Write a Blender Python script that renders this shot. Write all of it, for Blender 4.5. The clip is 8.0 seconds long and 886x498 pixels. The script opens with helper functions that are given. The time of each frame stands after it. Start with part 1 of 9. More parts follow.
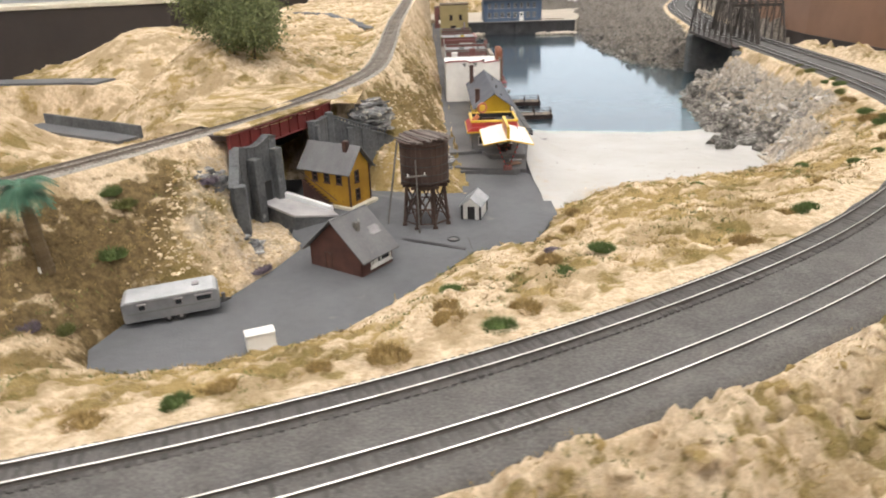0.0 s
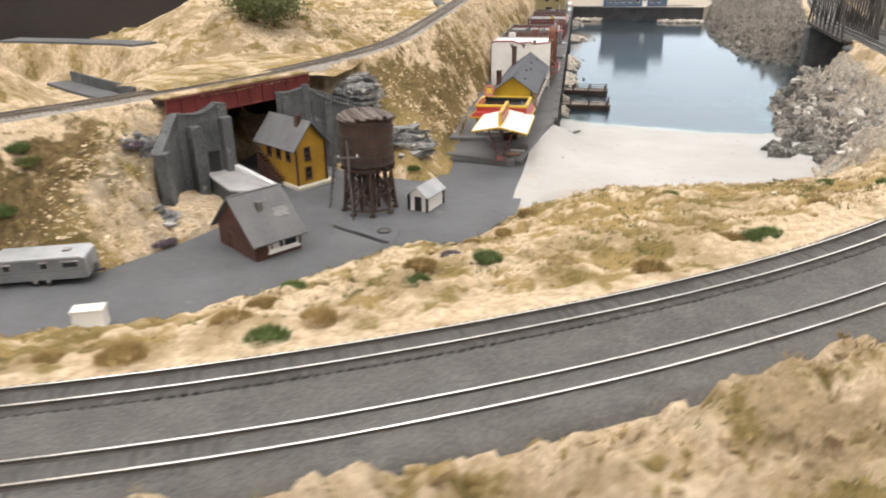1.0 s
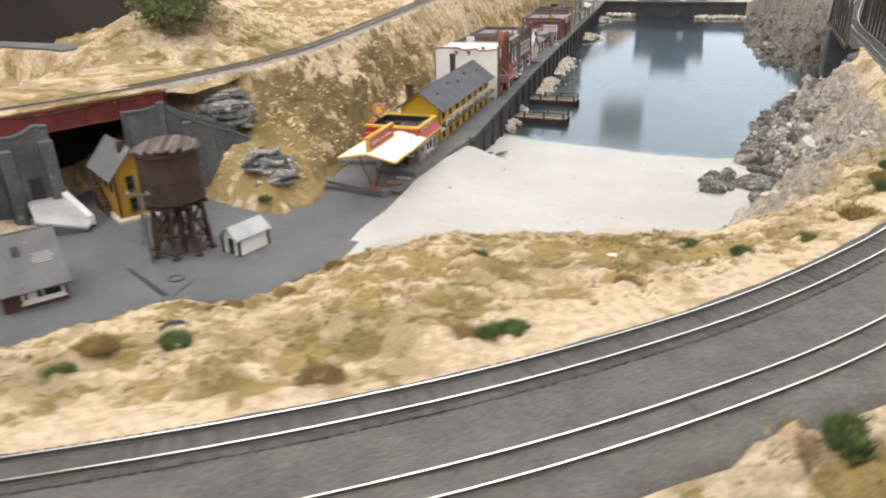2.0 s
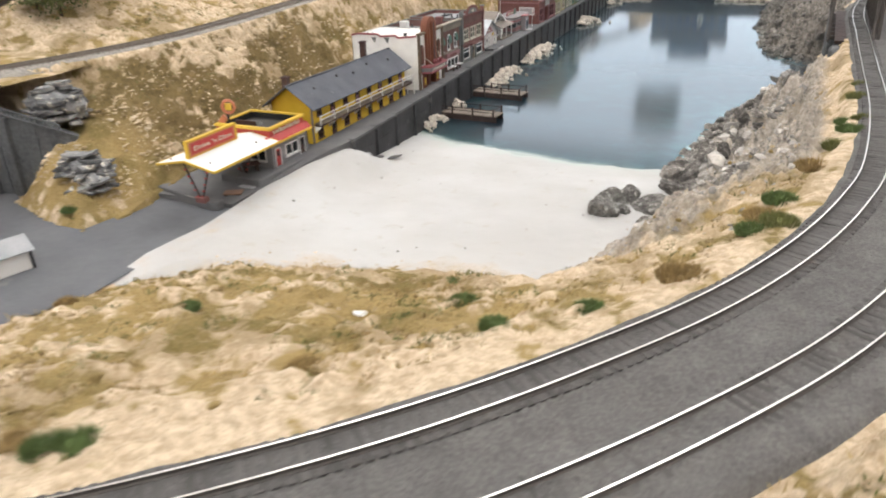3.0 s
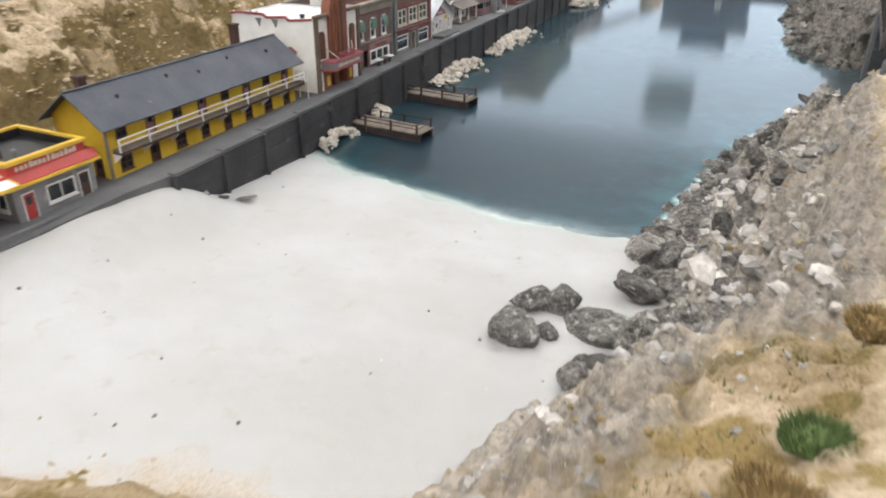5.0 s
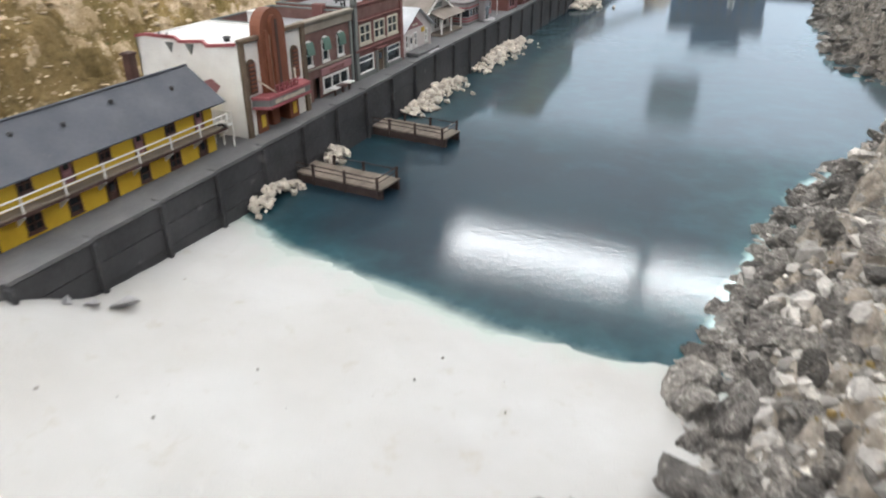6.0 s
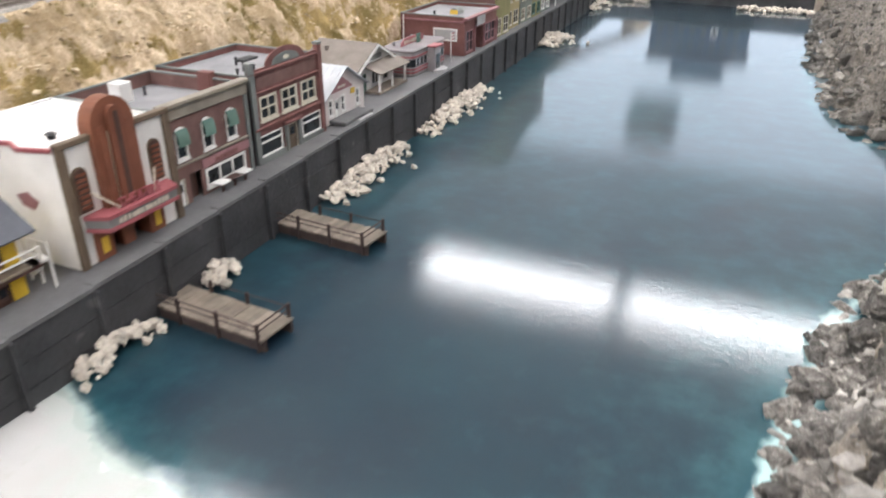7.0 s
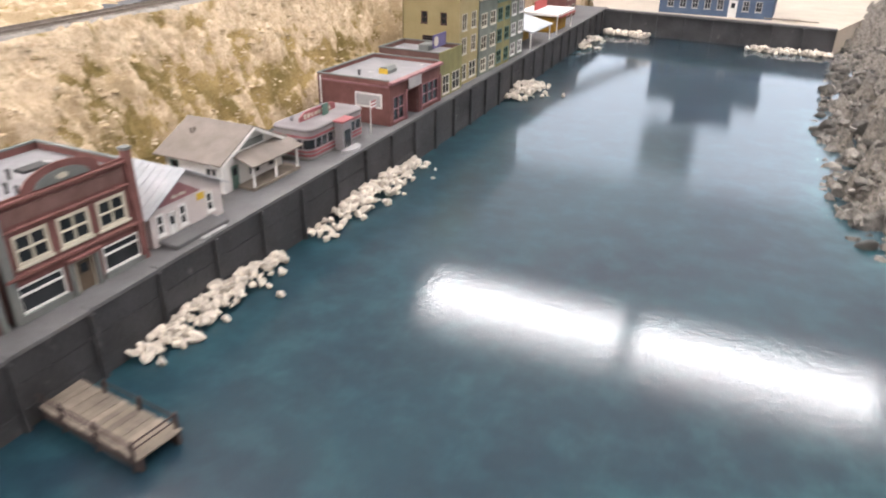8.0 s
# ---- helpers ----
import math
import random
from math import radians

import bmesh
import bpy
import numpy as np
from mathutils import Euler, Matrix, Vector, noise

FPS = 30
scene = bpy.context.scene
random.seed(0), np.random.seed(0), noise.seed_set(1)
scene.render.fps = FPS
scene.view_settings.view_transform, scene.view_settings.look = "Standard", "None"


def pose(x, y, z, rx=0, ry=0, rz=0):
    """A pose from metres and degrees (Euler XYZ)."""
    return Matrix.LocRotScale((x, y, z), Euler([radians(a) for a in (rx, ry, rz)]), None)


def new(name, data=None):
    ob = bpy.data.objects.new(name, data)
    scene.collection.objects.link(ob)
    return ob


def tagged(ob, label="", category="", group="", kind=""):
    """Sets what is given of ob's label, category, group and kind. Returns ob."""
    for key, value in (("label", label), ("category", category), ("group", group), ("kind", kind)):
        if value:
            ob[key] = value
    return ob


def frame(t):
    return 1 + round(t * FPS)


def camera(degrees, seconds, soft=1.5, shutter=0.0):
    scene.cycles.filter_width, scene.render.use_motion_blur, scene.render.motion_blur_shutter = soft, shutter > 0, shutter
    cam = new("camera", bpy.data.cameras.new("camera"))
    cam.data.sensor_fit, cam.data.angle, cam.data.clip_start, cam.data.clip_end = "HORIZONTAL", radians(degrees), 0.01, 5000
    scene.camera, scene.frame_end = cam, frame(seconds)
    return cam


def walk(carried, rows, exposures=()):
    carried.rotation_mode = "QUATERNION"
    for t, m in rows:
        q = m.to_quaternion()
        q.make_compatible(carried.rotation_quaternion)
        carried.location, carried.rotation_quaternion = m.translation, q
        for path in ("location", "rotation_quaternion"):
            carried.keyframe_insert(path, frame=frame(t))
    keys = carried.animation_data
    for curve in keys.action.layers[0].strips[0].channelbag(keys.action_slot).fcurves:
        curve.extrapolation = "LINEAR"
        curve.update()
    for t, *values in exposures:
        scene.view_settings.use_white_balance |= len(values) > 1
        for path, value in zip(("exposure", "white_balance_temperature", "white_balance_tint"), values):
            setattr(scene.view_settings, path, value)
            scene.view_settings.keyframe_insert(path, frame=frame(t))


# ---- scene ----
cam = camera(63.4, 8.0, soft=1.9, shutter=0.4)
METRES, EYE, TILT, LEAN, TURN = 1.65, 0.304, -0.3, 0.0, 0.0
ROWS = [
    (0.0, 0.0, 0.0, 0.0, -0.77, -21.94, 1.9),
    (0.5, 0.0611, 0.0141, -0.007, 6.08, -22.21, 1.26),
    (1.0, 0.1237, 0.0589, -0.0164, 11.99, -22.71, 0.82),
    (1.5, 0.1807, 0.109, -0.0088, 15.41, -23.15, 1.02),
    (2.0, 0.2457, 0.1626, -0.0109, 18.55, -23.4, 1.44),
    (3.5, 0.35, 0.3255, -0.0194, 24.84, -25.67, 0.9),
    (4.0, 0.3405, 0.3658, -0.0206, 25.15, -26.44, -0.64),
    (4.5, 0.3393, 0.4105, -0.0268, 25.02, -26.72, -0.86),
    (6.0, 0.299, 0.567, -0.0397, 24.73, -27.28, 0.06),
    (6.5, 0.2833, 0.6234, -0.0331, 24.07, -27.03, -0.22),
    (7.0, 0.2799, 0.6758, -0.0289, 23.41, -26.61, -0.49),
    (7.5, 0.285, 0.7357, -0.0169, 23.72, -26.19, -0.22),
    (8.0, 0.2941, 0.813, -0.0116, 25.57, -26.05, -0.89),
]
walk(cam, [(t, pose(0, 0, EYE, TILT, LEAN, TURN) @ pose(METRES * x, METRES * y, METRES * z, 90 + pitch, roll, yaw)) for t, x, y, z, yaw, pitch, roll in ROWS],
     exposures=[(0.0, -0.12, 6480, 10), (2.0, -0.12, 6350, 10), (4.5, -0.18, 6130, 9), (6.0, -0.18, 6020, 8), (7.0, 0.12, 6100, 11), (8.0, 0.26, 6330, 15)])

# ---- light: a closed room with white fluorescent tubes and an added window band ----
world = bpy.data.worlds.new("room_dark")
scene.world = world
world.use_nodes = True
# a plain overcast sky, seen only through the window band added to the north wall
world.node_tree.nodes["Background"].inputs[0].default_value = (0.82, 0.91, 1.0, 1)
world.node_tree.nodes["Background"].inputs[1].default_value = 1.65
TUBE_WATTS = 8.0
TUBE_Z = 1.70
TUBE_SPOTS = [(x, y) for y in (-1.9, 0.3, 2.4, 4.52) for x in (-1.69, -0.54, 0.61, 1.76) if (x, y) != (-1.69, 4.52)]


# ---- materials ----
def mat(name, stops, scale=40.0, rough=0.8, metal=0.0, bump=0.0, bump_scale=None, detail=6.0, fine=0.25,
        spec=0.5, wear=None, island=0.0, coat=0.0):
    """Stops: colours from dark to light, laid over two scales of noise. wear: (colour, amount) of worn patches."""
    m = bpy.data.materials.new(name)
    m.use_nodes = True
    nt = m.node_tree
    b = nt.nodes["Principled BSDF"]
    b.inputs["Roughness"].default_value, b.inputs["Metallic"].default_value = rough, metal
    b.inputs["Specular IOR Level"].default_value = spec
    b.inputs["Coat Weight"].default_value = coat
    co = nt.nodes.new("ShaderNodeTexCoord")
    big, small = nt.nodes.new("ShaderNodeTexNoise"), nt.nodes.new("ShaderNodeTexNoise")
    big.inputs["Scale"].default_value, big.inputs["Detail"].default_value = scale, detail
    small.inputs["Scale"].default_value, small.inputs["Detail"].default_value = scale * 9, 4
    mix = nt.nodes.new("ShaderNodeMix")
    mix.data_type = "FLOAT"
    mix.inputs[0].default_value = fine
    ramp = nt.nodes.new("ShaderNodeValToRGB")
    while len(ramp.color_ramp.elements) < len(stops):
        ramp.color_ramp.elements.new(0.5)
    for k, (e, c) in enumerate(zip(ramp.color_ramp.elements, stops)):
        e.position = 0.32 + 0.36 * k / max(1, len(stops) - 1)
        e.color = (*c, 1)
    for n in (big, small):
        nt.links.new(co.outputs["Object"], n.inputs["Vector"])
    nt.links.new(big.outputs["Fac"], mix.inputs[2])
    nt.links.new(small.outputs["Fac"], mix.inputs[3])
    nt.links.new(mix.outputs[0], ramp.inputs[0])
    out = ramp.outputs[0]
    if wear:
        wn = nt.nodes.new("ShaderNodeTexNoise")
        wn.inputs["Scale"].default_value, wn.inputs["Detail"].default_value = scale * 2.3, 8
        cut = nt.nodes.new("ShaderNodeMapRange")
        cut.inputs[1].default_value, cut.inputs[2].default_value = 0.72 - wear[1] * 0.4, 0.80 - wear[1] * 0.3
        wm = nt.nodes.new("ShaderNodeMix")
        wm.data_type = "RGBA"
        wm.inputs[7].default_value = (*wear[0], 1)
        nt.links.new(co.outputs["Object"], wn.inputs["Vector"])
        nt.links.new(wn.outputs["Fac"], cut.inputs[0])
        nt.links.new(cut.outputs[0], wm.inputs[0])
        nt.links.new(out, wm.inputs[6])
        out = wm.outputs[2]
    if island:
        src = nt.nodes.new("ShaderNodeNewGeometry")
        inf = nt.nodes.new("ShaderNodeObjectInfo")
        add = nt.nodes.new("ShaderNodeMath")
        add.operation = "ADD"
        fr = nt.nodes.new("ShaderNodeMath")
        fr.operation = "FRACT"
        mr = nt.nodes.new("ShaderNodeMapRange")
        mr.inputs[3].default_value, mr.inputs[4].default_value = 1 - island, 1 + island
        hs = nt.nodes.new("ShaderNodeHueSaturation")
        nt.links.new(src.outputs["Random Per Island"], add.inputs[0])
        nt.links.new(inf.outputs["Random"], add.inputs[1])
        nt.links.new(add.outputs[0], fr.inputs[0])
        nt.links.new(fr.outputs[0], mr.inputs[0])
        nt.links.new(mr.outputs[0], hs.inputs["Value"])
        nt.links.new(out, hs.inputs["Color"])
        out = hs.outputs[0]
    nt.links.new(out, b.inputs["Base Color"])
    if bump:
        bn = nt.nodes.new("ShaderNodeTexNoise")
        bn.inputs["Scale"].default_value, bn.inputs["Detail"].default_value = bump_scale or scale * 6, 8
        bp = nt.nodes.new("ShaderNodeBump")
        bp.inputs["Strength"].default_value, bp.inputs["Distance"].default_value = 1.0, bump
        nt.links.new(co.outputs["Object"], bn.inputs["Vector"])
        nt.links.new(bn.outputs["Fac"], bp.inputs["Height"])
        nt.links.new(bp.outputs[0], b.inputs["Normal"])
    return m


def link_noise(nt, co, scale, detail=6.0, rough=0.55):
    n = nt.nodes.new("ShaderNodeTexNoise")
    n.inputs["Scale"].default_value, n.inputs["Detail"].default_value, n.inputs["Roughness"].default_value = scale, detail, rough
    nt.links.new(co.outputs["Object"], n.inputs["Vector"])
    return n.outputs["Fac"]


def link_range(nt, src, lo, hi):
    r = nt.nodes.new("ShaderNodeMapRange")
    r.inputs[1].default_value, r.inputs[2].default_value = lo, hi
    nt.links.new(src, r.inputs[0])
    return r.outputs[0]


def link_mix(nt, fac, a, b):
    m = nt.nodes.new("ShaderNodeMix")
    m.data_type = "RGBA"
    nt.links.new(fac, m.inputs[0])
    for s, i in ((a, 6), (b, 7)):
        if isinstance(s, tuple):
            m.inputs[i].default_value = (*s, 1)
        else:
            nt.links.new(s, m.inputs[i])
    return m.outputs[2]


def link_math(nt, op, a, b=0.5):
    m = nt.nodes.new("ShaderNodeMath")
    m.operation = op
    for s, i in ((a, 0), (b, 1)):
        if isinstance(s, (int, float)):
            m.inputs[i].default_value = s
        else:
            nt.links.new(s, m.inputs[i])
    return m.outputs[0]


def ground_material():
    """Plaster ground: pale broken crust and tan stains, gold and olive turf in the hollows; grey rock where the mask says so."""
    m = bpy.data.materials.new("scenic_ground")
    m.use_nodes = True
    nt = m.node_tree
    b = nt.nodes["Principled BSDF"]
    b.inputs["Roughness"].default_value, b.inputs["Specular IOR Level"].default_value = 0.95, 0.15
    co = nt.nodes.new("ShaderNodeTexCoord")
    att = {}
    for k in ("rock", "turf", "dust", "moss", "brown", "far_dark"):
        a = nt.nodes.new("ShaderNodeAttribute")
        a.attribute_name = k
        att[k] = a.outputs["Fac"]
    n0, nb, n1, n2, n3 = link_noise(nt, co, 16), link_noise(nt, co, 36, 5, 0.55), link_noise(nt, co, 48, 9, 0.65), link_noise(nt, co, 150, 7, 0.7), link_noise(nt, co, 620, 4, 0.7)
    pale = link_mix(nt, link_range(nt, n2, 0.34, 0.60), (0.46, 0.335, 0.205), (0.77, 0.635, 0.46))
    pale = link_mix(nt, link_range(nt, n3, 0.56, 0.70), pale, (0.36, 0.27, 0.17))
    tan = link_mix(nt, link_range(nt, n3, 0.36, 0.64), (0.345, 0.25, 0.14), (0.48, 0.375, 0.24))
    s = link_math(nt, "SUBTRACT", link_math(nt, "ADD", n0, link_math(nt, "MULTIPLY", n1, 0.6)), link_math(nt, "MULTIPLY", att["dust"], 0.12))
    sand = link_mix(nt, link_range(nt, s, 0.74, 0.86), pale, tan)
    gold = link_mix(nt, link_range(nt, n3, 0.36, 0.64), (0.295, 0.203, 0.076), (0.46, 0.345, 0.163))
    olive = link_mix(nt, link_range(nt, n3, 0.36, 0.64), (0.165, 0.122, 0.044), (0.295, 0.226, 0.092))
    g = link_math(nt, "ADD", n0, link_math(nt, "MULTIPLY", att["moss"], 0.07))
    turf = link_mix(nt, link_range(nt, g, 0.44, 0.60), gold, olive)
    dark = link_mix(nt, link_range(nt, n2, 0.36, 0.64), (0.072, 0.050, 0.023), (0.21, 0.15, 0.072))
    turf = link_mix(nt, att["brown"], turf, dark)
    turf = link_mix(nt, link_range(nt, n3, 0.60, 0.68), turf, (0.095, 0.07, 0.03))
    t = link_math(nt, "ADD", link_math(nt, "MULTIPLY", nb, 3.0), att["turf"])
    t = link_math(nt, "ADD", t, link_math(nt, "MULTIPLY", n2, 1.3))
    col = link_mix(nt, link_range(nt, t, 2.04, 2.34), sand, turf)
    rock = link_mix(nt, link_range(nt, n2, 0.36, 0.60), (0.22, 0.196, 0.168), (0.53, 0.47, 0.40))
    rock = link_mix(nt, link_range(nt, n1, 0.52, 0.68), rock, (0.42, 0.355, 0.28))
    rock = link_mix(nt, link_range(nt, n3, 0.57, 0.72), rock, (0.64, 0.60, 0.545))
    rock = link_mix(nt, att["far_dark"], rock, link_mix(nt, link_range(nt, n2, 0.38, 0.64), (0.075, 0.068, 0.060), (0.235, 0.215, 0.19)))
    r = link_math(nt, "ADD", att["rock"], link_math(nt, "MULTIPLY", link_math(nt, "SUBTRACT", n1, 0.5), 1.6))
    col = link_mix(nt, link_range(nt, r, 0.28, 0.74), col, rock)
    nt.links.new(col, b.inputs["Base Color"])
    h = link_math(nt, "ADD", n1, link_math(nt, "MULTIPLY", n2, 0.6))
    h = link_math(nt, "ADD", h, link_math(nt, "MULTIPLY", n3, 0.18))
    bp = nt.nodes.new("ShaderNodeBump")
    bp.inputs["Strength"].default_value, bp.inputs["Distance"].default_value = 1.0, 0.0055
    nt.links.new(h, bp.inputs["Height"])
    nt.links.new(bp.outputs[0], b.inputs["Normal"])
    return m


def water_material():
    """Poured resin over a painted bed: dark blue grey, greener and lighter along the shores, with a glossy, barely rippled face."""
    m = bpy.data.materials.new("resin_water")
    m.use_nodes = True
    nt = m.node_tree
    b = nt.nodes["Principled BSDF"]
    b.inputs["Roughness"].default_value, b.inputs["IOR"].default_value = 0.38, 1.22
    b.inputs["Coat Weight"].default_value, b.inputs["Coat Roughness"].default_value, b.inputs["Coat IOR"].default_value = 0.95, 0.048, 1.50
    co = nt.nodes.new("ShaderNodeTexCoord")
    a = nt.nodes.new("ShaderNodeAttribute")
    a.attribute_name = "shore"
    n1, n2, n3, n4 = link_noise(nt, co, 7, 4), link_noise(nt, co, 34, 7, 0.6), link_noise(nt, co, 170, 3), link_noise(nt, co, 520, 2)
    deep = link_mix(nt, link_range(nt, n1, 0.35, 0.65), (0.010, 0.023, 0.037), (0.011, 0.036, 0.051))
    teal = link_mix(nt, link_range(nt, n2, 0.40, 0.62), (0.014, 0.060, 0.078), (0.026, 0.092, 0.108))
    s = link_math(nt, "ADD", a.outputs["Fac"], link_math(nt, "MULTIPLY", link_math(nt, "SUBTRACT", n2, 0.5), 0.9))
    col = link_mix(nt, link_range(nt, s, 0.22, 1.10), deep, teal)
    col = link_mix(nt, link_range(nt, s, 1.14, 1.40), col, (0.40, 0.56, 0.56))
    low = nt.nodes.new("ShaderNodeAttribute")
    low.attribute_name = "shallow"
    w = link_math(nt, "ADD", low.outputs["Fac"], link_math(nt, "MULTIPLY", link_math(nt, "SUBTRACT", n2, 0.5), 0.7))
    col = link_mix(nt, link_range(nt, w, 0.18, 0.95), col, (0.40, 0.45, 0.42))
    nt.links.new(col, b.inputs["Base Color"])
    bp = nt.nodes.new("ShaderNodeBump")
    bp.inputs["Strength"].default_value, bp.inputs["Distance"].default_value = 1.0, 0.000062
    nt.links.new(link_math(nt, "ADD", link_math(nt, "MULTIPLY", n2, 0.15), link_math(nt, "ADD", n3, link_math(nt, "MULTIPLY", n4, 0.55))), bp.inputs["Height"])
    nt.links.new(bp.outputs[0], b.inputs["Normal"])
    nt.links.new(bp.outputs[0], b.inputs["Coat Normal"])
    return m


def beach_material():
    m = bpy.data.materials.new("white_sand")
    m.use_nodes = True
    nt = m.node_tree
    b = nt.nodes["Principled BSDF"]
    b.inputs["Roughness"].default_value, b.inputs["Specular IOR Level"].default_value = 0.9, 0.2
    co = nt.nodes.new("ShaderNodeTexCoord")
    a = nt.nodes.new("ShaderNodeAttribute")
    a.attribute_name = "wet"
    n1, n2, n3 = link_noise(nt, co, 9), link_noise(nt, co, 60, 8, 0.6), link_noise(nt, co, 900, 3)
    n0 = link_noise(nt, co, 3.2, 7, 0.6)
    col = link_mix(nt, link_range(nt, n1, 0.36, 0.64), (0.432, 0.421, 0.401), (0.482, 0.480, 0.472))
    col = link_mix(nt, link_range(nt, n0, 0.50, 0.68), col, (0.405, 0.394, 0.378))
    col = link_mix(nt, link_range(nt, n2, 0.60, 0.78), col, (0.40, 0.365, 0.31))
    col = link_mix(nt, link_range(nt, n3, 0.66, 0.76), col, (0.44, 0.40, 0.35))
    soil = nt.nodes.new("ShaderNodeAttribute")
    soil.attribute_name = "soil"
    e = link_math(nt, "ADD", soil.outputs["Fac"], link_math(nt, "MULTIPLY", link_math(nt, "SUBTRACT", n2, 0.5), 1.3))
    e = link_math(nt, "ADD", e, link_math(nt, "MULTIPLY", link_math(nt, "SUBTRACT", n1, 0.5), 0.8))
    earth = link_mix(nt, link_range(nt, n3, 0.4, 0.6), (0.40, 0.325, 0.235), (0.52, 0.45, 0.365))
    col = link_mix(nt, link_range(nt, e, 0.45, 1.05), col, earth)
    w = link_math(nt, "ADD", a.outputs["Fac"], link_math(nt, "MULTIPLY", link_math(nt, "SUBTRACT", n2, 0.5), 0.6))
    col = link_mix(nt, link_range(nt, w, 0.45, 1.0), col, (0.40, 0.50, 0.455))
    nt.links.new(col, b.inputs["Base Color"])
    bp = nt.nodes.new("ShaderNodeBump")
    bp.inputs["Strength"].default_value, bp.inputs["Distance"].default_value = 0.7, 0.0012
    nt.links.new(link_math(nt, "ADD", n2, link_math(nt, "MULTIPLY", n3, 0.3)), bp.inputs["Height"])
    nt.links.new(bp.outputs[0], b.inputs["Normal"])
    return m


M_GROUND, M_WATER, M_BEACH = ground_material(), water_material(), beach_material()
M_ASPHALT = mat("asphalt", [(0.081, 0.084, 0.091), (0.130, 0.133, 0.141)], 14, 0.85, bump=0.0006, bump_scale=500, wear=((0.165, 0.16, 0.155), 0.12))
M_BALLAST = mat("ballast", [(0.062, 0.058, 0.056), (0.104, 0.099, 0.095), (0.155, 0.147, 0.14)], 55, 0.95, bump=0.0012, bump_scale=650, fine=0.6)
M_TRACKBED = mat("stained_ballast", [(0.050, 0.047, 0.045), (0.085, 0.080, 0.077), (0.125, 0.119, 0.114)], 55, 0.95, bump=0.001, bump_scale=650, fine=0.6)
M_BALLAST2 = mat("pale_ballast", [(0.16, 0.15, 0.135), (0.30, 0.28, 0.25), (0.42, 0.39, 0.35)], 60, 0.95, bump=0.001, bump_scale=650, fine=0.6)
M_TIE = mat("tie", [(0.062, 0.058, 0.055), (0.098, 0.092, 0.087)], 120, 0.9, bump=0.0003, bump_scale=900, island=0.3)
M_OLDTIE = mat("bleached_tie", [(0.15, 0.128, 0.108), (0.25, 0.22, 0.19)], 120, 0.9, bump=0.0003, bump_scale=900, island=0.3)
M_OLDRAIL = mat("rusty_rail", [(0.14, 0.115, 0.095), (0.22, 0.19, 0.16)], 200, 0.8)
M_RAIL = mat("rail_side", [(0.05, 0.043, 0.038), (0.095, 0.082, 0.072)], 200, 0.7)
M_RAILTOP = mat("rail_top", [(0.70, 0.68, 0.65), (0.82, 0.80, 0.77)], 120, 0.28, metal=1.0)
M_QUAY = mat("quay_wall", [(0.024, 0.024, 0.026), (0.056, 0.055, 0.058)], 30, 0.75, bump=0.0007, bump_scale=300, wear=((0.10, 0.097, 0.094), 0.15))
M_STREET = mat("street", [(0.095, 0.094, 0.096), (0.148, 0.146, 0.148)], 25, 0.85, bump=0.0004, bump_scale=600)
M_ROCK = mat("grey_rock", [(0.22, 0.21, 0.195), (0.40, 0.375, 0.345), (0.58, 0.54, 0.49)], 50, 0.95, bump=0.003, bump_scale=160, island=0.45, wear=((0.60, 0.57, 0.51), 0.28))
M_FARROCK = mat("dark_far_rock", [(0.075, 0.068, 0.062), (0.155, 0.143, 0.128), (0.29, 0.27, 0.24)], 50, 0.95, bump=0.003, bump_scale=160, island=0.4, wear=((0.46, 0.43, 0.39), 0.15))
M_SLATE = mat("slate_rock", [(0.075, 0.077, 0.082), (0.175, 0.175, 0.178), (0.37, 0.36, 0.345)], 60, 0.9, bump=0.002, bump_scale=150, island=0.45, wear=((0.58, 0.54, 0.46), 0.38))
M_BOULDER = mat("boulder", [(0.105, 0.097, 0.09), (0.25, 0.228, 0.206), (0.50, 0.465, 0.42)], 1.7, 0.95, bump=0.012, bump_scale=4.5, island=0.5, wear=((0.56, 0.53, 0.48), 0.30), fine=0.4)
M_PALESTONE = mat("pale_stone", [(0.42, 0.37, 0.31), (0.68, 0.62, 0.54)], 1.3, 0.95, bump=0.0014, bump_scale=5, island=0.2)
M_RUBBLE = mat("pale_rubble", [(0.44, 0.385, 0.32), (0.68, 0.62, 0.54)], 90, 0.95, bump=0.001, bump_scale=300, island=0.25)
M_STONE = mat("cut_stone", [(0.055, 0.058, 0.062), (0.15, 0.155, 0.16)], 34, 0.85, bump=0.0012, bump_scale=200, wear=((0.24, 0.245, 0.25), 0.15), fine=0.4)
M_WHITE = mat("white_paint", [(0.66, 0.65, 0.63), (0.78, 0.77, 0.75)], 60, 0.6, wear=((0.50, 0.46, 0.42), 0.08))
M_YELLOW = mat("yellow_boards", [(0.52, 0.33, 0.015), (0.66, 0.45, 0.03)], 50, 0.65, wear=((0.40, 0.27, 0.05), 0.08))
M_OCHRE = mat("ochre_boards", [(0.29, 0.155, 0.012), (0.42, 0.235, 0.02)], 60, 0.7, wear=((0.20, 0.10, 0.02), 0.2))
M_RED = mat("oxide_red", [(0.10, 0.014, 0.014), (0.175, 0.025, 0.022)], 50, 0.6, wear=((0.12, 0.03, 0.025), 0.15))
M_REDBRICK = mat("red_brick", [(0.135, 0.055, 0.048), (0.205, 0.09, 0.08)], 90, 0.85, bump=0.0003, bump_scale=600, wear=((0.30, 0.17, 0.14), 0.1))
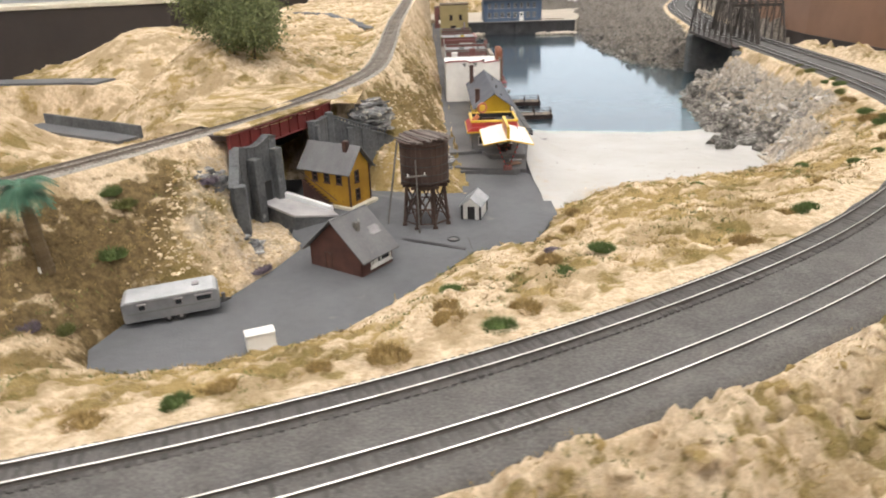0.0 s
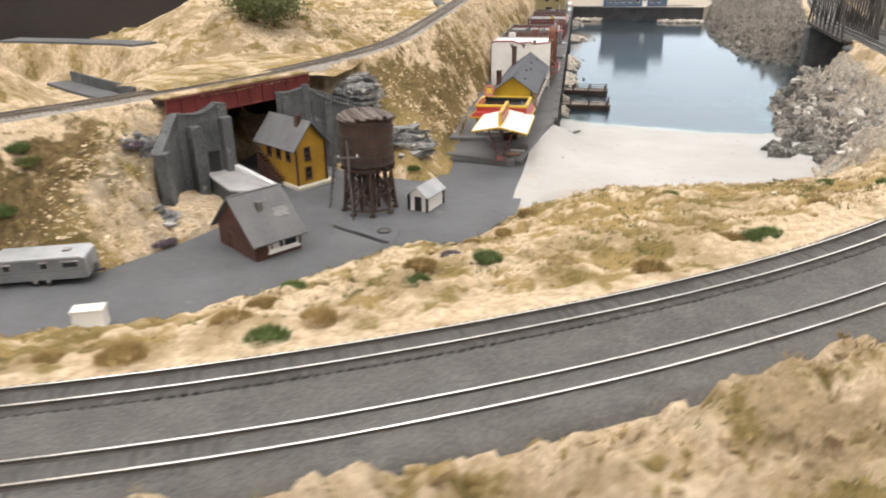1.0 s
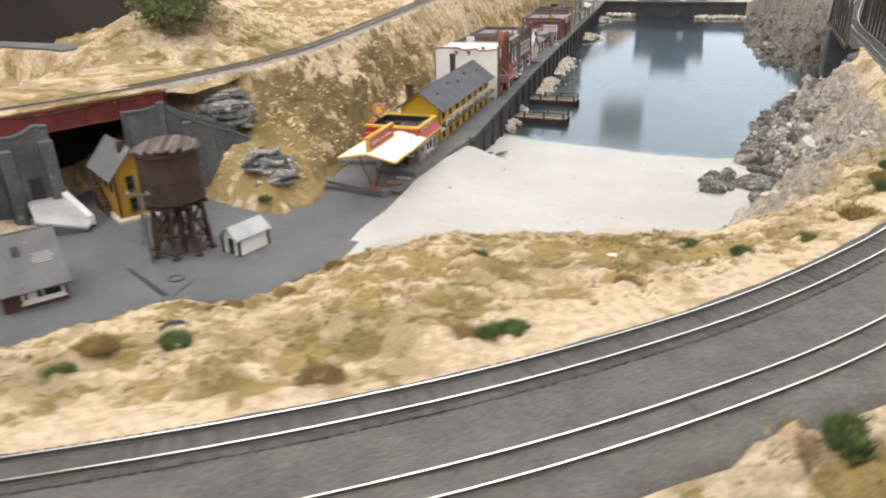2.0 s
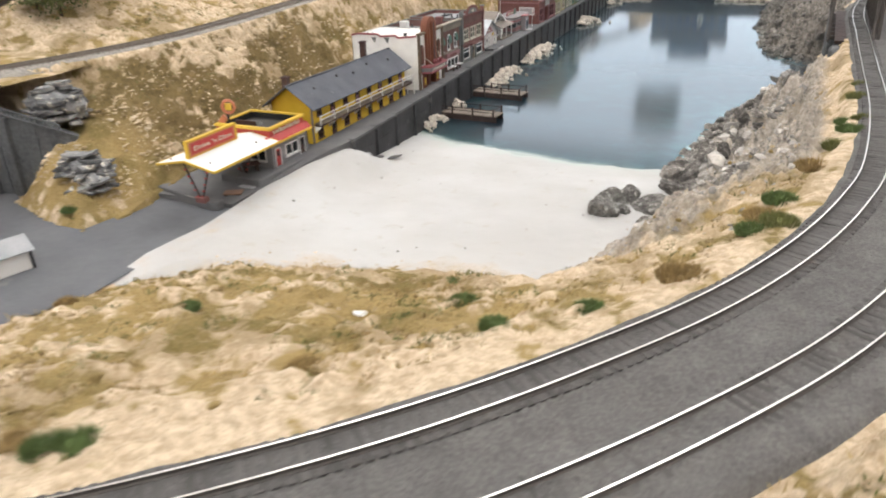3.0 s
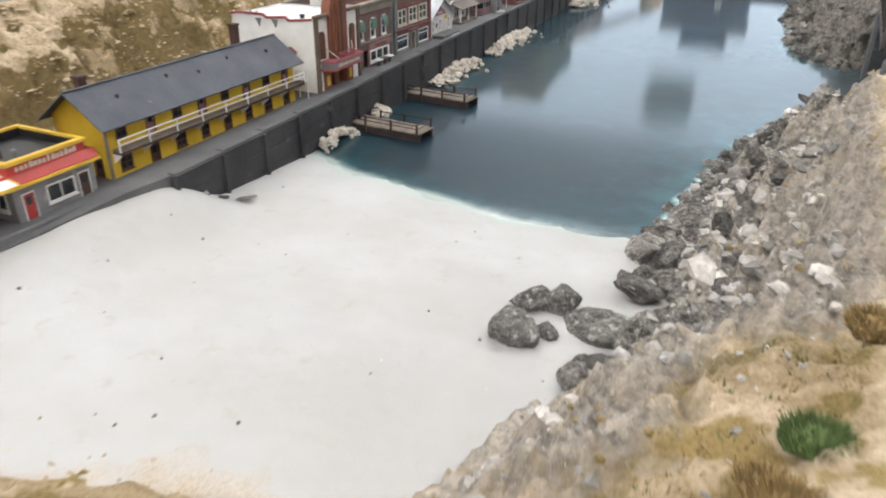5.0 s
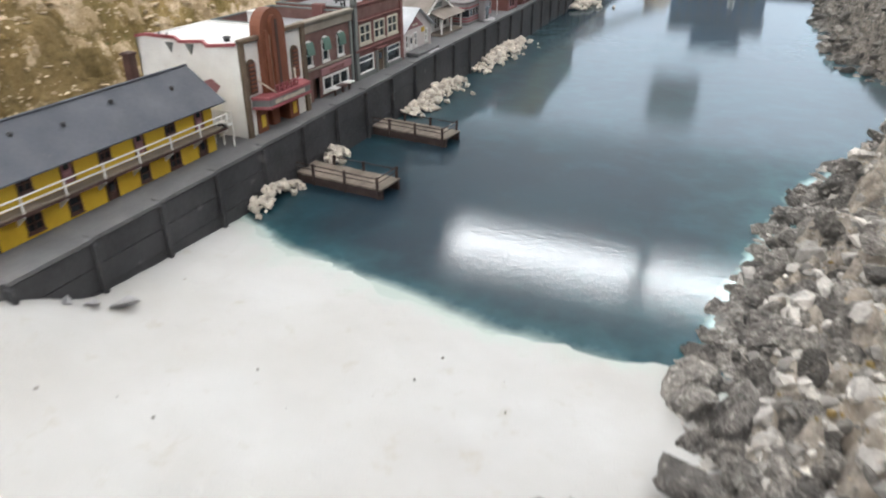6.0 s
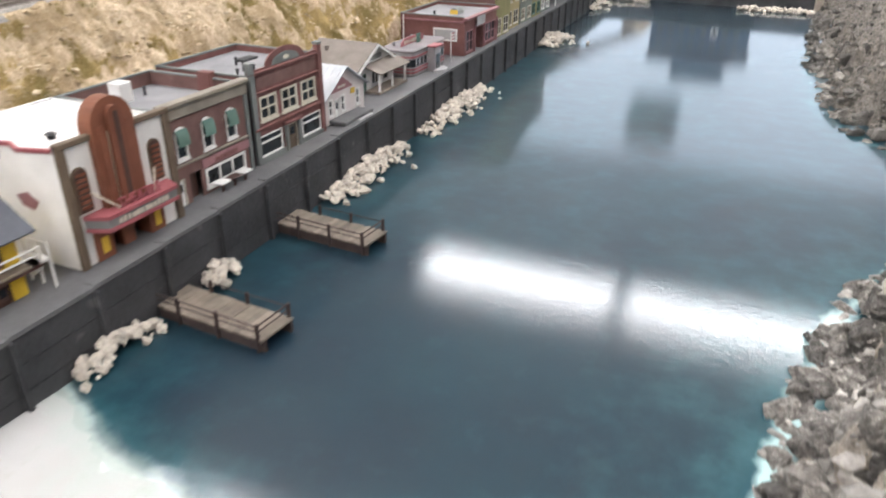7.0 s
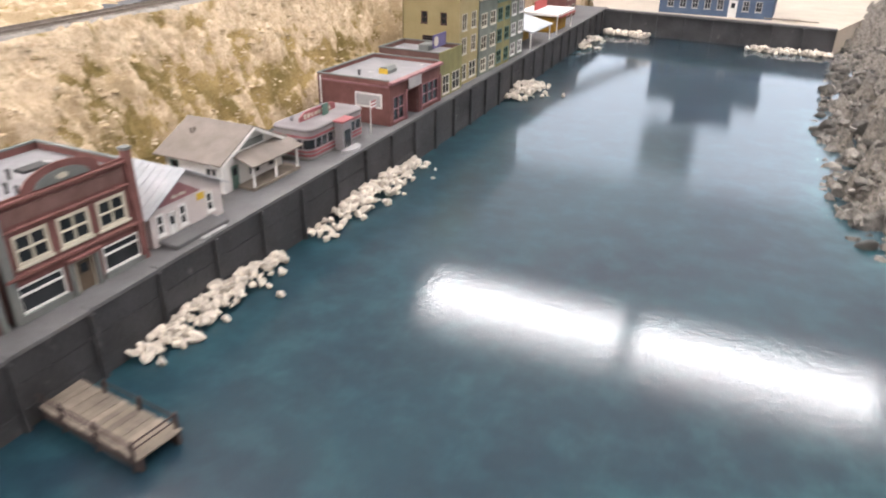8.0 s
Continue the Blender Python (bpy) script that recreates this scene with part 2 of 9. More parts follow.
M_BROWNBRICK = mat("brown_brick", [(0.128, 0.068, 0.059), (0.195, 0.108, 0.095)], 90, 0.85, bump=0.0003, bump_scale=600, wear=((0.24, 0.15, 0.13), 0.1))
M_HUT = mat("red_brown_boards", [(0.058, 0.024, 0.018), (0.105, 0.043, 0.032)], 70, 0.8, bump=0.0004, bump_scale=200)
M_ROOF = mat("grey_roof", [(0.105, 0.105, 0.11), (0.17, 0.17, 0.175)], 40, 0.85, bump=0.0004, bump_scale=300, wear=((0.26, 0.25, 0.24), 0.1))
M_DARKROOF = mat("slate_roof", [(0.055, 0.06, 0.075), (0.095, 0.10, 0.118)], 40, 0.75, bump=0.0003, bump_scale=300, wear=((0.16, 0.16, 0.17), 0.1))
M_TANROOF = mat("tan_roof", [(0.16, 0.135, 0.115), (0.235, 0.205, 0.18)], 60, 0.9)
M_FLATROOF = mat("grey_flat_roof", [(0.175, 0.17, 0.18), (0.275, 0.27, 0.28)], 30, 0.85, wear=((0.46, 0.45, 0.44), 0.15))
M_TIMBER = mat("dock_timber", [(0.125, 0.102, 0.080), (0.235, 0.195, 0.155)], 70, 0.85, bump=0.0004, bump_scale=300, island=0.2)
M_DARKTIMBER = mat("dark_timber", [(0.026, 0.016, 0.014), (0.058, 0.036, 0.031)], 70, 0.8, bump=0.0003, bump_scale=300)
M_STEEL = mat("weathered_steel", [(0.10, 0.095, 0.09), (0.19, 0.18, 0.17)], 70, 0.6, metal=0.3, wear=((0.16, 0.10, 0.07), 0.12))
# black parts, and plain black for the shade in the underpass and doorways
M_BLACK = mat("black_and_opening_shade", [(0.012, 0.012, 0.013), (0.022, 0.022, 0.024)], 40, 0.5)
M_GLASS = mat("window_glass", [(0.015, 0.017, 0.02), (0.035, 0.04, 0.045)], 60, 0.12)
M_FASCIA = mat("dark_fascia", [(0.030, 0.022, 0.020), (0.042, 0.032, 0.028)], 6, 0.6)
M_BOARD = mat("brown_board", [(0.19, 0.105, 0.065), (0.28, 0.16, 0.10)], 4, 0.6)
M_ROOM = mat("room_paint", [(0.70, 0.69, 0.68), (0.76, 0.75, 0.74)], 2, 0.9)
M_FLOOR = mat("room_floor", [(0.22, 0.20, 0.18), (0.30, 0.28, 0.25)], 3, 0.6)


# ---- mesh helpers ----
def put(name, bm, material, parent=None, label=""):
    me = bpy.data.meshes.new(name)
    bm.to_mesh(me)
    bm.free()
    ob = new(name, me)
    me.materials.append(material)
    if parent:
        ob.parent = parent
    if label:
        ob["label"] = label
    return ob


part = put


def empty(name, m, label, category, group="", kind=""):
    ob = new(name)
    ob.empty_display_size = 0.01
    ob.matrix_basis = m
    return tagged(ob, label, category, group, kind)


def add_box(bm, x0, x1, y0, y1, z0, z1, m=None):
    v = [bm.verts.new((x, y, z)) for z in (z0, z1) for x, y in ((x0, y0), (x1, y0), (x1, y1), (x0, y1))]
    if m is not None:
        for q in v:
            q.co = m @ q.co
    for f in ((3, 2, 1, 0), (4, 5, 6, 7), (0, 1, 5, 4), (1, 2, 6, 5), (2, 3, 7, 6), (3, 0, 4, 7)):
        bm.faces.new([v[k] for k in f])
    return bm


def box(*a, m=None):
    return add_box(bmesh.new(), *a, m=m)


def bevel(bm, w=0.0006):
    bmesh.ops.bevel(bm, geom=bm.edges[:], offset=w, segments=1, affect="EDGES", profile=0.6)
    return bm


def add_prism(bm, pts, axis, a, b, m=None):
    """A polygon of two coordinates drawn out from a to b along axis x, y or z."""
    def at(p, c):
        q = {"x": (c, p[0], p[1]), "y": (p[0], c, p[1]), "z": (p[0], p[1], c)}[axis]
        return Vector(q) if m is None else m @ Vector(q)
    lo, hi = [bm.verts.new(at(p, a)) for p in pts], [bm.verts.new(at(p, b)) for p in pts]
    n = len(pts)
    bm.faces.new(lo[::-1]), bm.faces.new(hi)
    for k in range(n):
        bm.faces.new((lo[k], lo[(k + 1) % n], hi[(k + 1) % n], hi[k]))
    bmesh.ops.recalc_face_normals(bm, faces=bm.faces[:])
    return bm


def prism(pts, axis, a, b, m=None):
    return add_prism(bmesh.new(), pts, axis, a, b, m)


def add_rod(bm, p, q, r, sides=6, r2=None):
    p, q = Vector(p), Vector(q)
    d = q - p
    m = Matrix.Translation((p + q) / 2) @ d.to_track_quat("Z", "Y").to_matrix().to_4x4()
    bmesh.ops.create_cone(bm, cap_ends=True, segments=sides, radius1=r, radius2=r if r2 is None else r2, depth=d.length, matrix=m)
    return bm


def rod(p, q, r, sides=6, r2=None):
    return add_rod(bmesh.new(), p, q, r, sides, r2)


def mesh_from(name, verts, faces, material, smooth=True, attrs=None):
    me = bpy.data.meshes.new(name)
    me.from_pydata(verts.tolist() if isinstance(verts, np.ndarray) else verts, [], faces.tolist() if isinstance(faces, np.ndarray) else faces)
    me.materials.append(material)
    if smooth:
        me.polygons.foreach_set("use_smooth", np.ones(len(me.polygons), bool))
    for k, v in (attrs or {}).items():
        me.attributes.new(k, "FLOAT", "POINT").data.foreach_set("value", np.asarray(v, np.float32))
    me.update()
    return new(name, me)


# ---- noise and curves ----
def hash2(i, j, seed):
    h = (i.astype(np.int64) * 374761393 + j.astype(np.int64) * 668265263 + seed * 1442695041) & 0x7FFFFFFF
    h = ((h ^ (h >> 13)) * 1274126177) & 0x7FFFFFFF
    return ((h ^ (h >> 16)) & 0xFFFF) / 65535.0


def vnoise(x, y, seed=0):
    i, j = np.floor(x), np.floor(y)
    u, v = x - i, y - j
    u, v = u * u * (3 - 2 * u), v * v * (3 - 2 * v)
    a, b, c, d = hash2(i, j, seed), hash2(i + 1, j, seed), hash2(i, j + 1, seed), hash2(i + 1, j + 1, seed)
    return (a * (1 - u) + b * u) * (1 - v) + (c * (1 - u) + d * u) * v


def fbm(x, y, scale, octaves=4, seed=0, gain=0.5):
    out, amp, tot = 0 * x, 1.0, 0.0
    for k in range(octaves):
        out, tot = out + amp * vnoise(x * scale + 17.3 * k, y * scale - 9.1 * k, seed + k), tot + amp
        amp, scale = amp * gain, scale * 2.03
    return out / tot - 0.5


def step(a, b, x):
    t = np.clip((x - a) / (b - a), 0, 1)
    return t * t * (3 - 2 * t)


def spline(ctrl, pitch):
    """A smooth line through the control points, with points at an even pitch."""
    p = np.array(ctrl, float)
    p = np.vstack([2 * p[0] - p[1], p, 2 * p[-1] - p[-2]])
    t = np.linspace(0, 1, 30, endpoint=False)[:, None]
    out = [0.5 * (2 * p[k] + (p[k + 1] - p[k - 1]) * t + (2 * p[k - 1] - 5 * p[k] + 4 * p[k + 1] - p[k + 2]) * t**2
                  + (3 * p[k] - p[k - 1] - 3 * p[k + 1] + p[k + 2]) * t**3) for k in range(1, len(p) - 2)]
    q = np.vstack(out + [p[-2][None]])
    s = np.r_[0, np.cumsum(np.linalg.norm(np.diff(q, axis=0), axis=1))]
    want = np.arange(0, s[-1], pitch)
    return np.stack([np.interp(want, s, q[:, k]) for k in range(q.shape[1])], 1)


def normals_of(line):
    d = np.gradient(line, axis=0)
    d /= np.linalg.norm(d, axis=1)[:, None]
    return np.stack([-d[:, 1], d[:, 0]], 1)


def dist_line(x, y, pts, closed=False):
    best = np.full(x.shape, 9.0)
    n = len(pts)
    for k in range(n if closed else n - 1):
        (ax, ay), (bx, by) = pts[k][:2], pts[(k + 1) % n][:2]
        dx, dy = bx - ax, by - ay
        t = np.clip(((x - ax) * dx + (y - ay) * dy) / (dx * dx + dy * dy + 1e-12), 0, 1)
        best = np.minimum(best, np.hypot(x - ax - t * dx, y - ay - t * dy))
    return best


def inside(x, y, pts):
    odd = np.zeros(x.shape, bool)
    n = len(pts)
    for k in range(n):
        (ax, ay), (bx, by) = pts[k], pts[(k + 1) % n]
        cross = ((ay > y) != (by > y)) & (x < (bx - ax) * (y - ay) / (by - ay + 1e-12) + ax)
        odd ^= cross
    return odd


# ---- the plan ----
# inner rail of the curved double line, from the west round to the bridge and on
RAIL_A = [(-1.2, 0.08), (-0.60, 0.168), (-0.40, 0.232), (-0.221, 0.288), (-0.132, 0.316), (-0.047, 0.348), (0.033, 0.382), (0.110, 0.420), (0.184, 0.461), (0.254, 0.505), (0.322, 0.554),
          (0.386, 0.608), (0.446, 0.666), (0.500, 0.730), (0.549, 0.800), (0.588, 0.876), (0.617, 0.956), (0.637, 1.04), (0.654, 1.2), (0.663, 1.4), (0.672, 1.6), (0.69, 1.9), (0.75, 2.25),
          (0.86, 2.75), (1.05, 3.25), (1.3, 3.7)]
GAUGE, SPACING = 0.0158, 0.0575
LINE_A = spline(RAIL_A, 0.004)
NORM_A = normals_of(LINE_A)          # points to the harbour
CENTRE_1 = LINE_A - NORM_A * GAUGE / 2
CENTRE_2 = LINE_A - NORM_A * (GAUGE / 2 + SPACING)
MIDWAY = LINE_A - NORM_A * (GAUGE / 2 + SPACING / 2)


def rail_z(y):
    return np.interp(y, [0.20, 0.34, 0.45, 0.60, 0.72, 0.85, 1.0, 1.6], [0.080, 0.082, 0.0865, 0.0905, 0.0945, 0.097, 0.0995, 0.1065])


# the single line on the hillside
UPPER = [(-0.80, 0.34), (-0.60, 0.42), (-0.44, 0.53), (-0.375, 0.60), (-0.312, 0.69), (-0.243, 0.80), (-0.178, 0.92), (-0.127, 1.03), (-0.097, 1.15),
         (-0.09, 1.35), (-0.09, 1.6), (-0.083, 2.0), (-0.07, 2.6), (-0.02, 3.2), (0.08, 3.7)]
UPPER_LINE = spline(UPPER, 0.004)


def upper_z(y):
    return np.interp(y, [0.5, 0.9, 1.15, 1.5, 1.7, 2.2, 3.2], [0.138, 0.140, 0.150, 0.166, 0.176, 0.188, 0.195])


# low ground: paved yard, street, beach and harbour basin
LOW = [(-0.285, 0.50), (-0.272, 0.548), (-0.20, 0.580), (-0.168, 0.648), (-0.150, 0.70), (-0.19, 0.80), (-0.25, 0.85), (-0.25, 0.97), (-0.13, 0.97),
       (-0.085, 0.89), (-0.02, 0.865), (0.03, 0.86), (0.018, 0.98), (0.012, 1.10), (0.008, 1.6), (0.0, 2.2), (-0.03, 3.1), (-0.05, 3.6),
       (0.65, 3.6), (0.57, 3.05), (0.546, 2.8), (0.535, 2.5), (0.545, 2.1), (0.61, 1.97), (0.80, 1.95), (0.85, 1.72), (0.63, 1.73), (0.585, 1.69), (0.535, 1.56),
       (0.50, 1.38), (0.485, 1.25), (0.49, 1.10), (0.466, 0.95), (0.43, 0.905), (0.31, 0.885), (0.196, 0.855), (0.128, 0.79), (0.117, 0.74),
       (0.092, 0.687), (0.03, 0.675), (-0.006, 0.615), (-0.048, 0.56), (-0.086, 0.512), (-0.15, 0.473), (-0.228, 0.456), (-0.27, 0.465)]
YARD_Z = 0.024
DEPOT_Z = 0.0365
ROAD_1 = [(-0.412, 0.921), (-0.46, 0.952), (-0.517, 0.985), (-0.56, 1.012), (-0.605, 1.040)]
ROAD_2 = [(-0.552, 1.218), (-0.60, 1.231), (-0.72, 1.245), (-0.86, 1.252)]


def quay_x(y):
    return 0.145 - 0.032 * (y - 1.13)


def quay_z(y):
    return 0.042 + 0.008 * np.clip((np.asarray(y, float) - 1.1) / 0.6, 0, 1)


def waterline(x):
    return np.interp(x, [0.10, 0.12, 0.15, 0.17, 0.195, 0.235, 0.275, 0.312, 0.347, 0.375, 0.41, 0.47, 0.52], [1.328, 1.325, 1.322, 1.312, 1.298, 1.290, 1.281, 1.275, 1.266, 1.259, 1.258, 1.254, 1.25])


def beach_z(x, y):
    w = waterline(x)
    z = 0.027 * (w - y) / (w - 0.88)
    side = step(0.205, 0.135, x) * step(1.19, 1.12, y)
    return z * (1 - side) + side * np.maximum(z, 0.0245 + 0.0125 * step(0.85, 1.1, y)) + 0.0035 * fbm(x, y, 9, 3, 5) + 0.0012 * fbm(x, y, 60, 3, 6)


def knob(f):
    """Rounded lumps with creases between them."""
    return 1 - (1 - np.minimum(np.abs(f) * 4.5, 1)) ** 2


def terrain(x, y, rough=True):
    """Height of the scenery, and the masks for rock, turf and dust."""
    x, y = np.asarray(x, float), np.asarray(y, float)
    d_low = dist_line(x, y, LOW, True)
    low_in = inside(x, y, LOW)
    outer_side = np.interp(x, MIDWAY[:, 0], MIDWAY[:, 1]) > y
    d1 = np.maximum(dist_line(x, y, MIDWAY[::8]) - np.where(outer_side, 0.060, 0.048), 0)
    d2 = np.maximum(dist_line(x, y, UPPER_LINE[::8]) - 0.017, 0)
    east = step(0.2, 0.4, x)
    b_west = 0.0240 + 0.016 * step(0.85, 1.1, y)
    b_east = 0.024 - 0.036 * step(0.95, 1.2, y) + 0.045 * step(3.0, 3.2, y)
    b = b_west * (1 - east) + b_east * east
    h1, h2 = rail_z(y) - 0.0050, upper_z(y) - 0.005
    w1, w2 = 1 / (d1**2 + 1e-6), 1 / (d2**2 + 1e-6)
    high = (h1 * w1 + h2 * w2) / (w1 + w2)
    near = np.minimum(d1, d2)
    t = np.where(low_in, 0, d_low / (d_low + near + 1e-6))
    stony = step(0.44, 0.50, x) * step(1.0, 1.25, y)
    t_shape = np.where(d2 < d1, t**0.9, (1 - (1 - t) ** 1.25) * (1 - stony) + t**1.5 * stony)
    z = b + (high - b) * t_shape
    # hills beyond the upper line, and the mound on the near side of the curve
    west = d2 * (x < np.interp(y, UPPER_LINE[:, 1], UPPER_LINE[:, 0]))
    hill = 0.078 * np.exp(-(((x + 0.35) / 0.14) ** 2 + ((y - 1.20) / 0.20) ** 2)) + 0.035 * np.exp(-(((x + 0.55) / 0.11) ** 2 + ((y - 0.74) / 0.10) ** 2)) + -0.034 * step(-0.40, -0.50, x) * step(0.98, 1.06, y) * step(1.50, 1.36, y) + 0.085 * np.exp(-(((x + 0.575) / 0.075) ** 2 + ((y - 0.845) / 0.060) ** 2))
    hill = hill + 0.05 * np.exp(-(((x + 0.60) / 0.10) ** 2 + ((y - 1.55) / 0.2) ** 2))
    hill = hill + 0.03 * np.exp(-(((x + 0.45) / 0.25) ** 2 + ((y - 1.9) / 0.4) ** 2))
    z = z + (hill + 0.014 * step(0.02, 0.22, west)) * step(0.0, 0.10, west)
    out = np.where(outer_side, d1, 0)
    z = z + 0.022 * step(0.0, 0.05, out) + 0.02 * step(0.05, 0.3, out)
    free = step(0.0, 0.03, near)
    rock = step(0.44, 0.50, x) * step(0.98, 1.10, y) * (1 - step(0.035, 0.07, np.where(d1 > 0.075, 0, 0.075 - d1))) * (~outer_side)
    rock = np.maximum(rock, step(0.5, 0.56, x) * step(1.55, 1.75, y) * step(0.0, 0.02, d1))
    rock = np.maximum(rock, 0.8 * step(0.41, 0.47, x) * step(0.88, 0.97, y) * step(0.10, 0.04, d_low) * (~outer_side))
    rock = np.maximum(rock, 0.42 * step(-0.275, -0.235, x) * step(-0.12, -0.15, x) * step(0.585, 0.64, y) * step(0.83, 0.78, y))
    turf = fbm(x, y, 9, 4, 11) * 1.1 + 0.05
    turf = np.where(d1 < 0.05, turf - 0.35 * step(0.05, 0.01, d1), turf)
    turf = turf + 0.40 * step(-0.17, -0.25, x) * step(0.42, 0.52, y) * step(0.80, 0.70, y) * step(0.0, 0.03, d2)
    turf = turf - 0.55 * step(0.045, 0.008, d2) - 0.16 * step(0.03, 0.12, west)
    turf = turf - 0.5 * step(-0.265, -0.235, x) * step(-0.13, -0.16, x) * step(0.585, 0.625, y) * step(0.80, 0.76, y)
    # extra turf below y 1.5 also darkens the hillside for its dense shadows
    turf = turf - 0.10 * outer_side + (0.04 + 0.26 * step(1.50, 1.30, y)) * step(-0.12, -0.07, x) * step(0.06, 0.03, x) * step(0.88, 0.95, y)
    dust = step(-0.05, 0.2, fbm(x, y, 11, 3, 21)) * 0.8 + 0.6 * step(0.05, 0.0, near)
    if rough:
        lump = fbm(x, y, 22, 5, 31, 0.6)
        crag = np.abs(fbm(x, y, 30, 5, 41, 0.65))
        amp = np.where(low_in, 0.2, 1) * (0.25 + 0.75 * step(0.0, 0.04, near)) * np.minimum(1, 0.35 + d_low / 0.05)
        chunk = np.abs(fbm(x, y, 58, 3, 56))
        z = z + amp * (0.018 * lump + 0.017 * chunk + 0.006 * fbm(x, y, 150, 3, 51)) + rock * amp * (0.095 * (crag - 0.1) + 0.045 * chunk + 0.020 * np.abs(fbm(x, y, 125, 3, 44)) + 0.075 * np.abs(fbm(x, y, 17, 3, 43)) - 0.008)
        turf = turf - 0.7 * lump + 1.6 * (0.10 - np.minimum(chunk, 0.25))
        z = z + np.where(outer_side, step(0.0, 0.02, d1) * (0.034 * lump + 0.010 * knob(fbm(x, y, 38, 2, 57)) + 0.007 * knob(fbm(x, y, 82, 2, 58)) - 0.002), 0)
    # the bed of the tracks is even, the basin lies under the water
    pocket = [(-0.172, 0.640), (-0.145, 0.70), (-0.185, 0.80), (-0.222, 0.806), (-0.226, 0.770), (-0.224, 0.742), (-0.214, 0.690)]
    z = np.where(inside(x, y, pocket), np.minimum(z, YARD_Z + 0.006 + 0.28 * d_low + 0.006 * fbm(x, y, 60, 3, 36)), z)
    # two grey roads cut into the hill
    for line, zr in ((ROAD_1, 0.096), (ROAD_2, 0.131)):
        dr = dist_line(x, y, line)
        flat = step(0.060, 0.030, dr)
        z = z * (1 - flat) + flat * (zr - 0.004)
    bed = step(0.012, 0.0, d1)
    z = z * (1 - bed) + bed * (rail_z(y) - 0.0052)
    bed = step(0.010, 0.0, d2)
    z = z * (1 - bed) + bed * (upper_z(y) - 0.0052)
    gap = step(1.60, 1.63, y) * step(1.99, 1.95, y) * step(0.60, 0.63, x)
    z = np.where(gap > 0, z * (1 - gap) + gap * (-0.03), z)
    pit = low_in & (y > 0.86) & (d_low > 0.012)
    z = np.where(low_in & (y <= 0.86), np.minimum(z, YARD_Z - 0.008), z)
    z = np.where(pit, -0.03, z)
    # the scenery ends at an aisle in the west
    edge = np.interp(y, [0.0, 0.9, 1.3, 1.75, 2.3, 3.2], [-0.95, -0.93, -0.93, -0.70, -0.66, -0.60]) + 0.03 * fbm(x, y, 8, 3, 88)
    z = z - 0.6 * step(0.0, 0.05, edge - x)
    return z, np.clip(rock, 0, 1), turf, np.clip(dust, 0, 1)


def spread(lo, fine_lo, fine_hi, hi, fine, coarse):
    """Grid lines, close together between fine_lo and fine_hi and ever wider outside."""
    mid = list(np.arange(fine_lo, fine_hi, fine))
    a, s = fine_lo, fine
    left = []
    while a > lo:
        s = min(s * 1.08, coarse)
        a -= s
        left.append(a)
    b, s = mid[-1], fine
    right = []
    while b < hi:
        s = min(s * 1.04, coarse)
        b += s
        right.append(b)
    return np.array(left[::-1] + mid + right)


def grid_faces(nx, ny):
    k = np.arange(nx * ny).reshape(ny, nx)
    return np.stack([k[:-1, :-1], k[:-1, 1:], k[1:, 1:], k[1:, :-1]], -1).reshape(-1, 4)


gx, gy = spread(-1.6, -0.36, 0.72, 1.9, 0.0032, 0.03), spread(-0.6, 0.20, 2.30, 3.9, 0.0036, 0.02)
X, Y = np.meshgrid(gx, gy)
Z, rock_m, turf_m, dust_m = terrain(X, Y)
# broken plaster lumps that stand out of the steep hillside, measured along the slope
slope_x, slope_y = np.gradient(terrain(X, Y, False)[0], gx, axis=1), np.gradient(Z, gy, axis=0)
steep = np.minimum(np.abs(slope_x), 2.2)
cliff = step(0.5, 1.0, steep) * step(0.06, 0.03, X) * step(-0.16, -0.12, X) * step(0.88, 0.96, Y) * step(0.010, 0.030, dist_line(X, Y, UPPER_LINE[::12]))
run = X - Z * 1.1
bulge = 0.9 * fbm(Y, run, 24, 4, 131, 0.55) + 0.34 * (knob(fbm(Y, run, 62, 2, 141)) - 0.6)
Z = Z + cliff * 0.017 * bulge * np.sqrt(1 + steep**2)
turf_m = turf_m - cliff * 1.25 * bulge
ground = mesh_from("ground", np.stack([X, Y, Z], -1).reshape(-1, 3), grid_faces(len(gx), len(gy)), M_GROUND,
                   attrs={"rock": rock_m.ravel(), "turf": turf_m.ravel(), "dust": dust_m.ravel(),
                          "moss": (np.interp(X, MIDWAY[:, 0], MIDWAY[:, 1]) > Y).astype(float).ravel(),
                          # the rock is darker on the far bank, beyond y 1.8
                          "far_dark": (0.85 * step(1.80, 1.95, Y) * step(0.4, 0.5, X)).ravel(),
                          # second brown term: ochre turf of the hillside, with its dense shadows painted in
                          "brown": (0.95 * step(-0.225, -0.265, X) * step(0.40, 0.48, Y) * step(0.76, 0.66, Y) + 0.62 * step(0.05, 0.02, X) * step(-0.13, -0.09, X) * step(0.95, 1.02, Y) * step(1.48, 1.34, Y)).ravel()})
tagged(ground, "sand coloured plaster scenery with straw turf and grey rock banks", "terrain", kind="structure")


def ground_z(x, y):
    i, j = np.searchsorted(gx, x) - 1, np.searchsorted(gy, y) - 1
    i, j = min(max(i, 0), len(gx) - 2), min(max(j, 0), len(gy) - 2)
    u, v = (x - gx[i]) / (gx[i + 1] - gx[i]), (y - gy[j]) / (gy[j + 1] - gy[j])
    return float((Z[j, i] * (1 - u) + Z[j, i + 1] * u) * (1 - v) + (Z[j + 1, i] * (1 - u) + Z[j + 1, i + 1] * u) * v)


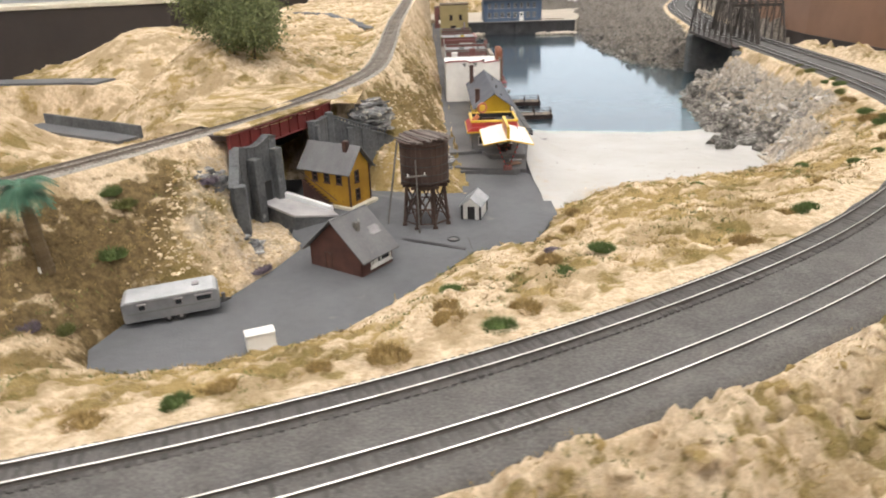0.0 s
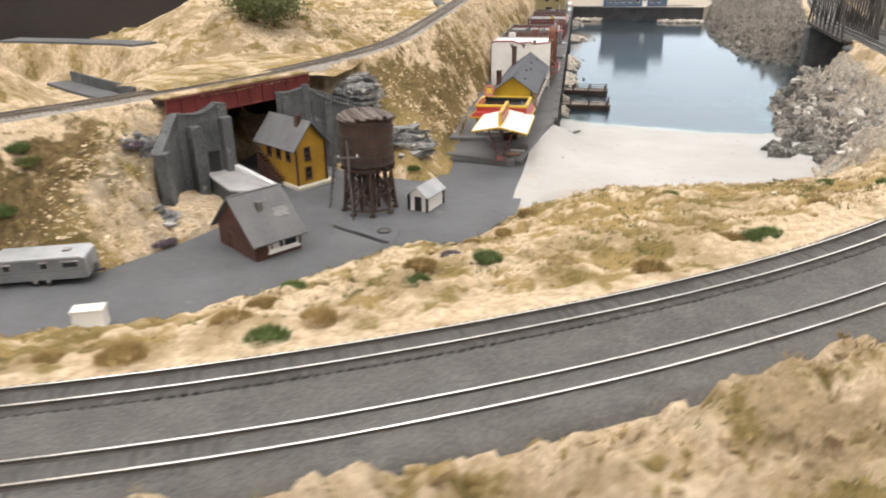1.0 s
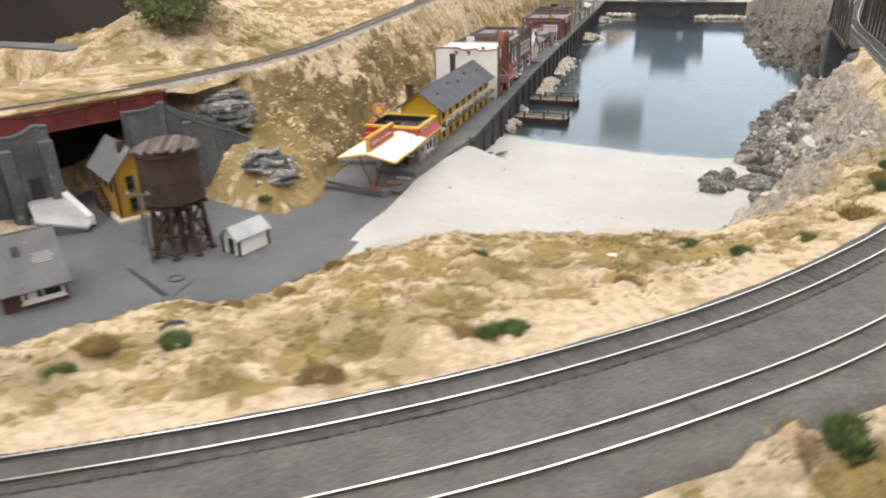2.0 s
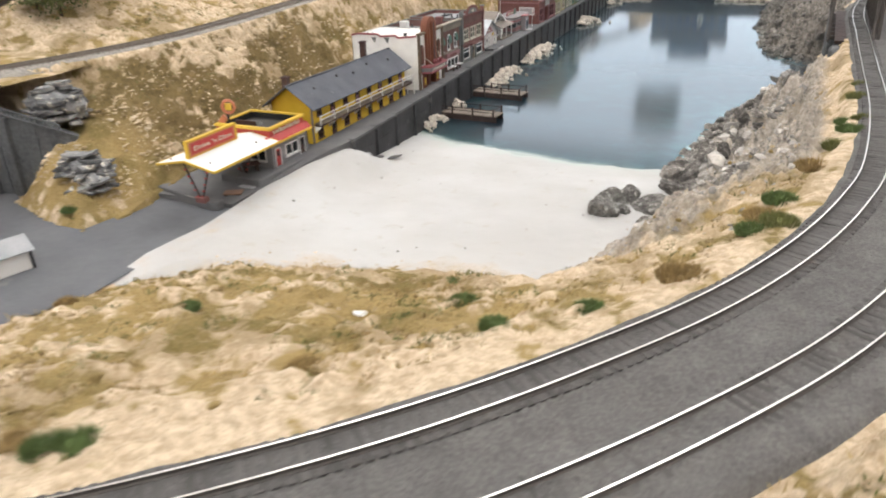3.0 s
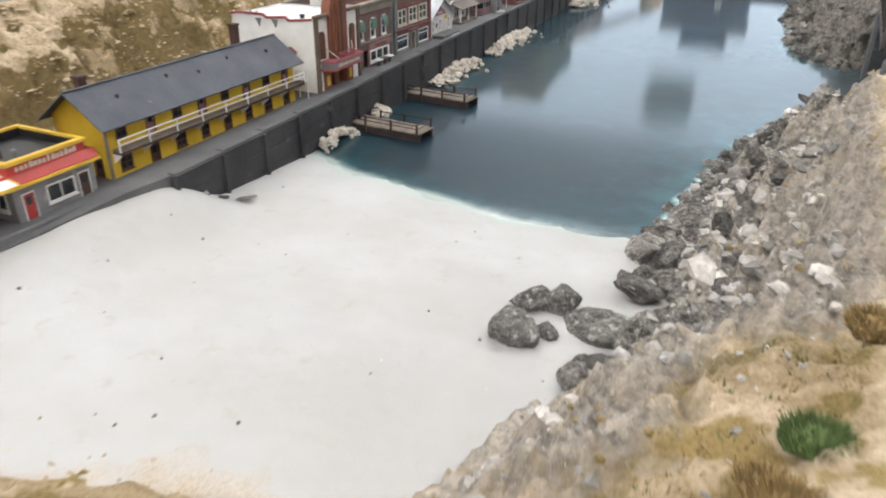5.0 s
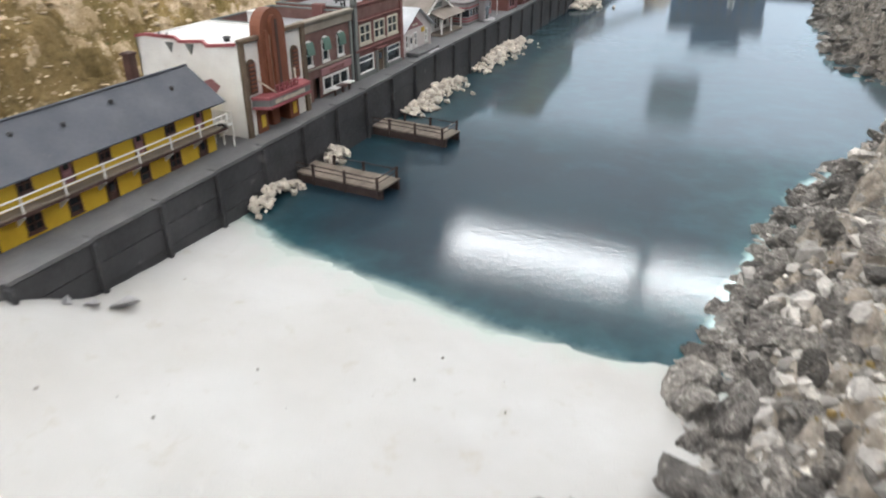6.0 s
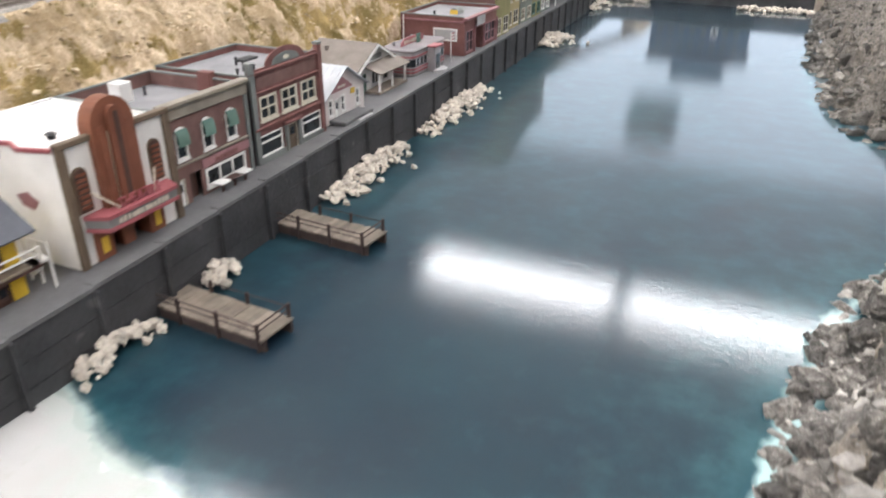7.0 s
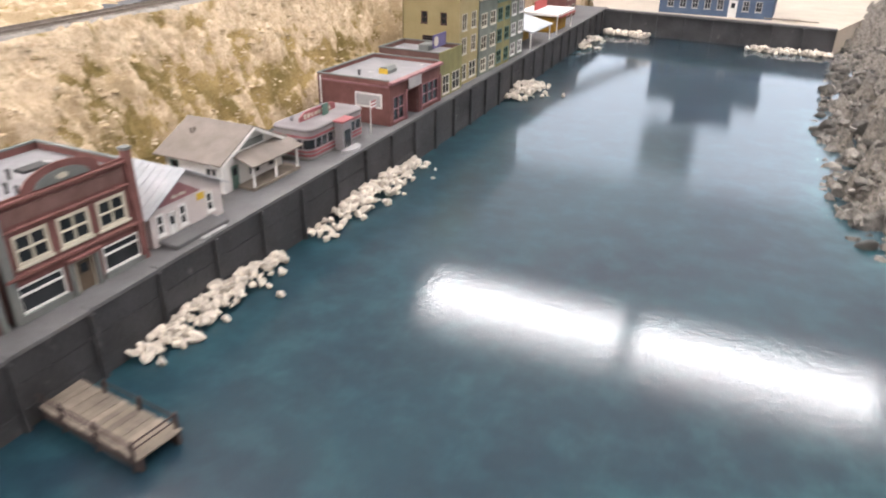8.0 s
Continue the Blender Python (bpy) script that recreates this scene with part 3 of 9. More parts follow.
# beach
bx, by = np.arange(0.09, 0.56, 0.003), np.arange(0.76, 1.43, 0.003)
BX, BY = np.meshgrid(bx, by)
BZ = beach_z(BX, BY)
BEACH_EDGE = [(0.1215, 0.800), (0.133, 0.790), (0.17, 0.806), (0.20, 0.832), (0.31, 0.866), (0.43, 0.885), (0.50, 0.93), (0.54, 1.10), (0.56, 1.43), (0.09, 1.43), (0.118, 1.15), (0.1215, 1.0), (0.1225, 0.90)]
edge_d = dist_line(BX, BY, BEACH_EDGE, True) + 0.065 * fbm(BX, BY, 20, 4, 8) * step(1.25, 1.1, BY) * step(0.15, 0.19, BX)
BZ = BZ - 0.016 * step(0.030, 0.0, edge_d) * np.maximum(step(0.135, 0.16, BX), step(0.82, 0.795, BY) * step(0.14, 0.17, BX))
BZ = np.minimum(BZ, YARD_Z + 0.0008 + 0.12 * np.hypot(BX - 0.126, BY - 0.798))
beach_faces = grid_faces(len(bx), len(by))
beach_faces = beach_faces[inside(BX.ravel()[beach_faces].mean(1), BY.ravel()[beach_faces].mean(1), BEACH_EDGE)]
beach = mesh_from("beach", np.stack([BX, BY, BZ], -1).reshape(-1, 3), beach_faces, M_BEACH,
                  attrs={"wet": step(0.006, -0.004, BZ).ravel(), "soil": (step(0.058, 0.012, edge_d) * step(1.30, 1.16, BY) * (0.5 + 0.5 * step(0.15, 0.19, BX))).ravel()})
tagged(beach, "smooth white sand beach sloping into the water", "beach", kind="structure")

# water
wx, wy = np.arange(0.06, 0.90, 0.006), np.concatenate([np.arange(1.20, 1.42, 0.003), np.arange(1.42, 3.06, 0.006)])
WX, WY = np.meshgrid(wx, wy)
d_shore = np.minimum(dist_line(WX, WY, LOW[21:31]), np.abs(WY - waterline(WX)) + 9 * (WX > 0.5))
shore = np.exp(-d_shore / 0.03) * 0.62 + 0.50 * np.exp(-d_shore / 0.013) + 0.45 * np.exp(-np.maximum(WX - quay_x(WY), 0) / 0.08)
shore = shore + 0.45 * np.exp(-np.maximum(0.50 - WX, 0) / 0.06) * step(1.75, 1.55, WY) + 0.12 * np.exp(-(((WX - 0.42) / 0.09) ** 2 + ((WY - 1.38) / 0.10) ** 2))
shore = shore + 0.30 * step(1.38, 1.70, WY) * step(2.6, 2.1, WY) * np.clip(1 - shore, 0, 1)
water = mesh_from("water", np.stack([WX, WY, 0 * WX], -1).reshape(-1, 3), grid_faces(len(wx), len(wy)), M_WATER, attrs={"shore": shore.ravel(), "shallow": (np.exp(-np.maximum(WY - waterline(WX), 0) / 0.0065) * step(0.52, 0.49, WX)).ravel()})
tagged(water, "glossy blue grey resin water, teal along the shores", "water", kind="structure")

# paved yard and the street on the quay
yard_edge = LOW[:11] + [(0.03, 0.86), (0.02, 0.98), (0.012, 1.02), (0.127, 1.02), (0.127, 0.90), (0.150, 0.85), (0.160, 0.815), (0.138, 0.785), (0.117, 0.74),
                        (0.092, 0.687)] + LOW[39:]
yard = put("yard", bevel(prism(yard_edge, "z", YARD_Z - 0.012, YARD_Z), 0.001), M_ASPHALT)
tagged(yard, "dull grey asphalt yard with a jagged edge", "pavement", kind="structure")


def street_mesh():
    bm = bmesh.new()
    rows = []
    for y in np.linspace(0.955, 3.06, 60):
        front = float(quay_x(y)) if y > 1.12 else float(np.interp(y, [0.955, 1.12], [0.118, 0.143]))
        z = float(quay_z(y)) if y > 1.1 else float(np.interp(y, [0.955, 1.1], [0.0285, 0.042]))
        back = -0.01 if y > 1.0 else 0.02
        rows.append([bm.verts.new(p) for p in ((back, y, -0.02), (front, y, -0.02), (front, y, z), (back, y, z))])
    for a, b in zip(rows, rows[1:]):
        for k in range(4):
            bm.faces.new((a[k], a[(k + 1) % 4], b[(k + 1) % 4], b[k]))
    bm.faces.new(rows[0]), bm.faces.new(rows[-1][::-1])
    bmesh.ops.recalc_face_normals(bm, faces=bm.faces[:])
    return bm


street = tagged(put("street", street_mesh(), M_STREET), "grey waterfront street along the top of the quay", "street", kind="structure")


# ---- tracks ----
def sweep_faces(n, k):
    r = np.arange(n - 1)[:, None] * k + np.arange(k)[None]
    r2 = np.arange(n - 1)[:, None] * k + (np.arange(k)[None] + 1) % k
    return np.stack([r, r2, r2 + k, r + k], -1).reshape(-1, 4)


def sweep(name, line, off, prof, zf, material, parent=None):
    nrm = normals_of(line)
    z = zf(line[:, 1])
    v = np.stack([np.stack([line[:, 0] + nrm[:, 0] * (off + u), line[:, 1] + nrm[:, 1] * (off + u), z + w], -1) for u, w in prof], 1)
    ob = mesh_from(name, v.reshape(-1, 3), sweep_faces(len(line), len(prof)), material, smooth=False)
    if parent:
        ob.parent = parent
    return ob


RAIL_PROF = [(-0.0011, -0.0026), (-0.0011, -0.0022), (-0.0003, -0.0018), (-0.0003, -0.0008), (-0.00055, -0.0006), (-0.00055, -0.0001),
             (0.00055, -0.0001), (0.00055, -0.0006), (0.0003, -0.0008), (0.0003, -0.0018), (0.0011, -0.0022), (0.0011, -0.0026)]
HEAD_PROF = [(-0.0005, -0.0002), (0.0005, -0.0002), (0.00042, 0.0), (-0.00042, 0.0)]
TIE_L, TIE_W, TIE_H, TIE_PITCH = 0.0268, 0.0030, 0.0022, 0.0057


def tie_mesh(name, material):
    me = bpy.data.meshes.new(name)
    bm = box(-TIE_L / 2, TIE_L / 2, -TIE_W / 2, TIE_W / 2, -TIE_H, 0)
    bm.to_mesh(me)
    bm.free()
    me.materials.append(material)
    return me


def track(line, zf, label, first, last, head=True):
    root = empty("railway_track", Matrix(), label, "track", "tracks", "structure")
    for s in (-1, 1):
        r = sweep("rail", line, s * GAUGE / 2, RAIL_PROF, zf, M_RAIL if head else M_OLDRAIL, root)
        if head:
            h = sweep("rail_head", line, s * GAUGE / 2, HEAD_PROF, zf, M_RAILTOP)
            h.parent, h["label"] = r, "polished nickel rail head"
    even = spline(line[::20], TIE_PITCH)
    nrm = normals_of(even)
    inside_part = [k for k in range(len(even)) if first < even[k, 0] * 0.6 + even[k, 1] * 0.8 < last][:300]
    chosen = set(inside_part)
    rng = random.Random(7)
    rest_v, rest_f = [], []
    me = tie_mesh("tie", M_TIE if head else M_OLDTIE)
    for k, (p, n) in enumerate(zip(even, nrm)):
        turn = math.atan2(n[1], n[0]) + rng.uniform(-0.03, 0.03)
        at = Vector((p[0], p[1], float(zf(p[1])) - 0.0024 + rng.uniform(-0.0002, 0.0001)))
        m = Matrix.Translation(at) @ Matrix.Rotation(turn, 4, "Z")
        if k in chosen:
            ob = new("tie", me)
            ob.matrix_basis = m
            ob.parent = root
        else:
            base = len(rest_v)
            rest_v += [tuple(m @ v.co) for v in me.vertices]
            rest_f += [tuple(base + i for i in q.vertices) for q in me.polygons]
    if rest_v:
        rest = mesh_from("far_ties", rest_v, rest_f, M_TIE if head else M_OLDTIE, smooth=False)
        rest.parent = root
        tagged(rest, kind="stuff")
    return root


def ballast_bed(name, line, half, inner, zf, drop, material, label):
    """A low bed of fine stone with an uneven edge and face."""
    cols = np.linspace(-1, 1, max(9, int((half + inner) / 0.004)))
    shift, half = (inner - half) / 2, (inner + half) / 2
    nrm = normals_of(line)
    edge = half * (1 + 0.10 * fbm(line[:, 0], line[:, 1], 30, 3, 71))
    u = cols[None] * edge[:, None] + shift
    x, y = line[:, 0, None] + nrm[:, 0, None] * u, line[:, 1, None] + nrm[:, 1, None] * u
    fall = step(0.82, 1.0, np.abs(cols))[None]
    z = zf(line[:, 1])[:, None] - drop - 0.008 * fall + 0.0011 * fbm(x, y, 160, 3, 72) * (1 - fall)
    n, k = u.shape
    ob = mesh_from(name, np.stack([x, y, z], -1).reshape(-1, 3), grid_faces(k, n), material)
    return tagged(ob, label, "ballast", kind="structure")


ballast_bed("ballast_bed", MIDWAY, 0.067, 0.053, rail_z, 0.0029, M_BALLAST, "wide bed of grey brown ballast under two tracks")
ballast_bed("hillside_ballast", UPPER_LINE, 0.021, 0.021, upper_z, 0.0029, M_BALLAST2, "narrow bed of pale ballast under the hillside track")
ballast_bed("track_bed", CENTRE_1, 0.0165, 0.0165, rail_z, 0.00262, M_TRACKBED, "dark stained ballast between the rails")
ballast_bed("track_bed", CENTRE_2, 0.0165, 0.0165, rail_z, 0.00262, M_TRACKBED, "dark stained ballast between the rails")
track(CENTRE_1, rail_z, "curved model railway track with bright rails and dark ties, inner line", 0.25, 1.20)
track(CENTRE_2, rail_z, "curved model railway track with bright rails and dark ties, outer line", 0.17, 1.00)
track(UPPER_LINE, upper_z, "weathered single model railway track on the hillside", 0.30, 1.0, head=False)

# ---- the room round the layout ----
def room():
    # the north wall with a long band of windows, added to brighten the water's reflection
    north = empty("wall_north", Matrix(), "off-white room wall with an added long band of windows", "wall", "", "structure")
    for b in ((-3.0, 4.0, 6.8, 6.9, -1.05, 0.15), (-3.0, 4.0, 6.8, 6.9, 1.76, 1.8), (-3.0, -2.6, 6.8, 6.9, 0.15, 1.76), (3.6, 4.0, 6.8, 6.9, 0.15, 1.76)):
        part("wall_field", box(*b), M_ROOM, north)
    win = empty("added_window", Matrix(), "added unseen window band with slim white frames", "window", "", "structure")
    for x in (-2.6, 3.57):
        part("window_frame", box(x, x + 0.03, 6.82, 6.87, 0.15, 1.76), M_ROOM, win)
    part("window_sill", bevel(box(-2.65, 3.65, 6.74, 6.8, 0.13, 0.15), 0.004), M_ROOM, win)
    shell = [("wall_south", (-3.0, 4.0, -3.1, -3.0, -1.05, 1.8)),
             ("wall_west", (-3.1, -3.0, -3.1, 6.9, -1.05, 1.8)), ("wall_east", (4.0, 4.1, -3.1, 6.9, -1.05, 1.8))]
    for name, b in shell:
        tagged(put(name, box(*b), M_ROOM), "plain off-white painted room wall", "wall", kind="structure")
    tagged(put("ceiling", box(-3.1, 4.1, -3.1, 6.9, 1.8, 1.9), M_ROOM), "plain off-white room ceiling", "ceiling", kind="structure")
    tagged(put("floor", box(-3.1, 4.1, -3.1, 6.9, -1.15, -1.05), M_FLOOR), "worn brown room floor", "floor", kind="structure")


room()


def tube_light(x, y):
    root = empty("fluorescent_light", pose(x, y, TUBE_Z), "white fluorescent batten light under the ceiling", "ceiling light", "ceiling lights")
    part("housing", bevel(box(-0.56, 0.56, -0.05, 0.05, 0.03, 0.1), 0.006), M_ROOM, root)
    for s in (-1, 1):
        part("end_cap", box(s * 0.56, s * 0.575, -0.13, 0.13, -0.02, 0.09), M_ROOM, root)
    lamp = bpy.data.lights.new("tube", "AREA")
    lamp.shape, lamp.size, lamp.size_y, lamp.energy, lamp.color = "RECTANGLE", 1.08, 0.32, TUBE_WATTS, (1.0, 0.97, 0.935)
    ob = new("tube", lamp)
    ob.parent = root
    glow = lamp.copy()
    glow.energy = TUBE_WATTS * 1.9
    up = new("tube_upper_side", glow)
    up.matrix_basis = pose(0, 0, 0.02, 180)
    up.parent = root
    return root


for sx, sy in TUBE_SPOTS:
    tube_light(sx, sy)

tagged(put("layout_bench", box(-0.52, 1.80, -0.52, 3.82, -1.05, -0.06), M_FASCIA), "dark closed bench under the model landscape", "bench", kind="structure")


# ---- building helpers ----
def wall_frame(o, u, w):
    """Local axes of a wall: u along it, v up, w outwards."""
    u, w = Vector(u).normalized(), Vector(w).normalized()
    m = Matrix.Identity(4)
    m.col[0][:3], m.col[1][:3], m.col[2][:3], m.col[3][:3] = u, (0, 0, 1), w, o
    return m


def facade(name, parent, F, width, height, holes, material, thick=0.0014, label="", top=None):
    """A wall with rectangular openings through it. top: outline of a gable or parapet above, as (u, v) points."""
    us = sorted({0.0, width, *[h[0] for h in holes], *[h[1] for h in holes]})
    vs = sorted({0.0, height, *[h[2] for h in holes], *[h[3] for h in holes]})
    bm = bmesh.new()
    cache = {}

    def vert(u, v, w):
        key = (round(u, 6), round(v, 6), w)
        if key not in cache:
            cache[key] = bm.verts.new(F @ Vector((u, v, 0 if w else -thick)))
        return cache[key]

    def solid(i, j):
        if not (0 <= i < len(us) - 1 and 0 <= j < len(vs) - 1):
            return False
        a, b = (us[i] + us[i + 1]) / 2, (vs[j] + vs[j + 1]) / 2
        return not any(h[0] < a < h[1] and h[2] < b < h[3] for h in holes)

    for i in range(len(us) - 1):
        for j in range(len(vs) - 1):
            if not solid(i, j):
                continue
            a, b, c, d = us[i], us[i + 1], vs[j], vs[j + 1]
            bm.faces.new([vert(a, c, 1), vert(b, c, 1), vert(b, d, 1), vert(a, d, 1)])
            bm.faces.new([vert(a, d, 0), vert(b, d, 0), vert(b, c, 0), vert(a, c, 0)])
            for (di, dj), (p, q) in (((-1, 0), ((a, d), (a, c))), ((1, 0), ((b, c), (b, d))), ((0, -1), ((a, c), (b, c))), ((0, 1), ((b, d), (a, d)))):
                if not solid(i + di, j + dj):
                    bm.faces.new([vert(*p, 1), vert(*p, 0), vert(*q, 0), vert(*q, 1)])
    if top:
        add_prism(bm, top, "z", -thick, 0.0, F)
    bmesh.ops.recalc_face_normals(bm, faces=bm.faces[:])
    return part(name, bm, material, parent, label)


def window(parent, F, u0, u1, v0, v1, frame_m, cols=1, rows=2, bar=0.0009, proud=0.0006, sill=True, name="window", label="", glass=None):
    """A framed window in an opening: one lattice of bars, a dark pane behind and a sill."""
    e, h = bar * 0.6, bar * 0.32
    G = F @ Matrix.Translation((u0 - e, v0 - e, proud))
    W, H = u1 - u0 + 2 * e, v1 - v0 + 2 * e
    us = [2 * e] + [e + (u1 - u0) * k / cols for k in range(1, cols)] + [W - 2 * e]
    vs = [2 * e] + [e + (v1 - v0) * k / rows for k in range(1, rows)] + [H - 2 * e]
    holes = []
    for i in range(cols):
        for j in range(rows):
            holes.append((us[i] + (h if i else 0), us[i + 1] - (h if i < cols - 1 else 0), vs[j] + (h if j else 0), vs[j + 1] - (h if j < rows - 1 else 0)))
    ob = facade(name, parent, G, W, H, holes, frame_m, proud + 0.0008, label)
    part("pane", box(u0, u1, v0, v1, -0.0013, -0.0009, m=F), glass or M_GLASS, ob)
    if sill:
        part("sill", box(u0 - bar * 1.2, u1 + bar * 1.2, v0 - bar * 1.5, v0 - bar * 0.6, 0.0, proud + 0.0008, m=F), frame_m, ob)
    return ob


def door(parent, F, u0, u1, v1, leaf_m, frame_m=None, glazed=True, v0=0.0, label=""):
    bm = box(u0, u1, v0, v1, -0.0012, -0.0004)
    for a, b in ((0.12, 0.45), (0.55, 0.9)):
        add_box(bm, u0 + (u1 - u0) * 0.18, u1 - (u1 - u0) * 0.18, v0 + (v1 - v0) * a, v0 + (v1 - v0) * b, -0.0012, 0.0)
    bmesh.ops.transform(bm, matrix=F, verts=bm.verts[:])
    ob = part("door", bm, leaf_m, parent, label)
    fr = bmesh.new()
    for a, b, c, e in ((u0 - 0.0008, u0, v0, v1), (u1, u1 + 0.0008, v0, v1), (u0 - 0.0008, u1 + 0.0008, v1, v1 + 0.0009)):
        add_box(fr, a, b, c, e, -0.001, 0.0006)
    bmesh.ops.transform(fr, matrix=F, verts=fr.verts[:])
    part("door_frame", fr, frame_m or M_WHITE, ob)
    if glazed:
        part("pane", box(u0 + (u1 - u0) * 0.25, u1 - (u1 - u0) * 0.25, v0 + (v1 - v0) * 0.58, v0 + (v1 - v0) * 0.88, 0.0, 0.0003, m=F), M_GLASS, ob)
    return ob


def arch_points(u0, u1, v0, v1, n=8):
    """Outline of an opening with a round head."""
    r = (u1 - u0) / 2
    c, s = (u0 + u1) / 2, v1 - r
    return [(u0, v0), (u1, v0)] + [(c + r * math.cos(math.pi * k / n), s + r * math.sin(math.pi * k / n)) for k in range(n + 1)]


def slab(pts, z0, z1):
    return prism(pts, "z", z0, z1)


def gable_roof(name, parent, x0, x1, y0, y1, ze, zr, thick, material, along="y", label="", seams=0):
    """Two thin roof slopes with their eaves at ze and their ridge at zr, and raised seams."""
    a0, a1, b0, b1 = (x0, x1, y0, y1) if along == "y" else (y0, y1, x0, x1)
    am = (a0 + a1) / 2

    def strip(lift, t, p, q):
        return prism([(a0, ze + lift), (am, zr + lift), (a1, ze + lift), (a1, ze + lift + t), (am, zr + lift + t), (a0, ze + lift + t)], along, p, q)

    roof = part(name, strip(0.0, thick, b0, b1), material, parent, label)
    for k in range(seams):
        c = b0 + (b1 - b0) * (k + 0.5) / seams
        part("seam", strip(thick, 0.0005, c - 0.0003, c + 0.0003), material, roof)
    return roof


def writing(text, parent, F, u0, u1, v, height, material, name="lettering", depth=0.0003):
    """Raised letters that fill u0 to u1 on a wall."""
    cu = bpy.data.curves.new(name, "FONT")
    cu.body, cu.size, cu.extrude, cu.align_x, cu.resolution_u = text, height, depth, "CENTER", 2
    tmp = new(name, cu)
    me = bpy.data.meshes.new_from_object(tmp.evaluated_get(bpy.context.evaluated_depsgraph_get()))
    bpy.data.objects.remove(tmp)
    co = np.array([q.co[:] for q in me.vertices])
    wide = max(co[:, 0].max() - co[:, 0].min(), 1e-6)
    fit = Matrix.Diagonal(((u1 - u0) / wide, 1, 1, 1))
    me.transform(F @ Matrix.Translation(((u0 + u1) / 2, v, depth)) @ fit)
    me.materials.append(material)
    ob = new(name, me)
    ob.parent = parent
    return ob


def bars(parent, F, u0, u1, v, height, count, material, name="lettering", seed=1):
    """Plain bars in the place of writing that cannot be read."""
    rng = random.Random(seed)
    bm = bmesh.new()
    w = (u1 - u0) / count
    for k in range(count):
        add_box(bm, u0 + k * w, u0 + k * w + w * rng.uniform(0.5, 0.8), v, v + height * rng.uniform(0.7, 1.0), 0, 0.0003)
    bmesh.ops.transform(bm, matrix=F, verts=bm.verts[:])
    return part(name, bm, material, parent)


def vent(parent, x, y, z, h=0.006, r=0.0009, material=None):
    bm = rod((x, y, z - 0.001), (x, y, z + h), r, 8)
    add_rod(bm, (x, y, z + h), (x, y, z + h + 0.0012), r * 1.7, 8, r * 0.9)
    return part("roof_vent", bm, material or M_BLACK, parent)


# more colours
M_SIGNRED = mat("sign_red", [(0.36, 0.028, 0.028), (0.46, 0.05, 0.042)], 60, 0.45)
M_ORANGE = mat("neon_orange", [(0.42, 0.13, 0.06), (0.52, 0.19, 0.10)], 60, 0.45)
M_SUNYELLOW = mat("sign_yellow", [(0.56, 0.36, 0.03), (0.66, 0.44, 0.05)], 60, 0.45)
M_TAUPE = mat("taupe_trim", [(0.20, 0.172, 0.14), (0.30, 0.262, 0.215)], 70, 0.75)
M_PINK = mat("marquee_pink", [(0.26, 0.065, 0.075), (0.35, 0.11, 0.12)], 70, 0.5)
M_CREAM = mat("cream_trim", [(0.50, 0.46, 0.37), (0.62, 0.58, 0.48)], 70, 0.7)
M_GREEN = mat("green_awning", [(0.07, 0.14, 0.11), (0.12, 0.20, 0.165)], 90, 0.7)
M_PYLON = mat("rust_stucco", [(0.15, 0.05, 0.025), (0.22, 0.08, 0.042)], 60, 0.7)
M_UMBER = mat("umber_trim", [(0.10, 0.07, 0.045), (0.15, 0.11, 0.075)], 60, 0.8)
M_DARKBROWN = mat("dark_brown", [(0.045, 0.02, 0.015), (0.085, 0.04, 0.03)], 60, 0.6)
M_MAUVE = mat("mauve_boards", [(0.22, 0.10, 0.11), (0.32, 0.16, 0.165)], 60, 0.7)
M_PALEPINK = mat("pale_boards", [(0.52, 0.47, 0.46), (0.62, 0.57, 0.55)], 60, 0.7, bump=0.0004, bump_scale=120)
M_SILVER = mat("silver_paint", [(0.24, 0.225, 0.23), (0.34, 0.32, 0.325)], 50, 0.4, metal=0.2)
M_METALROOF = mat("pale_metal_roof", [(0.34, 0.36, 0.38), (0.50, 0.51, 0.53)], 50, 0.45, metal=0.3, wear=((0.24, 0.22, 0.20), 0.1))
M_CONCRETE = mat("concrete", [(0.30, 0.295, 0.30), (0.44, 0.43, 0.43)], 50, 0.85, bump=0.0003, bump_scale=400)
M_KERB = mat("white_concrete", [(0.62, 0.62, 0.63), (0.76, 0.76, 0.77)], 60, 0.7)
M_GREYPANEL = mat("grey_panel", [(0.13, 0.14, 0.135), (0.20, 0.21, 0.20)], 60, 0.7)
M_BLUE = mat("blue_boards", [(0.045, 0.075, 0.135), (0.075, 0.115, 0.185)], 40, 0.7)
M_VIOLET = mat("violet_sign", [(0.10, 0.09, 0.22), (0.16, 0.14, 0.30)], 60, 0.5)
M_TAN = mat("tan_stucco", [(0.29, 0.24, 0.11), (0.38, 0.31, 0.16)], 40, 0.8)
M_OLIVE = mat("olive_boards", [(0.16, 0.15, 0.06), (0.26, 0.24, 0.10)], 50, 0.75)
M_GREENGREY = mat("green_grey_boards", [(0.12, 0.14, 0.12), (0.20, 0.22, 0.19)], 50, 0.75)
M_PALMLEAF = mat("palm_leaf", [(0.022, 0.085, 0.050), (0.065, 0.175, 0.105)], 60, 0.6)
M_PALMTRUNK = mat("palm_trunk", [(0.09, 0.06, 0.03), (0.16, 0.115, 0.06)], 90, 0.85, bump=0.0006, bump_scale=400)
M_TREELEAF = mat("tree_leaf", [(0.07, 0.085, 0.03), (0.19, 0.21, 0.08)], 60, 0.8, island=0.35)
M_BARK = mat("bark", [(0.06, 0.04, 0.025), (0.12, 0.085, 0.05)], 90, 0.9)


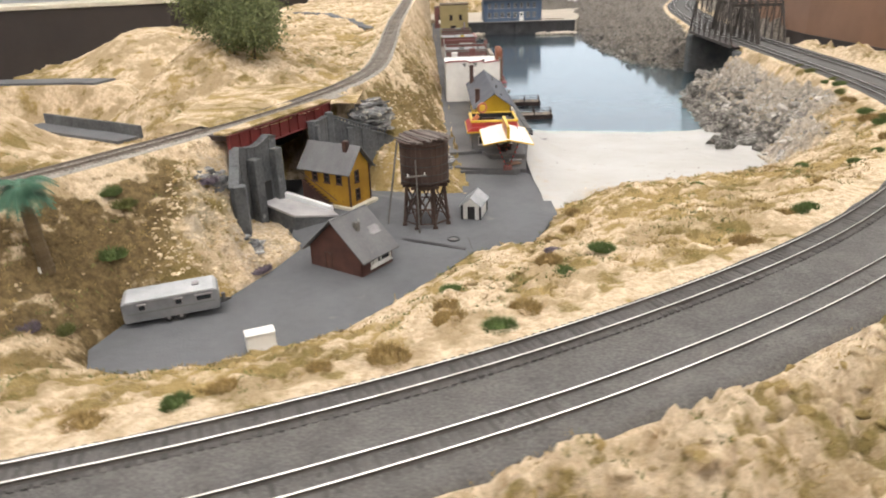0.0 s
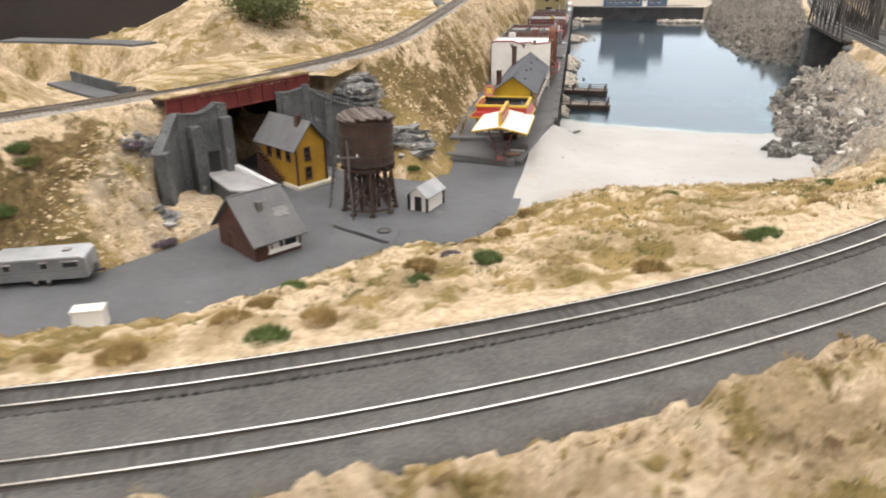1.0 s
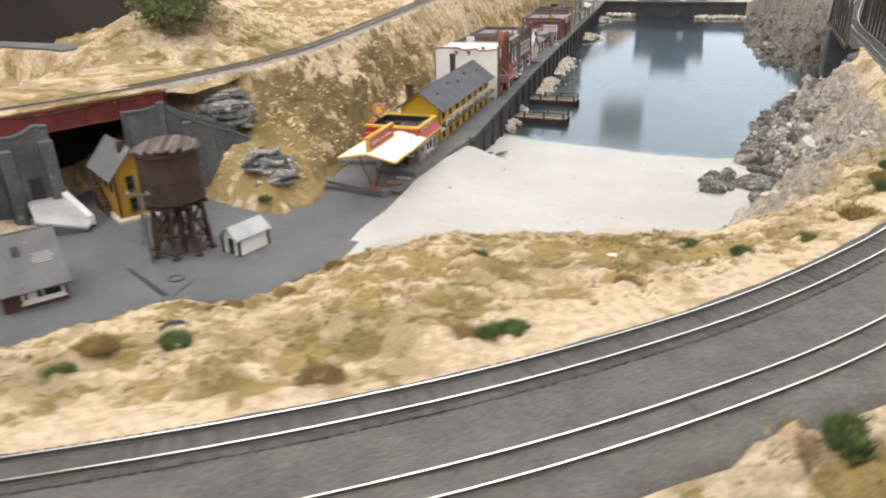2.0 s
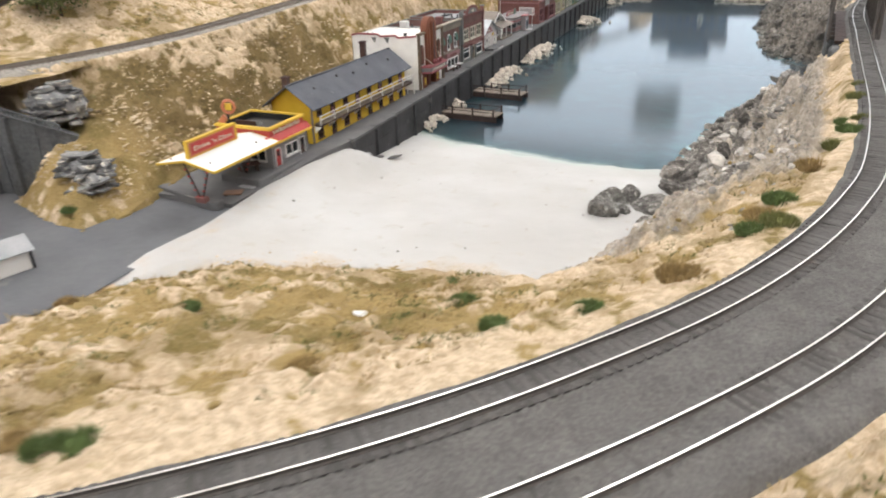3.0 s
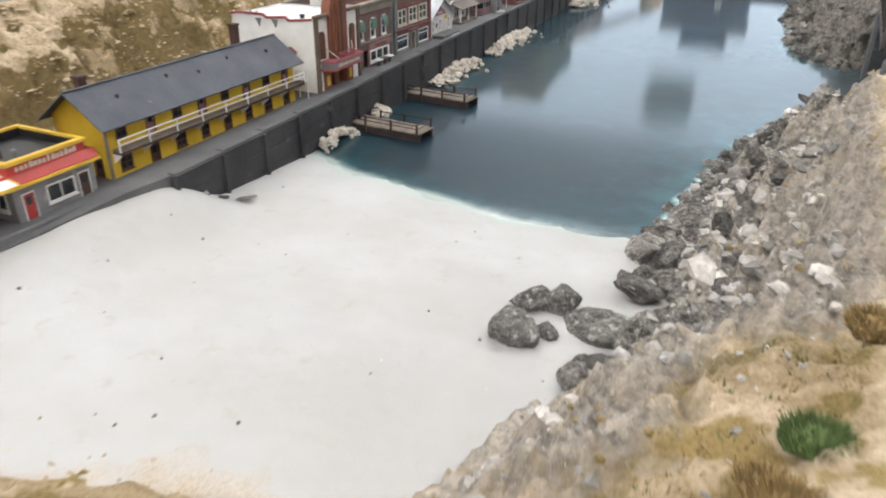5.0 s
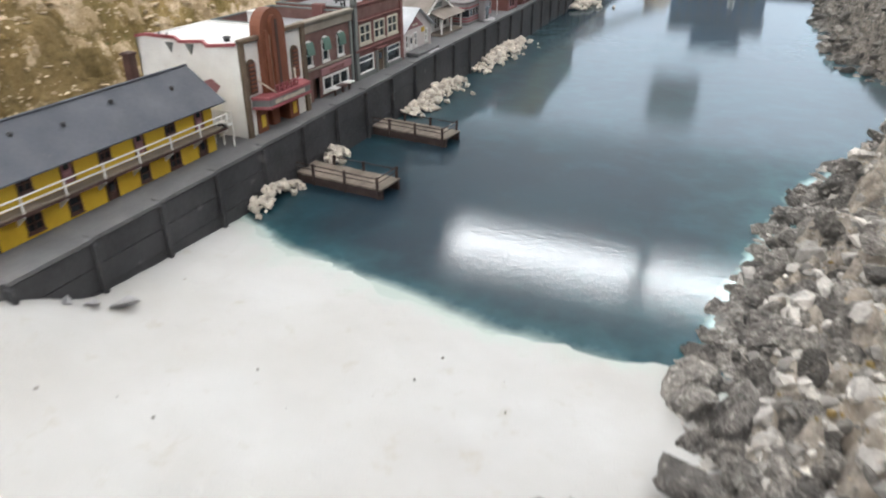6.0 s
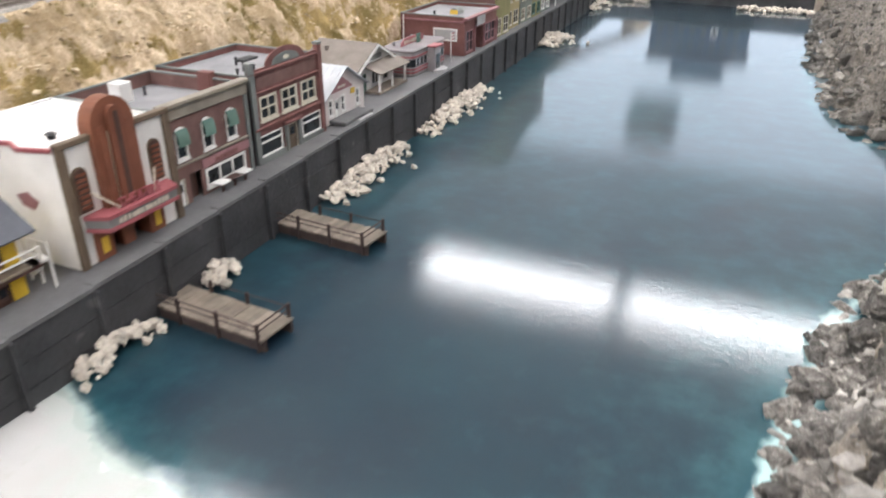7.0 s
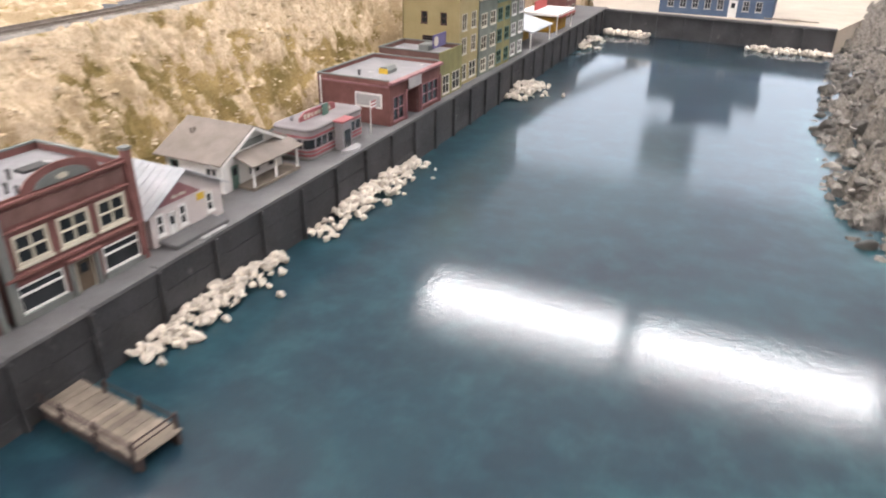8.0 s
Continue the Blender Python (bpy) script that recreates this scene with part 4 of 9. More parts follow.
# ---- the quay ----
M_DULLROOF = mat("dull_pink_roof", [(0.15, 0.135, 0.14), (0.23, 0.21, 0.215)], 40, 0.8)
M_SHELF = mat("pale_shelf", [(0.40, 0.35, 0.28), (0.52, 0.46, 0.38)], 12, 0.9, bump=0.001, bump_scale=200)


def quay():
    root = empty("quay_wall", Matrix(), "dark grey sheet wall of the quay with upright posts", "quay wall", "", "structure")
    ys = [1.135]
    while ys[-1] < 3.03:
        ys.append(ys[-1] + 0.0565)
    rng = random.Random(3)
    for k, (a, b) in enumerate(zip(ys, ys[1:])):
        xa, xb, za, zb = float(quay_x(a)), float(quay_x(b)), float(quay_z(a)), float(quay_z(b))
        bm = bmesh.new()
        for j in range(4):
            t = rng.uniform(0.0, 0.0006)
            z0, z1 = -0.02 + (za + 0.0185) * j / 4, -0.02 + (za + 0.0185) * (j + 1) / 4 - 0.0005
            add_prism(bm, [(xa + 0.0005, a), (xb + 0.0005, b), (xb + 0.0026 + t, b), (xa + 0.0026 + t, a)], "z", z0, z1)
        part("panel", bm, M_QUAY, root)
        bm = bevel(box(xa, xa + 0.0062, a - 0.0018, a + 0.0018, -0.02, za - 0.002 + rng.uniform(-0.0008, 0.0008)), 0.0005)
        part("post", bm, M_QUAY, root)
    bm = bmesh.new()
    for a, b in zip(ys, ys[1:]):
        xa, xb, z = float(quay_x(a)), float(quay_x(b)), float(quay_z((a + b) / 2))
        add_prism(bm, [(xa - 0.004, a), (xb - 0.004, b), (xb + 0.0038, b), (xa + 0.0038, a)], "z", z - 0.0015, z + 0.0012)
    part("coping", bm, M_STREET, root)
    far = empty("far_quay_wall", Matrix(), "dark grey sheet wall closing the far end of the harbour", "quay wall", "", "structure")
    xs = np.linspace(0.088, 0.56, 9)
    for a, b in zip(xs, xs[1:]):
        y = 3.03 - 0.05 * (a - 0.088) / 0.47
        part("panel", box(a, b - 0.0005, y, y + 0.003, -0.02, 0.049), M_QUAY, far)
        part("post", bevel(box(a - 0.0018, a + 0.0018, y - 0.003, y + 0.002, -0.02, 0.0475), 0.0005), M_QUAY, far)
    part("coping", prism([(0.08, 3.03), (0.56, 2.98), (0.56, 2.992), (0.08, 3.042)], "z", 0.047, 0.051), M_STREET, far)
    tagged(put("far_shelf", prism([(0.06, 3.04), (0.562, 2.99), (0.80, 3.9), (-0.2, 3.9)], "z", -0.02, 0.048), M_SHELF), "pale sand shelf behind the far quay", "ground", kind="structure")


quay()


def dock(y, x0, length, skew, label):
    root = empty("dock", pose(x0, y, 0.0, 0, 0, skew), label, "dock", "docks")
    rng = random.Random(int(y * 1000))
    L, W, z = length, 0.0285, 0.0092
    n = 22
    for k in range(n):
        a = L * k / n
        part("plank", box(a, a + L / n - 0.00015, -rng.uniform(0, 0.0008), W + rng.uniform(0, 0.0008), z - 0.0014, z + rng.uniform(-0.0002, 0.0003)), M_TIMBER, root)
    for yy in (0.002, W - 0.002):
        part("stringer", box(0.0, L, yy - 0.0012, yy + 0.0012, z - 0.0092, z - 0.0014), M_DARKTIMBER, root)
    for k in range(4):
        xx = 0.004 + (L - 0.008) * k / 3
        for j, yy in enumerate((0.0, W)):
            top = z + (0.0098 if (j == 0 or k in (0, 3)) else 0.0085)
            part("post", rod((xx, yy, -0.025), (xx + rng.uniform(-0.0008, 0.0008), yy, top), 0.0013, 7), M_DARKTIMBER, root)
    part("rail", rod((0.004, 0.0, z + 0.0085), (L - 0.004, 0.0, z + 0.0082), 0.0006, 6), M_DARKTIMBER, root)
    part("rail", rod((0.004, 0.0, z + 0.0045), (L - 0.004, 0.0, z + 0.0046), 0.0005, 6), M_DARKTIMBER, root)
    part("rail", rod((0.35 * L, W, z + 0.0072), (L - 0.004, W, z + 0.0075), 0.0005, 6), M_DARKTIMBER, root)
    part("rail", rod((L - 0.004, 0.0, z + 0.0085), (L - 0.004, W, z + 0.0085), 0.0006, 6), M_DARKTIMBER, root)
    part("rail", rod((L - 0.004, 0.0, z + 0.0045), (L - 0.004, W, z + 0.0045), 0.0005, 6), M_DARKTIMBER, root)
    return root


dock(1.4055, 0.121, 0.104, -4.0, "weathered timber dock with dark piles and a thin rail")
dock(1.5425, 0.121, 0.099, -5.0, "weathered timber dock with a railed end, standing in the water")


# ---- waterfront buildings, from the beach on ----
def FRONT(y0=0.0, x=0.0, z=0.0):
    return wall_frame((x, y0, z), (0, 1, 0), (1, 0, 0))


def SOUTH(x0, y=0.0, z=0.0):
    return wall_frame((x0, y, z), (1, 0, 0), (0, -1, 0))


def NORTH(x1, y, z=0.0):
    return wall_frame((x1, y, z), (-1, 0, 0), (0, 1, 0))


def BACK(y1, x, z=0.0):
    return wall_frame((x, y1, z), (0, -1, 0), (-1, 0, 0))


def drive_in():
    root = empty("drive_in_canopy", pose(0.092, 0.980, 0.031), "white drive-in canopy with yellow edges and a red roof sign", "canopy")
    # low gable of the canopy
    part("roof", bevel(prism([(-0.033, 0.0375), (0.0, 0.0435), (0.033, 0.0365), (0.033, 0.0385), (0.0, 0.0455), (-0.033, 0.0395)], "y", -0.049, 0.049), 0.0003), M_WHITE, root)
    for x, z in ((-0.0332, 0.0365), (0.0332, 0.0355)):
        part("fascia", box(x - 0.0005, x + 0.0005, -0.0495, 0.0495, z + 0.001, z + 0.0032), M_SUNYELLOW, root)
    for y in (-0.0497, 0.0497):
        part("fascia", prism([(-0.033, 0.0377), (0.0, 0.0437), (0.033, 0.0367), (0.033, 0.0385), (0.0, 0.0455), (-0.033, 0.0395)], "y", y - 0.0006, y + 0.0006), M_SUNYELLOW, root)
    for y in (-0.035, 0.03):
        for s in (-1, 1):
            part("strut", rod((0.0, y, 0.0), (s * 0.016, y, 0.040), 0.0008, 6), M_DARKBROWN, root)
            for k in range(5):
                t = 0.15 + 0.16 * k
                part("lamp", rod((s * 0.016 * t, y - 0.0014, 0.04 * t), (s * 0.016 * t, y - 0.0022, 0.04 * t), 0.0011, 6), M_SIGNRED, root)
        part("pier", bevel(box(-0.006, 0.006, y - 0.003, y + 0.003, 0.0, 0.006), 0.0006), M_REDBRICK, root)
    for x, y in ((-0.024, -0.04), (0.02, -0.038), (0.02, 0.03)):
        part("roof_lamp", rod((x, y, 0.0385), (x, y, 0.0425), 0.0007, 6), M_BLACK, root)
    sign = part("roof_sign", box(-0.0012, 0.0012, -0.043, 0.024, 0.0455, 0.0605), M_ORANGE, root, "orange sign board in a yellow frame")
    bm = bmesh.new()
    for a in ((-0.044, 0.025, 0.0595, 0.0615), (-0.044, 0.025, 0.0445, 0.0462), (-0.0445, -0.0425, 0.0445, 0.0615), (0.0235, 0.0255, 0.0445, 0.0615)):
        add_box(bm, -0.0018, 0.0018, *a)
    part("sign_frame", bm, M_SUNYELLOW, sign)
    part("sign_field", box(0.0012, 0.0017, -0.039, 0.020, 0.0480, 0.0580), M_SIGNRED, sign)
    F = FRONT(0, 0.0017, 0)
    writing("Drive 'n Dine", sign, F, -0.036, 0.017, 0.0508, 0.0062, M_CREAM)
    # parking island under it
    isl = empty("parking_island", pose(0.066, 0.963, YARD_Z), "long grey concrete island with rounded ends", "kerb island")
    pts = [(-0.046, 0.0), (-0.046, 0.006), (-0.041, 0.012), (0.038, -0.006), (0.044, -0.010), (0.042, -0.018), (0.036, -0.020)]
    part("slab", bevel(prism(pts, "z", 0.0, 0.0085), 0.0008), M_STREET, isl)
    pad = empty("forecourt", pose(0.072, 1.05, YARD_Z), "grey concrete forecourt slab with dark edges", "forecourt")
    part("slab", bevel(prism([(-0.06, -0.034), (-0.01, -0.028), (0.0, -0.052), (0.05, -0.056), (0.0555, 0.060), (-0.06, 0.060)], "z", 0.0, 0.0155), 0.001), M_STREET, pad)
    for k, (x, y, m) in enumerate(((0.108, 0.995, M_CONCRETE), (0.104, 0.975, M_BOARD), (0.096, 1.016, M_DARKBROWN))):
        t = empty("picnic_table", pose(x, y, YARD_Z + (0.0155 if y > 1.0 else 0.0), 0, 0, 25 * k), "small wooden picnic table in front of the drive-in", "table", "picnic tables")
        part("top", bevel(box(-0.009, 0.009, -0.006, 0.006, 0.007, 0.0085), 0.0004), m, t)
        for s in (-1, 1):
            part("leg", box(s * 0.006 - 0.001, s * 0.006 + 0.001, -0.005, 0.005, 0.0, 0.0072), M_DARKTIMBER, t)

    # the diner behind
    d = empty("drive_in_diner", pose(0.114, 1.030, 0.0395), "small grey drive-in diner with a red roof band", "diner")
    F = FRONT()
    facade("front_wall", d, F, 0.064, 0.026, [(0.006, 0.014, 0.0, 0.018), (0.024, 0.046, 0.006, 0.018), (0.050, 0.058, 0.0, 0.018)], M_FLATROOF)
    door(d, F, 0.006, 0.014, 0.018, M_SIGNRED, label="bright red door")
    window(d, F, 0.024, 0.046, 0.006, 0.018, M_WHITE, 2, 1)
    door(d, F, 0.050, 0.058, 0.018, M_DARKBROWN)
    F2 = SOUTH(-0.066)
    facade("side_wall", d, F2, 0.0644, 0.026, [(0.01, 0.03, 0.007, 0.019), (0.038, 0.058, 0.007, 0.019)], M_FLATROOF)
    window(d, F2, 0.01, 0.03, 0.007, 0.019, M_WHITE, 2, 1)
    window(d, F2, 0.038, 0.058, 0.007, 0.019, M_WHITE, 2, 1)
    facade("rear_wall", d, BACK(0.064, -0.066), 0.064, 0.026, [], M_FLATROOF)
    facade("end_wall", d, NORTH(-0.0016, 0.064), 0.0644, 0.026, [], M_FLATROOF)
    part("red_eave", bevel(prism([(-0.072, 0.026), (0.005, 0.026), (0.005, 0.028), (0.0, 0.033), (-0.066, 0.033), (-0.072, 0.028)], "y", -0.006, 0.067), 0.0004), M_SIGNRED, d, "bright red sloping eave band")
    bm = bmesh.new()
    for a in ((0.0046, 0.0062, -0.007, 0.068), (-0.0732, -0.0716, -0.007, 0.068), (-0.0732, 0.0062, -0.0072, -0.0056), (-0.0732, 0.0062, 0.0664, 0.068)):
        add_box(bm, *a, 0.0252, 0.0272)
    part("eave_trim", bm, M_SUNYELLOW, d)
    bm = bmesh.new()
    for a in ((-0.002, 0.0, 0.0, 0.060), (-0.066, -0.064, 0.0, 0.060), (-0.064, -0.002, 0.0, 0.002), (-0.064, -0.002, 0.058, 0.060)):
        add_box(bm, *a, 0.033, 0.0405)
    part("parapet", bm, M_SIGNRED, d)
    bm = bmesh.new()
    for a in ((-0.0026, -0.002, 0.002, 0.058), (-0.064, -0.0634, 0.002, 0.058), (-0.0634, -0.0026, 0.002, 0.0026), (-0.0634, -0.0026, 0.0574, 0.058)):
        add_box(bm, *a, 0.0346, 0.0404)
    part("parapet_lining", bm, M_BLACK, d)
    bm = bmesh.new()
    for a in ((-0.0025, 0.0008, -0.0008, 0.0608), (-0.0668, -0.0635, -0.0008, 0.0608), (-0.0635, -0.0025, -0.0008, 0.0025), (-0.0635, -0.0025, 0.0575, 0.0608)):
        add_box(bm, *a, 0.0405, 0.0422)
    part("coping", bm, M_SUNYELLOW, d)
    bm = bmesh.new()
    for a in ((0.0008, 0.0016, -0.0016, 0.0616), (-0.0676, -0.0668, -0.0016, 0.0616), (-0.0676, 0.0016, -0.0016, -0.0008), (-0.0676, 0.0016, 0.0608, 0.0616)):
        add_box(bm, *a, 0.0395, 0.0418)
    part("coping_edge", bm, M_SUNYELLOW, d)
    part("flat_roof", box(-0.064, -0.002, 0.002, 0.058, 0.0335, 0.0345), M_BLACK, d)
    bars(d, FRONT(0, 0.0001, 0), 0.006, 0.054, 0.0345, 0.004, 14, M_CREAM, seed=4)
    for x, y in ((-0.012, 0.012), (-0.010, 0.044), (-0.03, 0.028)):
        vent(d, x, y, 0.0345, 0.003, 0.0011, M_FLATROOF)
    part("roof_rack", box(-0.055, -0.030, 0.018, 0.019, 0.0345, 0.042), M_DARKBROWN, d)
    # sign mast on the roof
    s = part("sign_mast", rod((-0.052, 0.004, 0.034), (-0.052, 0.004, 0.052), 0.0012, 6), M_BLACK, d)
    bm = bmesh.new()
    rings = []
    for k in range(24):
        a = 2 * math.pi * k / 24
        rings.append([bm.verts.new((-0.050 + (0.0058 + 0.0015 * math.cos(t)) * math.cos(a), 0.004 + 0.0023 * math.cos(a) + 0.0015 * math.sin(t),
                                    0.0595 + (0.0066 + 0.0015 * math.cos(t)) * math.sin(a))) for t in (math.pi * n / 4 for n in range(8))])
    for k in range(24):
        for n in range(8):
            bm.faces.new((rings[k][n], rings[k][(n + 1) % 8], rings[(k + 1) % 24][(n + 1) % 8], rings[(k + 1) % 24][n]))
    bmesh.ops.recalc_face_normals(bm, faces=bm.faces[:])
    part("ring_sign", bm, M_ORANGE, s, "round orange sign ring")
    part("arrow_sign", prism([(-0.066, 0.043), (-0.058, 0.051), (-0.054, 0.047), (-0.062, 0.036)], "y", 0.0034, 0.0056), M_ORANGE, s)
    part("sign_face", box(-0.0535, -0.0465, 0.0030, 0.0044, 0.0560, 0.0630), M_SUNYELLOW, s)


drive_in()


def yellow_house():
    y0, L, xf, D, H = 1.110, 0.232, 0.1125, 0.052, 0.0455
    root = empty("yellow_house", pose(xf, y0, 0.0405), "long yellow two-storey boarded house with a dark slate roof", "house")
    F = FRONT()
    bays = 8
    low, up = [], []
    for k in range(bays):
        c = L * (k + 0.5) / bays
        w = 0.0042 if k % 2 else 0.0052
        if k % 3 == 1:
            low.append((c - 0.004, c + 0.004, 0.0, 0.0165))
        else:
            low.append((c - w, c + w, 0.006, 0.0165))
        if k % 2:
            up.append((c - 0.004, c + 0.004, 0.0255, 0.041))
        else:
            up.append((c - 0.0045, c + 0.0045, 0.031, 0.041))
    facade("front_wall", root, F, L, H, low + up, M_YELLOW)
    for k, h in enumerate(low):
        if k % 3 == 1:
            door(root, F, h[0], h[1], h[3], M_DARKBROWN, M_DARKBROWN)
        else:
            window(root, F, *h, M_DARKBROWN, 1 if k % 2 else 2, 2)
    for k, h in enumerate(up):
        if k % 2:
            door(root, F, h[0], h[1], h[3], M_MAUVE, M_DARKBROWN, v0=h[2])
        else:
            window(root, F, *h, M_DARKBROWN, 2, 2)
    S = SOUTH(-D)
    facade("gable_wall", root, S, D - 0.0014, H, [(0.036, 0.043, 0.0, 0.016)], M_YELLOW, top=[(0, H), (D - 0.0014, H), (D / 2, H + 0.019)])
    door(root, S, 0.036, 0.043, 0.016, M_DARKBROWN, M_DARKBROWN)
    facade("gable_wall", root, NORTH(-0.0014, L), D - 0.0014, H, [], M_YELLOW, top=[(0, H), (D - 0.0014, H), (D / 2, H + 0.019)])
    facade("rear_wall", root, BACK(L, -D), L, H, [], M_YELLOW)
    gable_roof("roof", root, -D - 0.007, 0.008, -0.008, L + 0.008, H - 0.0045, H + 0.0195, 0.0011, M_DARKROOF, "y", "dark slate grey roof with streaks")
    part("ridge_cap", box(-D / 2 - 0.0008, -D / 2 + 0.0018, -0.008, L + 0.008, H + 0.0203, H + 0.0212), M_DARKROOF, root)
    # balcony along the front
    z = 0.0225
    part("balcony_floor", box(0.0, 0.0085, 0.004, L + 0.007, z, z + 0.0013), M_TIMBER, root)
    part("balcony_beam", box(0.0, 0.0080, 0.004, L + 0.007, z - 0.0022, z - 0.0002), M_DARKBROWN, root)
    for zz in (z + 0.0055, z + 0.0095):
        part("balcony_rail", box(0.0078, 0.0086, 0.004, L + 0.007, zz, zz + 0.0008), M_WHITE, root)
    for k in range(bays + 1):
        yy = 0.004 + (L + 0.002) * k / bays
        part("baluster", box(0.0077, 0.0087, yy - 0.0005, yy + 0.0005, z, z + 0.0105), M_WHITE, root)
        part("bracket", prism([(0.0, z - 0.002), (0.0078, z - 0.002), (0.0078, z - 0.0032), (0.0, z - 0.0095)], "y", yy - 0.0005, yy + 0.0005), M_WHITE, root)
    part("corner_board", box(-0.0015, 0.0007, -0.0006, 0.0012, 0.0, H), M_TIMBER, root)
    # chimney and vents
    for y, top in ((0.0245, 0.023), (0.2065, 0.034)):
        bm = bevel(box(-D - 0.001, -D + 0.006, y, y + 0.007, 0.0, H + top), 0.0004)
        add_box(bm, -D - 0.0018, -D + 0.0068, y - 0.0008, y + 0.0078, H + top - 0.002, H + top - 0.0005)
        part("chimney", bm, M_DARKBROWN, root)
    for k, t in enumerate((0.12, 0.36, 0.50, 0.68, 0.9)):
        vent(root, -0.012 - 0.004 * (k % 2), L * t, H + 0.006 + 0.003 * (k % 2), 0.006, 0.0011)
    # outside stair at the far end
    st = part("stair_landing", box(-0.012, 0.0085, L + 0.0005, L + 0.012, 0.0225, 0.0238), M_WHITE, root, "white open stair")
    for a in (0.0, 0.010):
        part("stair_rail", rod((-0.012 + a * 2, L + 0.0115, 0.0325), (0.0085, L + 0.0115, 0.0325 - a * 0.3), 0.0005, 5), M_WHITE, st)
    for x in (-0.011, -0.002, 0.008):
        part("stair_post", box(x - 0.0005, x + 0.0005, L + 0.011, L + 0.012, 0.0, 0.033), M_WHITE, st)


yellow_house()


def theatre():
    y0, L, xf, D, H = 1.3725, 0.086, 0.1195, 0.103, 0.0735
    root = empty("cinema", pose(xf, y0, 0.044), "white stucco cinema with a rust brown pylon and red marquee", "cinema")
    F = FRONT()
    holes = [(0.008, 0.016, 0.036, 0.058), (0.066, 0.074, 0.036, 0.058), (0.012, 0.070, 0.0, 0.022)]
    facade("front_wall", root, F, L, H + 0.004, holes, M_WHITE)
    for a, b in ((0.008, 0.016), (0.066, 0.074)):
        # arched louvred window
        w = part("arched_window", prism(arch_points(a - 0.0012, b + 0.0012, 0.035, 0.0625), "z", -0.0005, 0.0012, F), M_UMBER, root, "arched window with brown louvres")
        part("backing", prism(arch_points(a, b, 0.036, 0.0615), "z", 0.0012, 0.0016, F), M_DARKBROWN, w)
        for k in range(7):
            v = 0.0375 + 0.0033 * k
            part("louvre", box(a + 0.0006, b - 0.0006, v, v + 0.0016, 0.0016, 0.0024, m=F), M_PYLON, w)
    # corner pilasters and cornice
    for u in (0.0, L - 0.0055):
        part("pilaster", bevel(box(-0.001, 0.0022, u, u + 0.0055, 0.0, H + 0.004), 0.0004), M_UMBER, root)
    part("cornice", bevel(box(-0.002, 0.0026, 0.0, L, H + 0.002, H + 0.0055), 0.0005), M_UMBER, root)
    # pylon with a round head
    pyl = part("pylon", prism(arch_points(0.0235, 0.0555, 0.024, 0.0975, 12), "z", -0.006, 0.004, F), M_PYLON, root, "rust brown pylon with a rounded head")
    for a, b, top, w in ((0.0275, 0.0325, 0.082, 0.0056), (0.0345, 0.0445, 0.0925, 0.0075), (0.0465, 0.0515, 0.082, 0.0056)):
        part("rib", prism(arch_points(a, b, 0.024, top, 8), "z", 0.004, w, F), M_PYLON, pyl)
    part("groove", prism(arch_points(0.0378, 0.0412, 0.024, 0.0895, 8), "z", 0.0075, 0.0079, F), M_DARKBROWN, pyl)
    part("groove", box(0.0335, 0.0342, 0.026, 0.078, 0.004, 0.0046, m=F), M_CREAM, pyl)
    # marquee
    mq = part("marquee", prism([(0.0, 0.009), (0.0, 0.077), (0.0130, 0.071), (0.0130, 0.015)], "z", 0.0235, 0.0325), M_GREYPANEL, root, "grey marquee with pink neon bands")
    for z in (0.0228, 0.0306):
        part("neon_band", prism([(0.0, 0.0083), (0.0, 0.0777), (0.0138, 0.0716), (0.0138, 0.0144)], "z", z, z + 0.0024), M_PINK, mq)
    bars(mq, FRONT(0, 0.0132, 0.0255), 0.022, 0.064, 0.0005, 0.0036, 12, M_CREAM, seed=9)
    writing("THEATRE", mq, FRONT(0, 0.0100, 0), 0.026, 0.060, 0.0328, 0.0098, M_PINK, "roof_letters", 0.0006)
    for y, s in ((0.020, 1), (0.064, -1)):
        part("stay", rod((0.0005, y - s * 0.004, 0.046), (0.010, y + s * 0.008, 0.0332), 0.0007, 5), M_CREAM, mq)
    # entrance under the marquee
    ent = part("entrance_back", box(-0.016, -0.015, 0.010, 0.072, 0.0, 0.024), M_DARKBROWN, root)
    part("entrance_ceiling", box(-0.016, -0.0005, 0.010, 0.072, 0.0222, 0.0236), M_DARKBROWN, ent)
    for a in (0.0125, 0.056):
        part("poster_pier", bevel(box(-0.012, 0.0012, a, a + 0.013, 0.0, 0.0232), 0.0004), M_PYLON, ent)
        part("poster", box(0.0012, 0.0017, a + 0.004, a + 0.009, 0.006, 0.016), M_SUNYELLOW, ent)
    part("ticket_booth", bevel(box(-0.010, -0.002, 0.036, 0.046, 0.0, 0.018), 0.0008), M_PYLON, ent)
    for a in (0.028, 0.048):
        part("glass_door", box(-0.0148, -0.0142, a, a + 0.007, 0.001, 0.019), M_GLASS, ent)
    # side wall with a wavy coping, rear, roof
    S = SOUTH(-D)
    W = D - 0.0014
    top = [(0, H - 0.004), (W, H - 0.004), (W, H + 0.002), (W * 0.82, H), (W * 0.72, H - 0.001), (W * 0.68, H + 0.002), (W * 0.45, H), (W * 0.40, H + 0.003), (W * 0.1, H + 0.003), (0, H + 0.001)]
    facade("side_wall", root, S, W, H - 0.004, [], M_WHITE, top=top)
    bm = bmesh.new()
    line = top[2:]
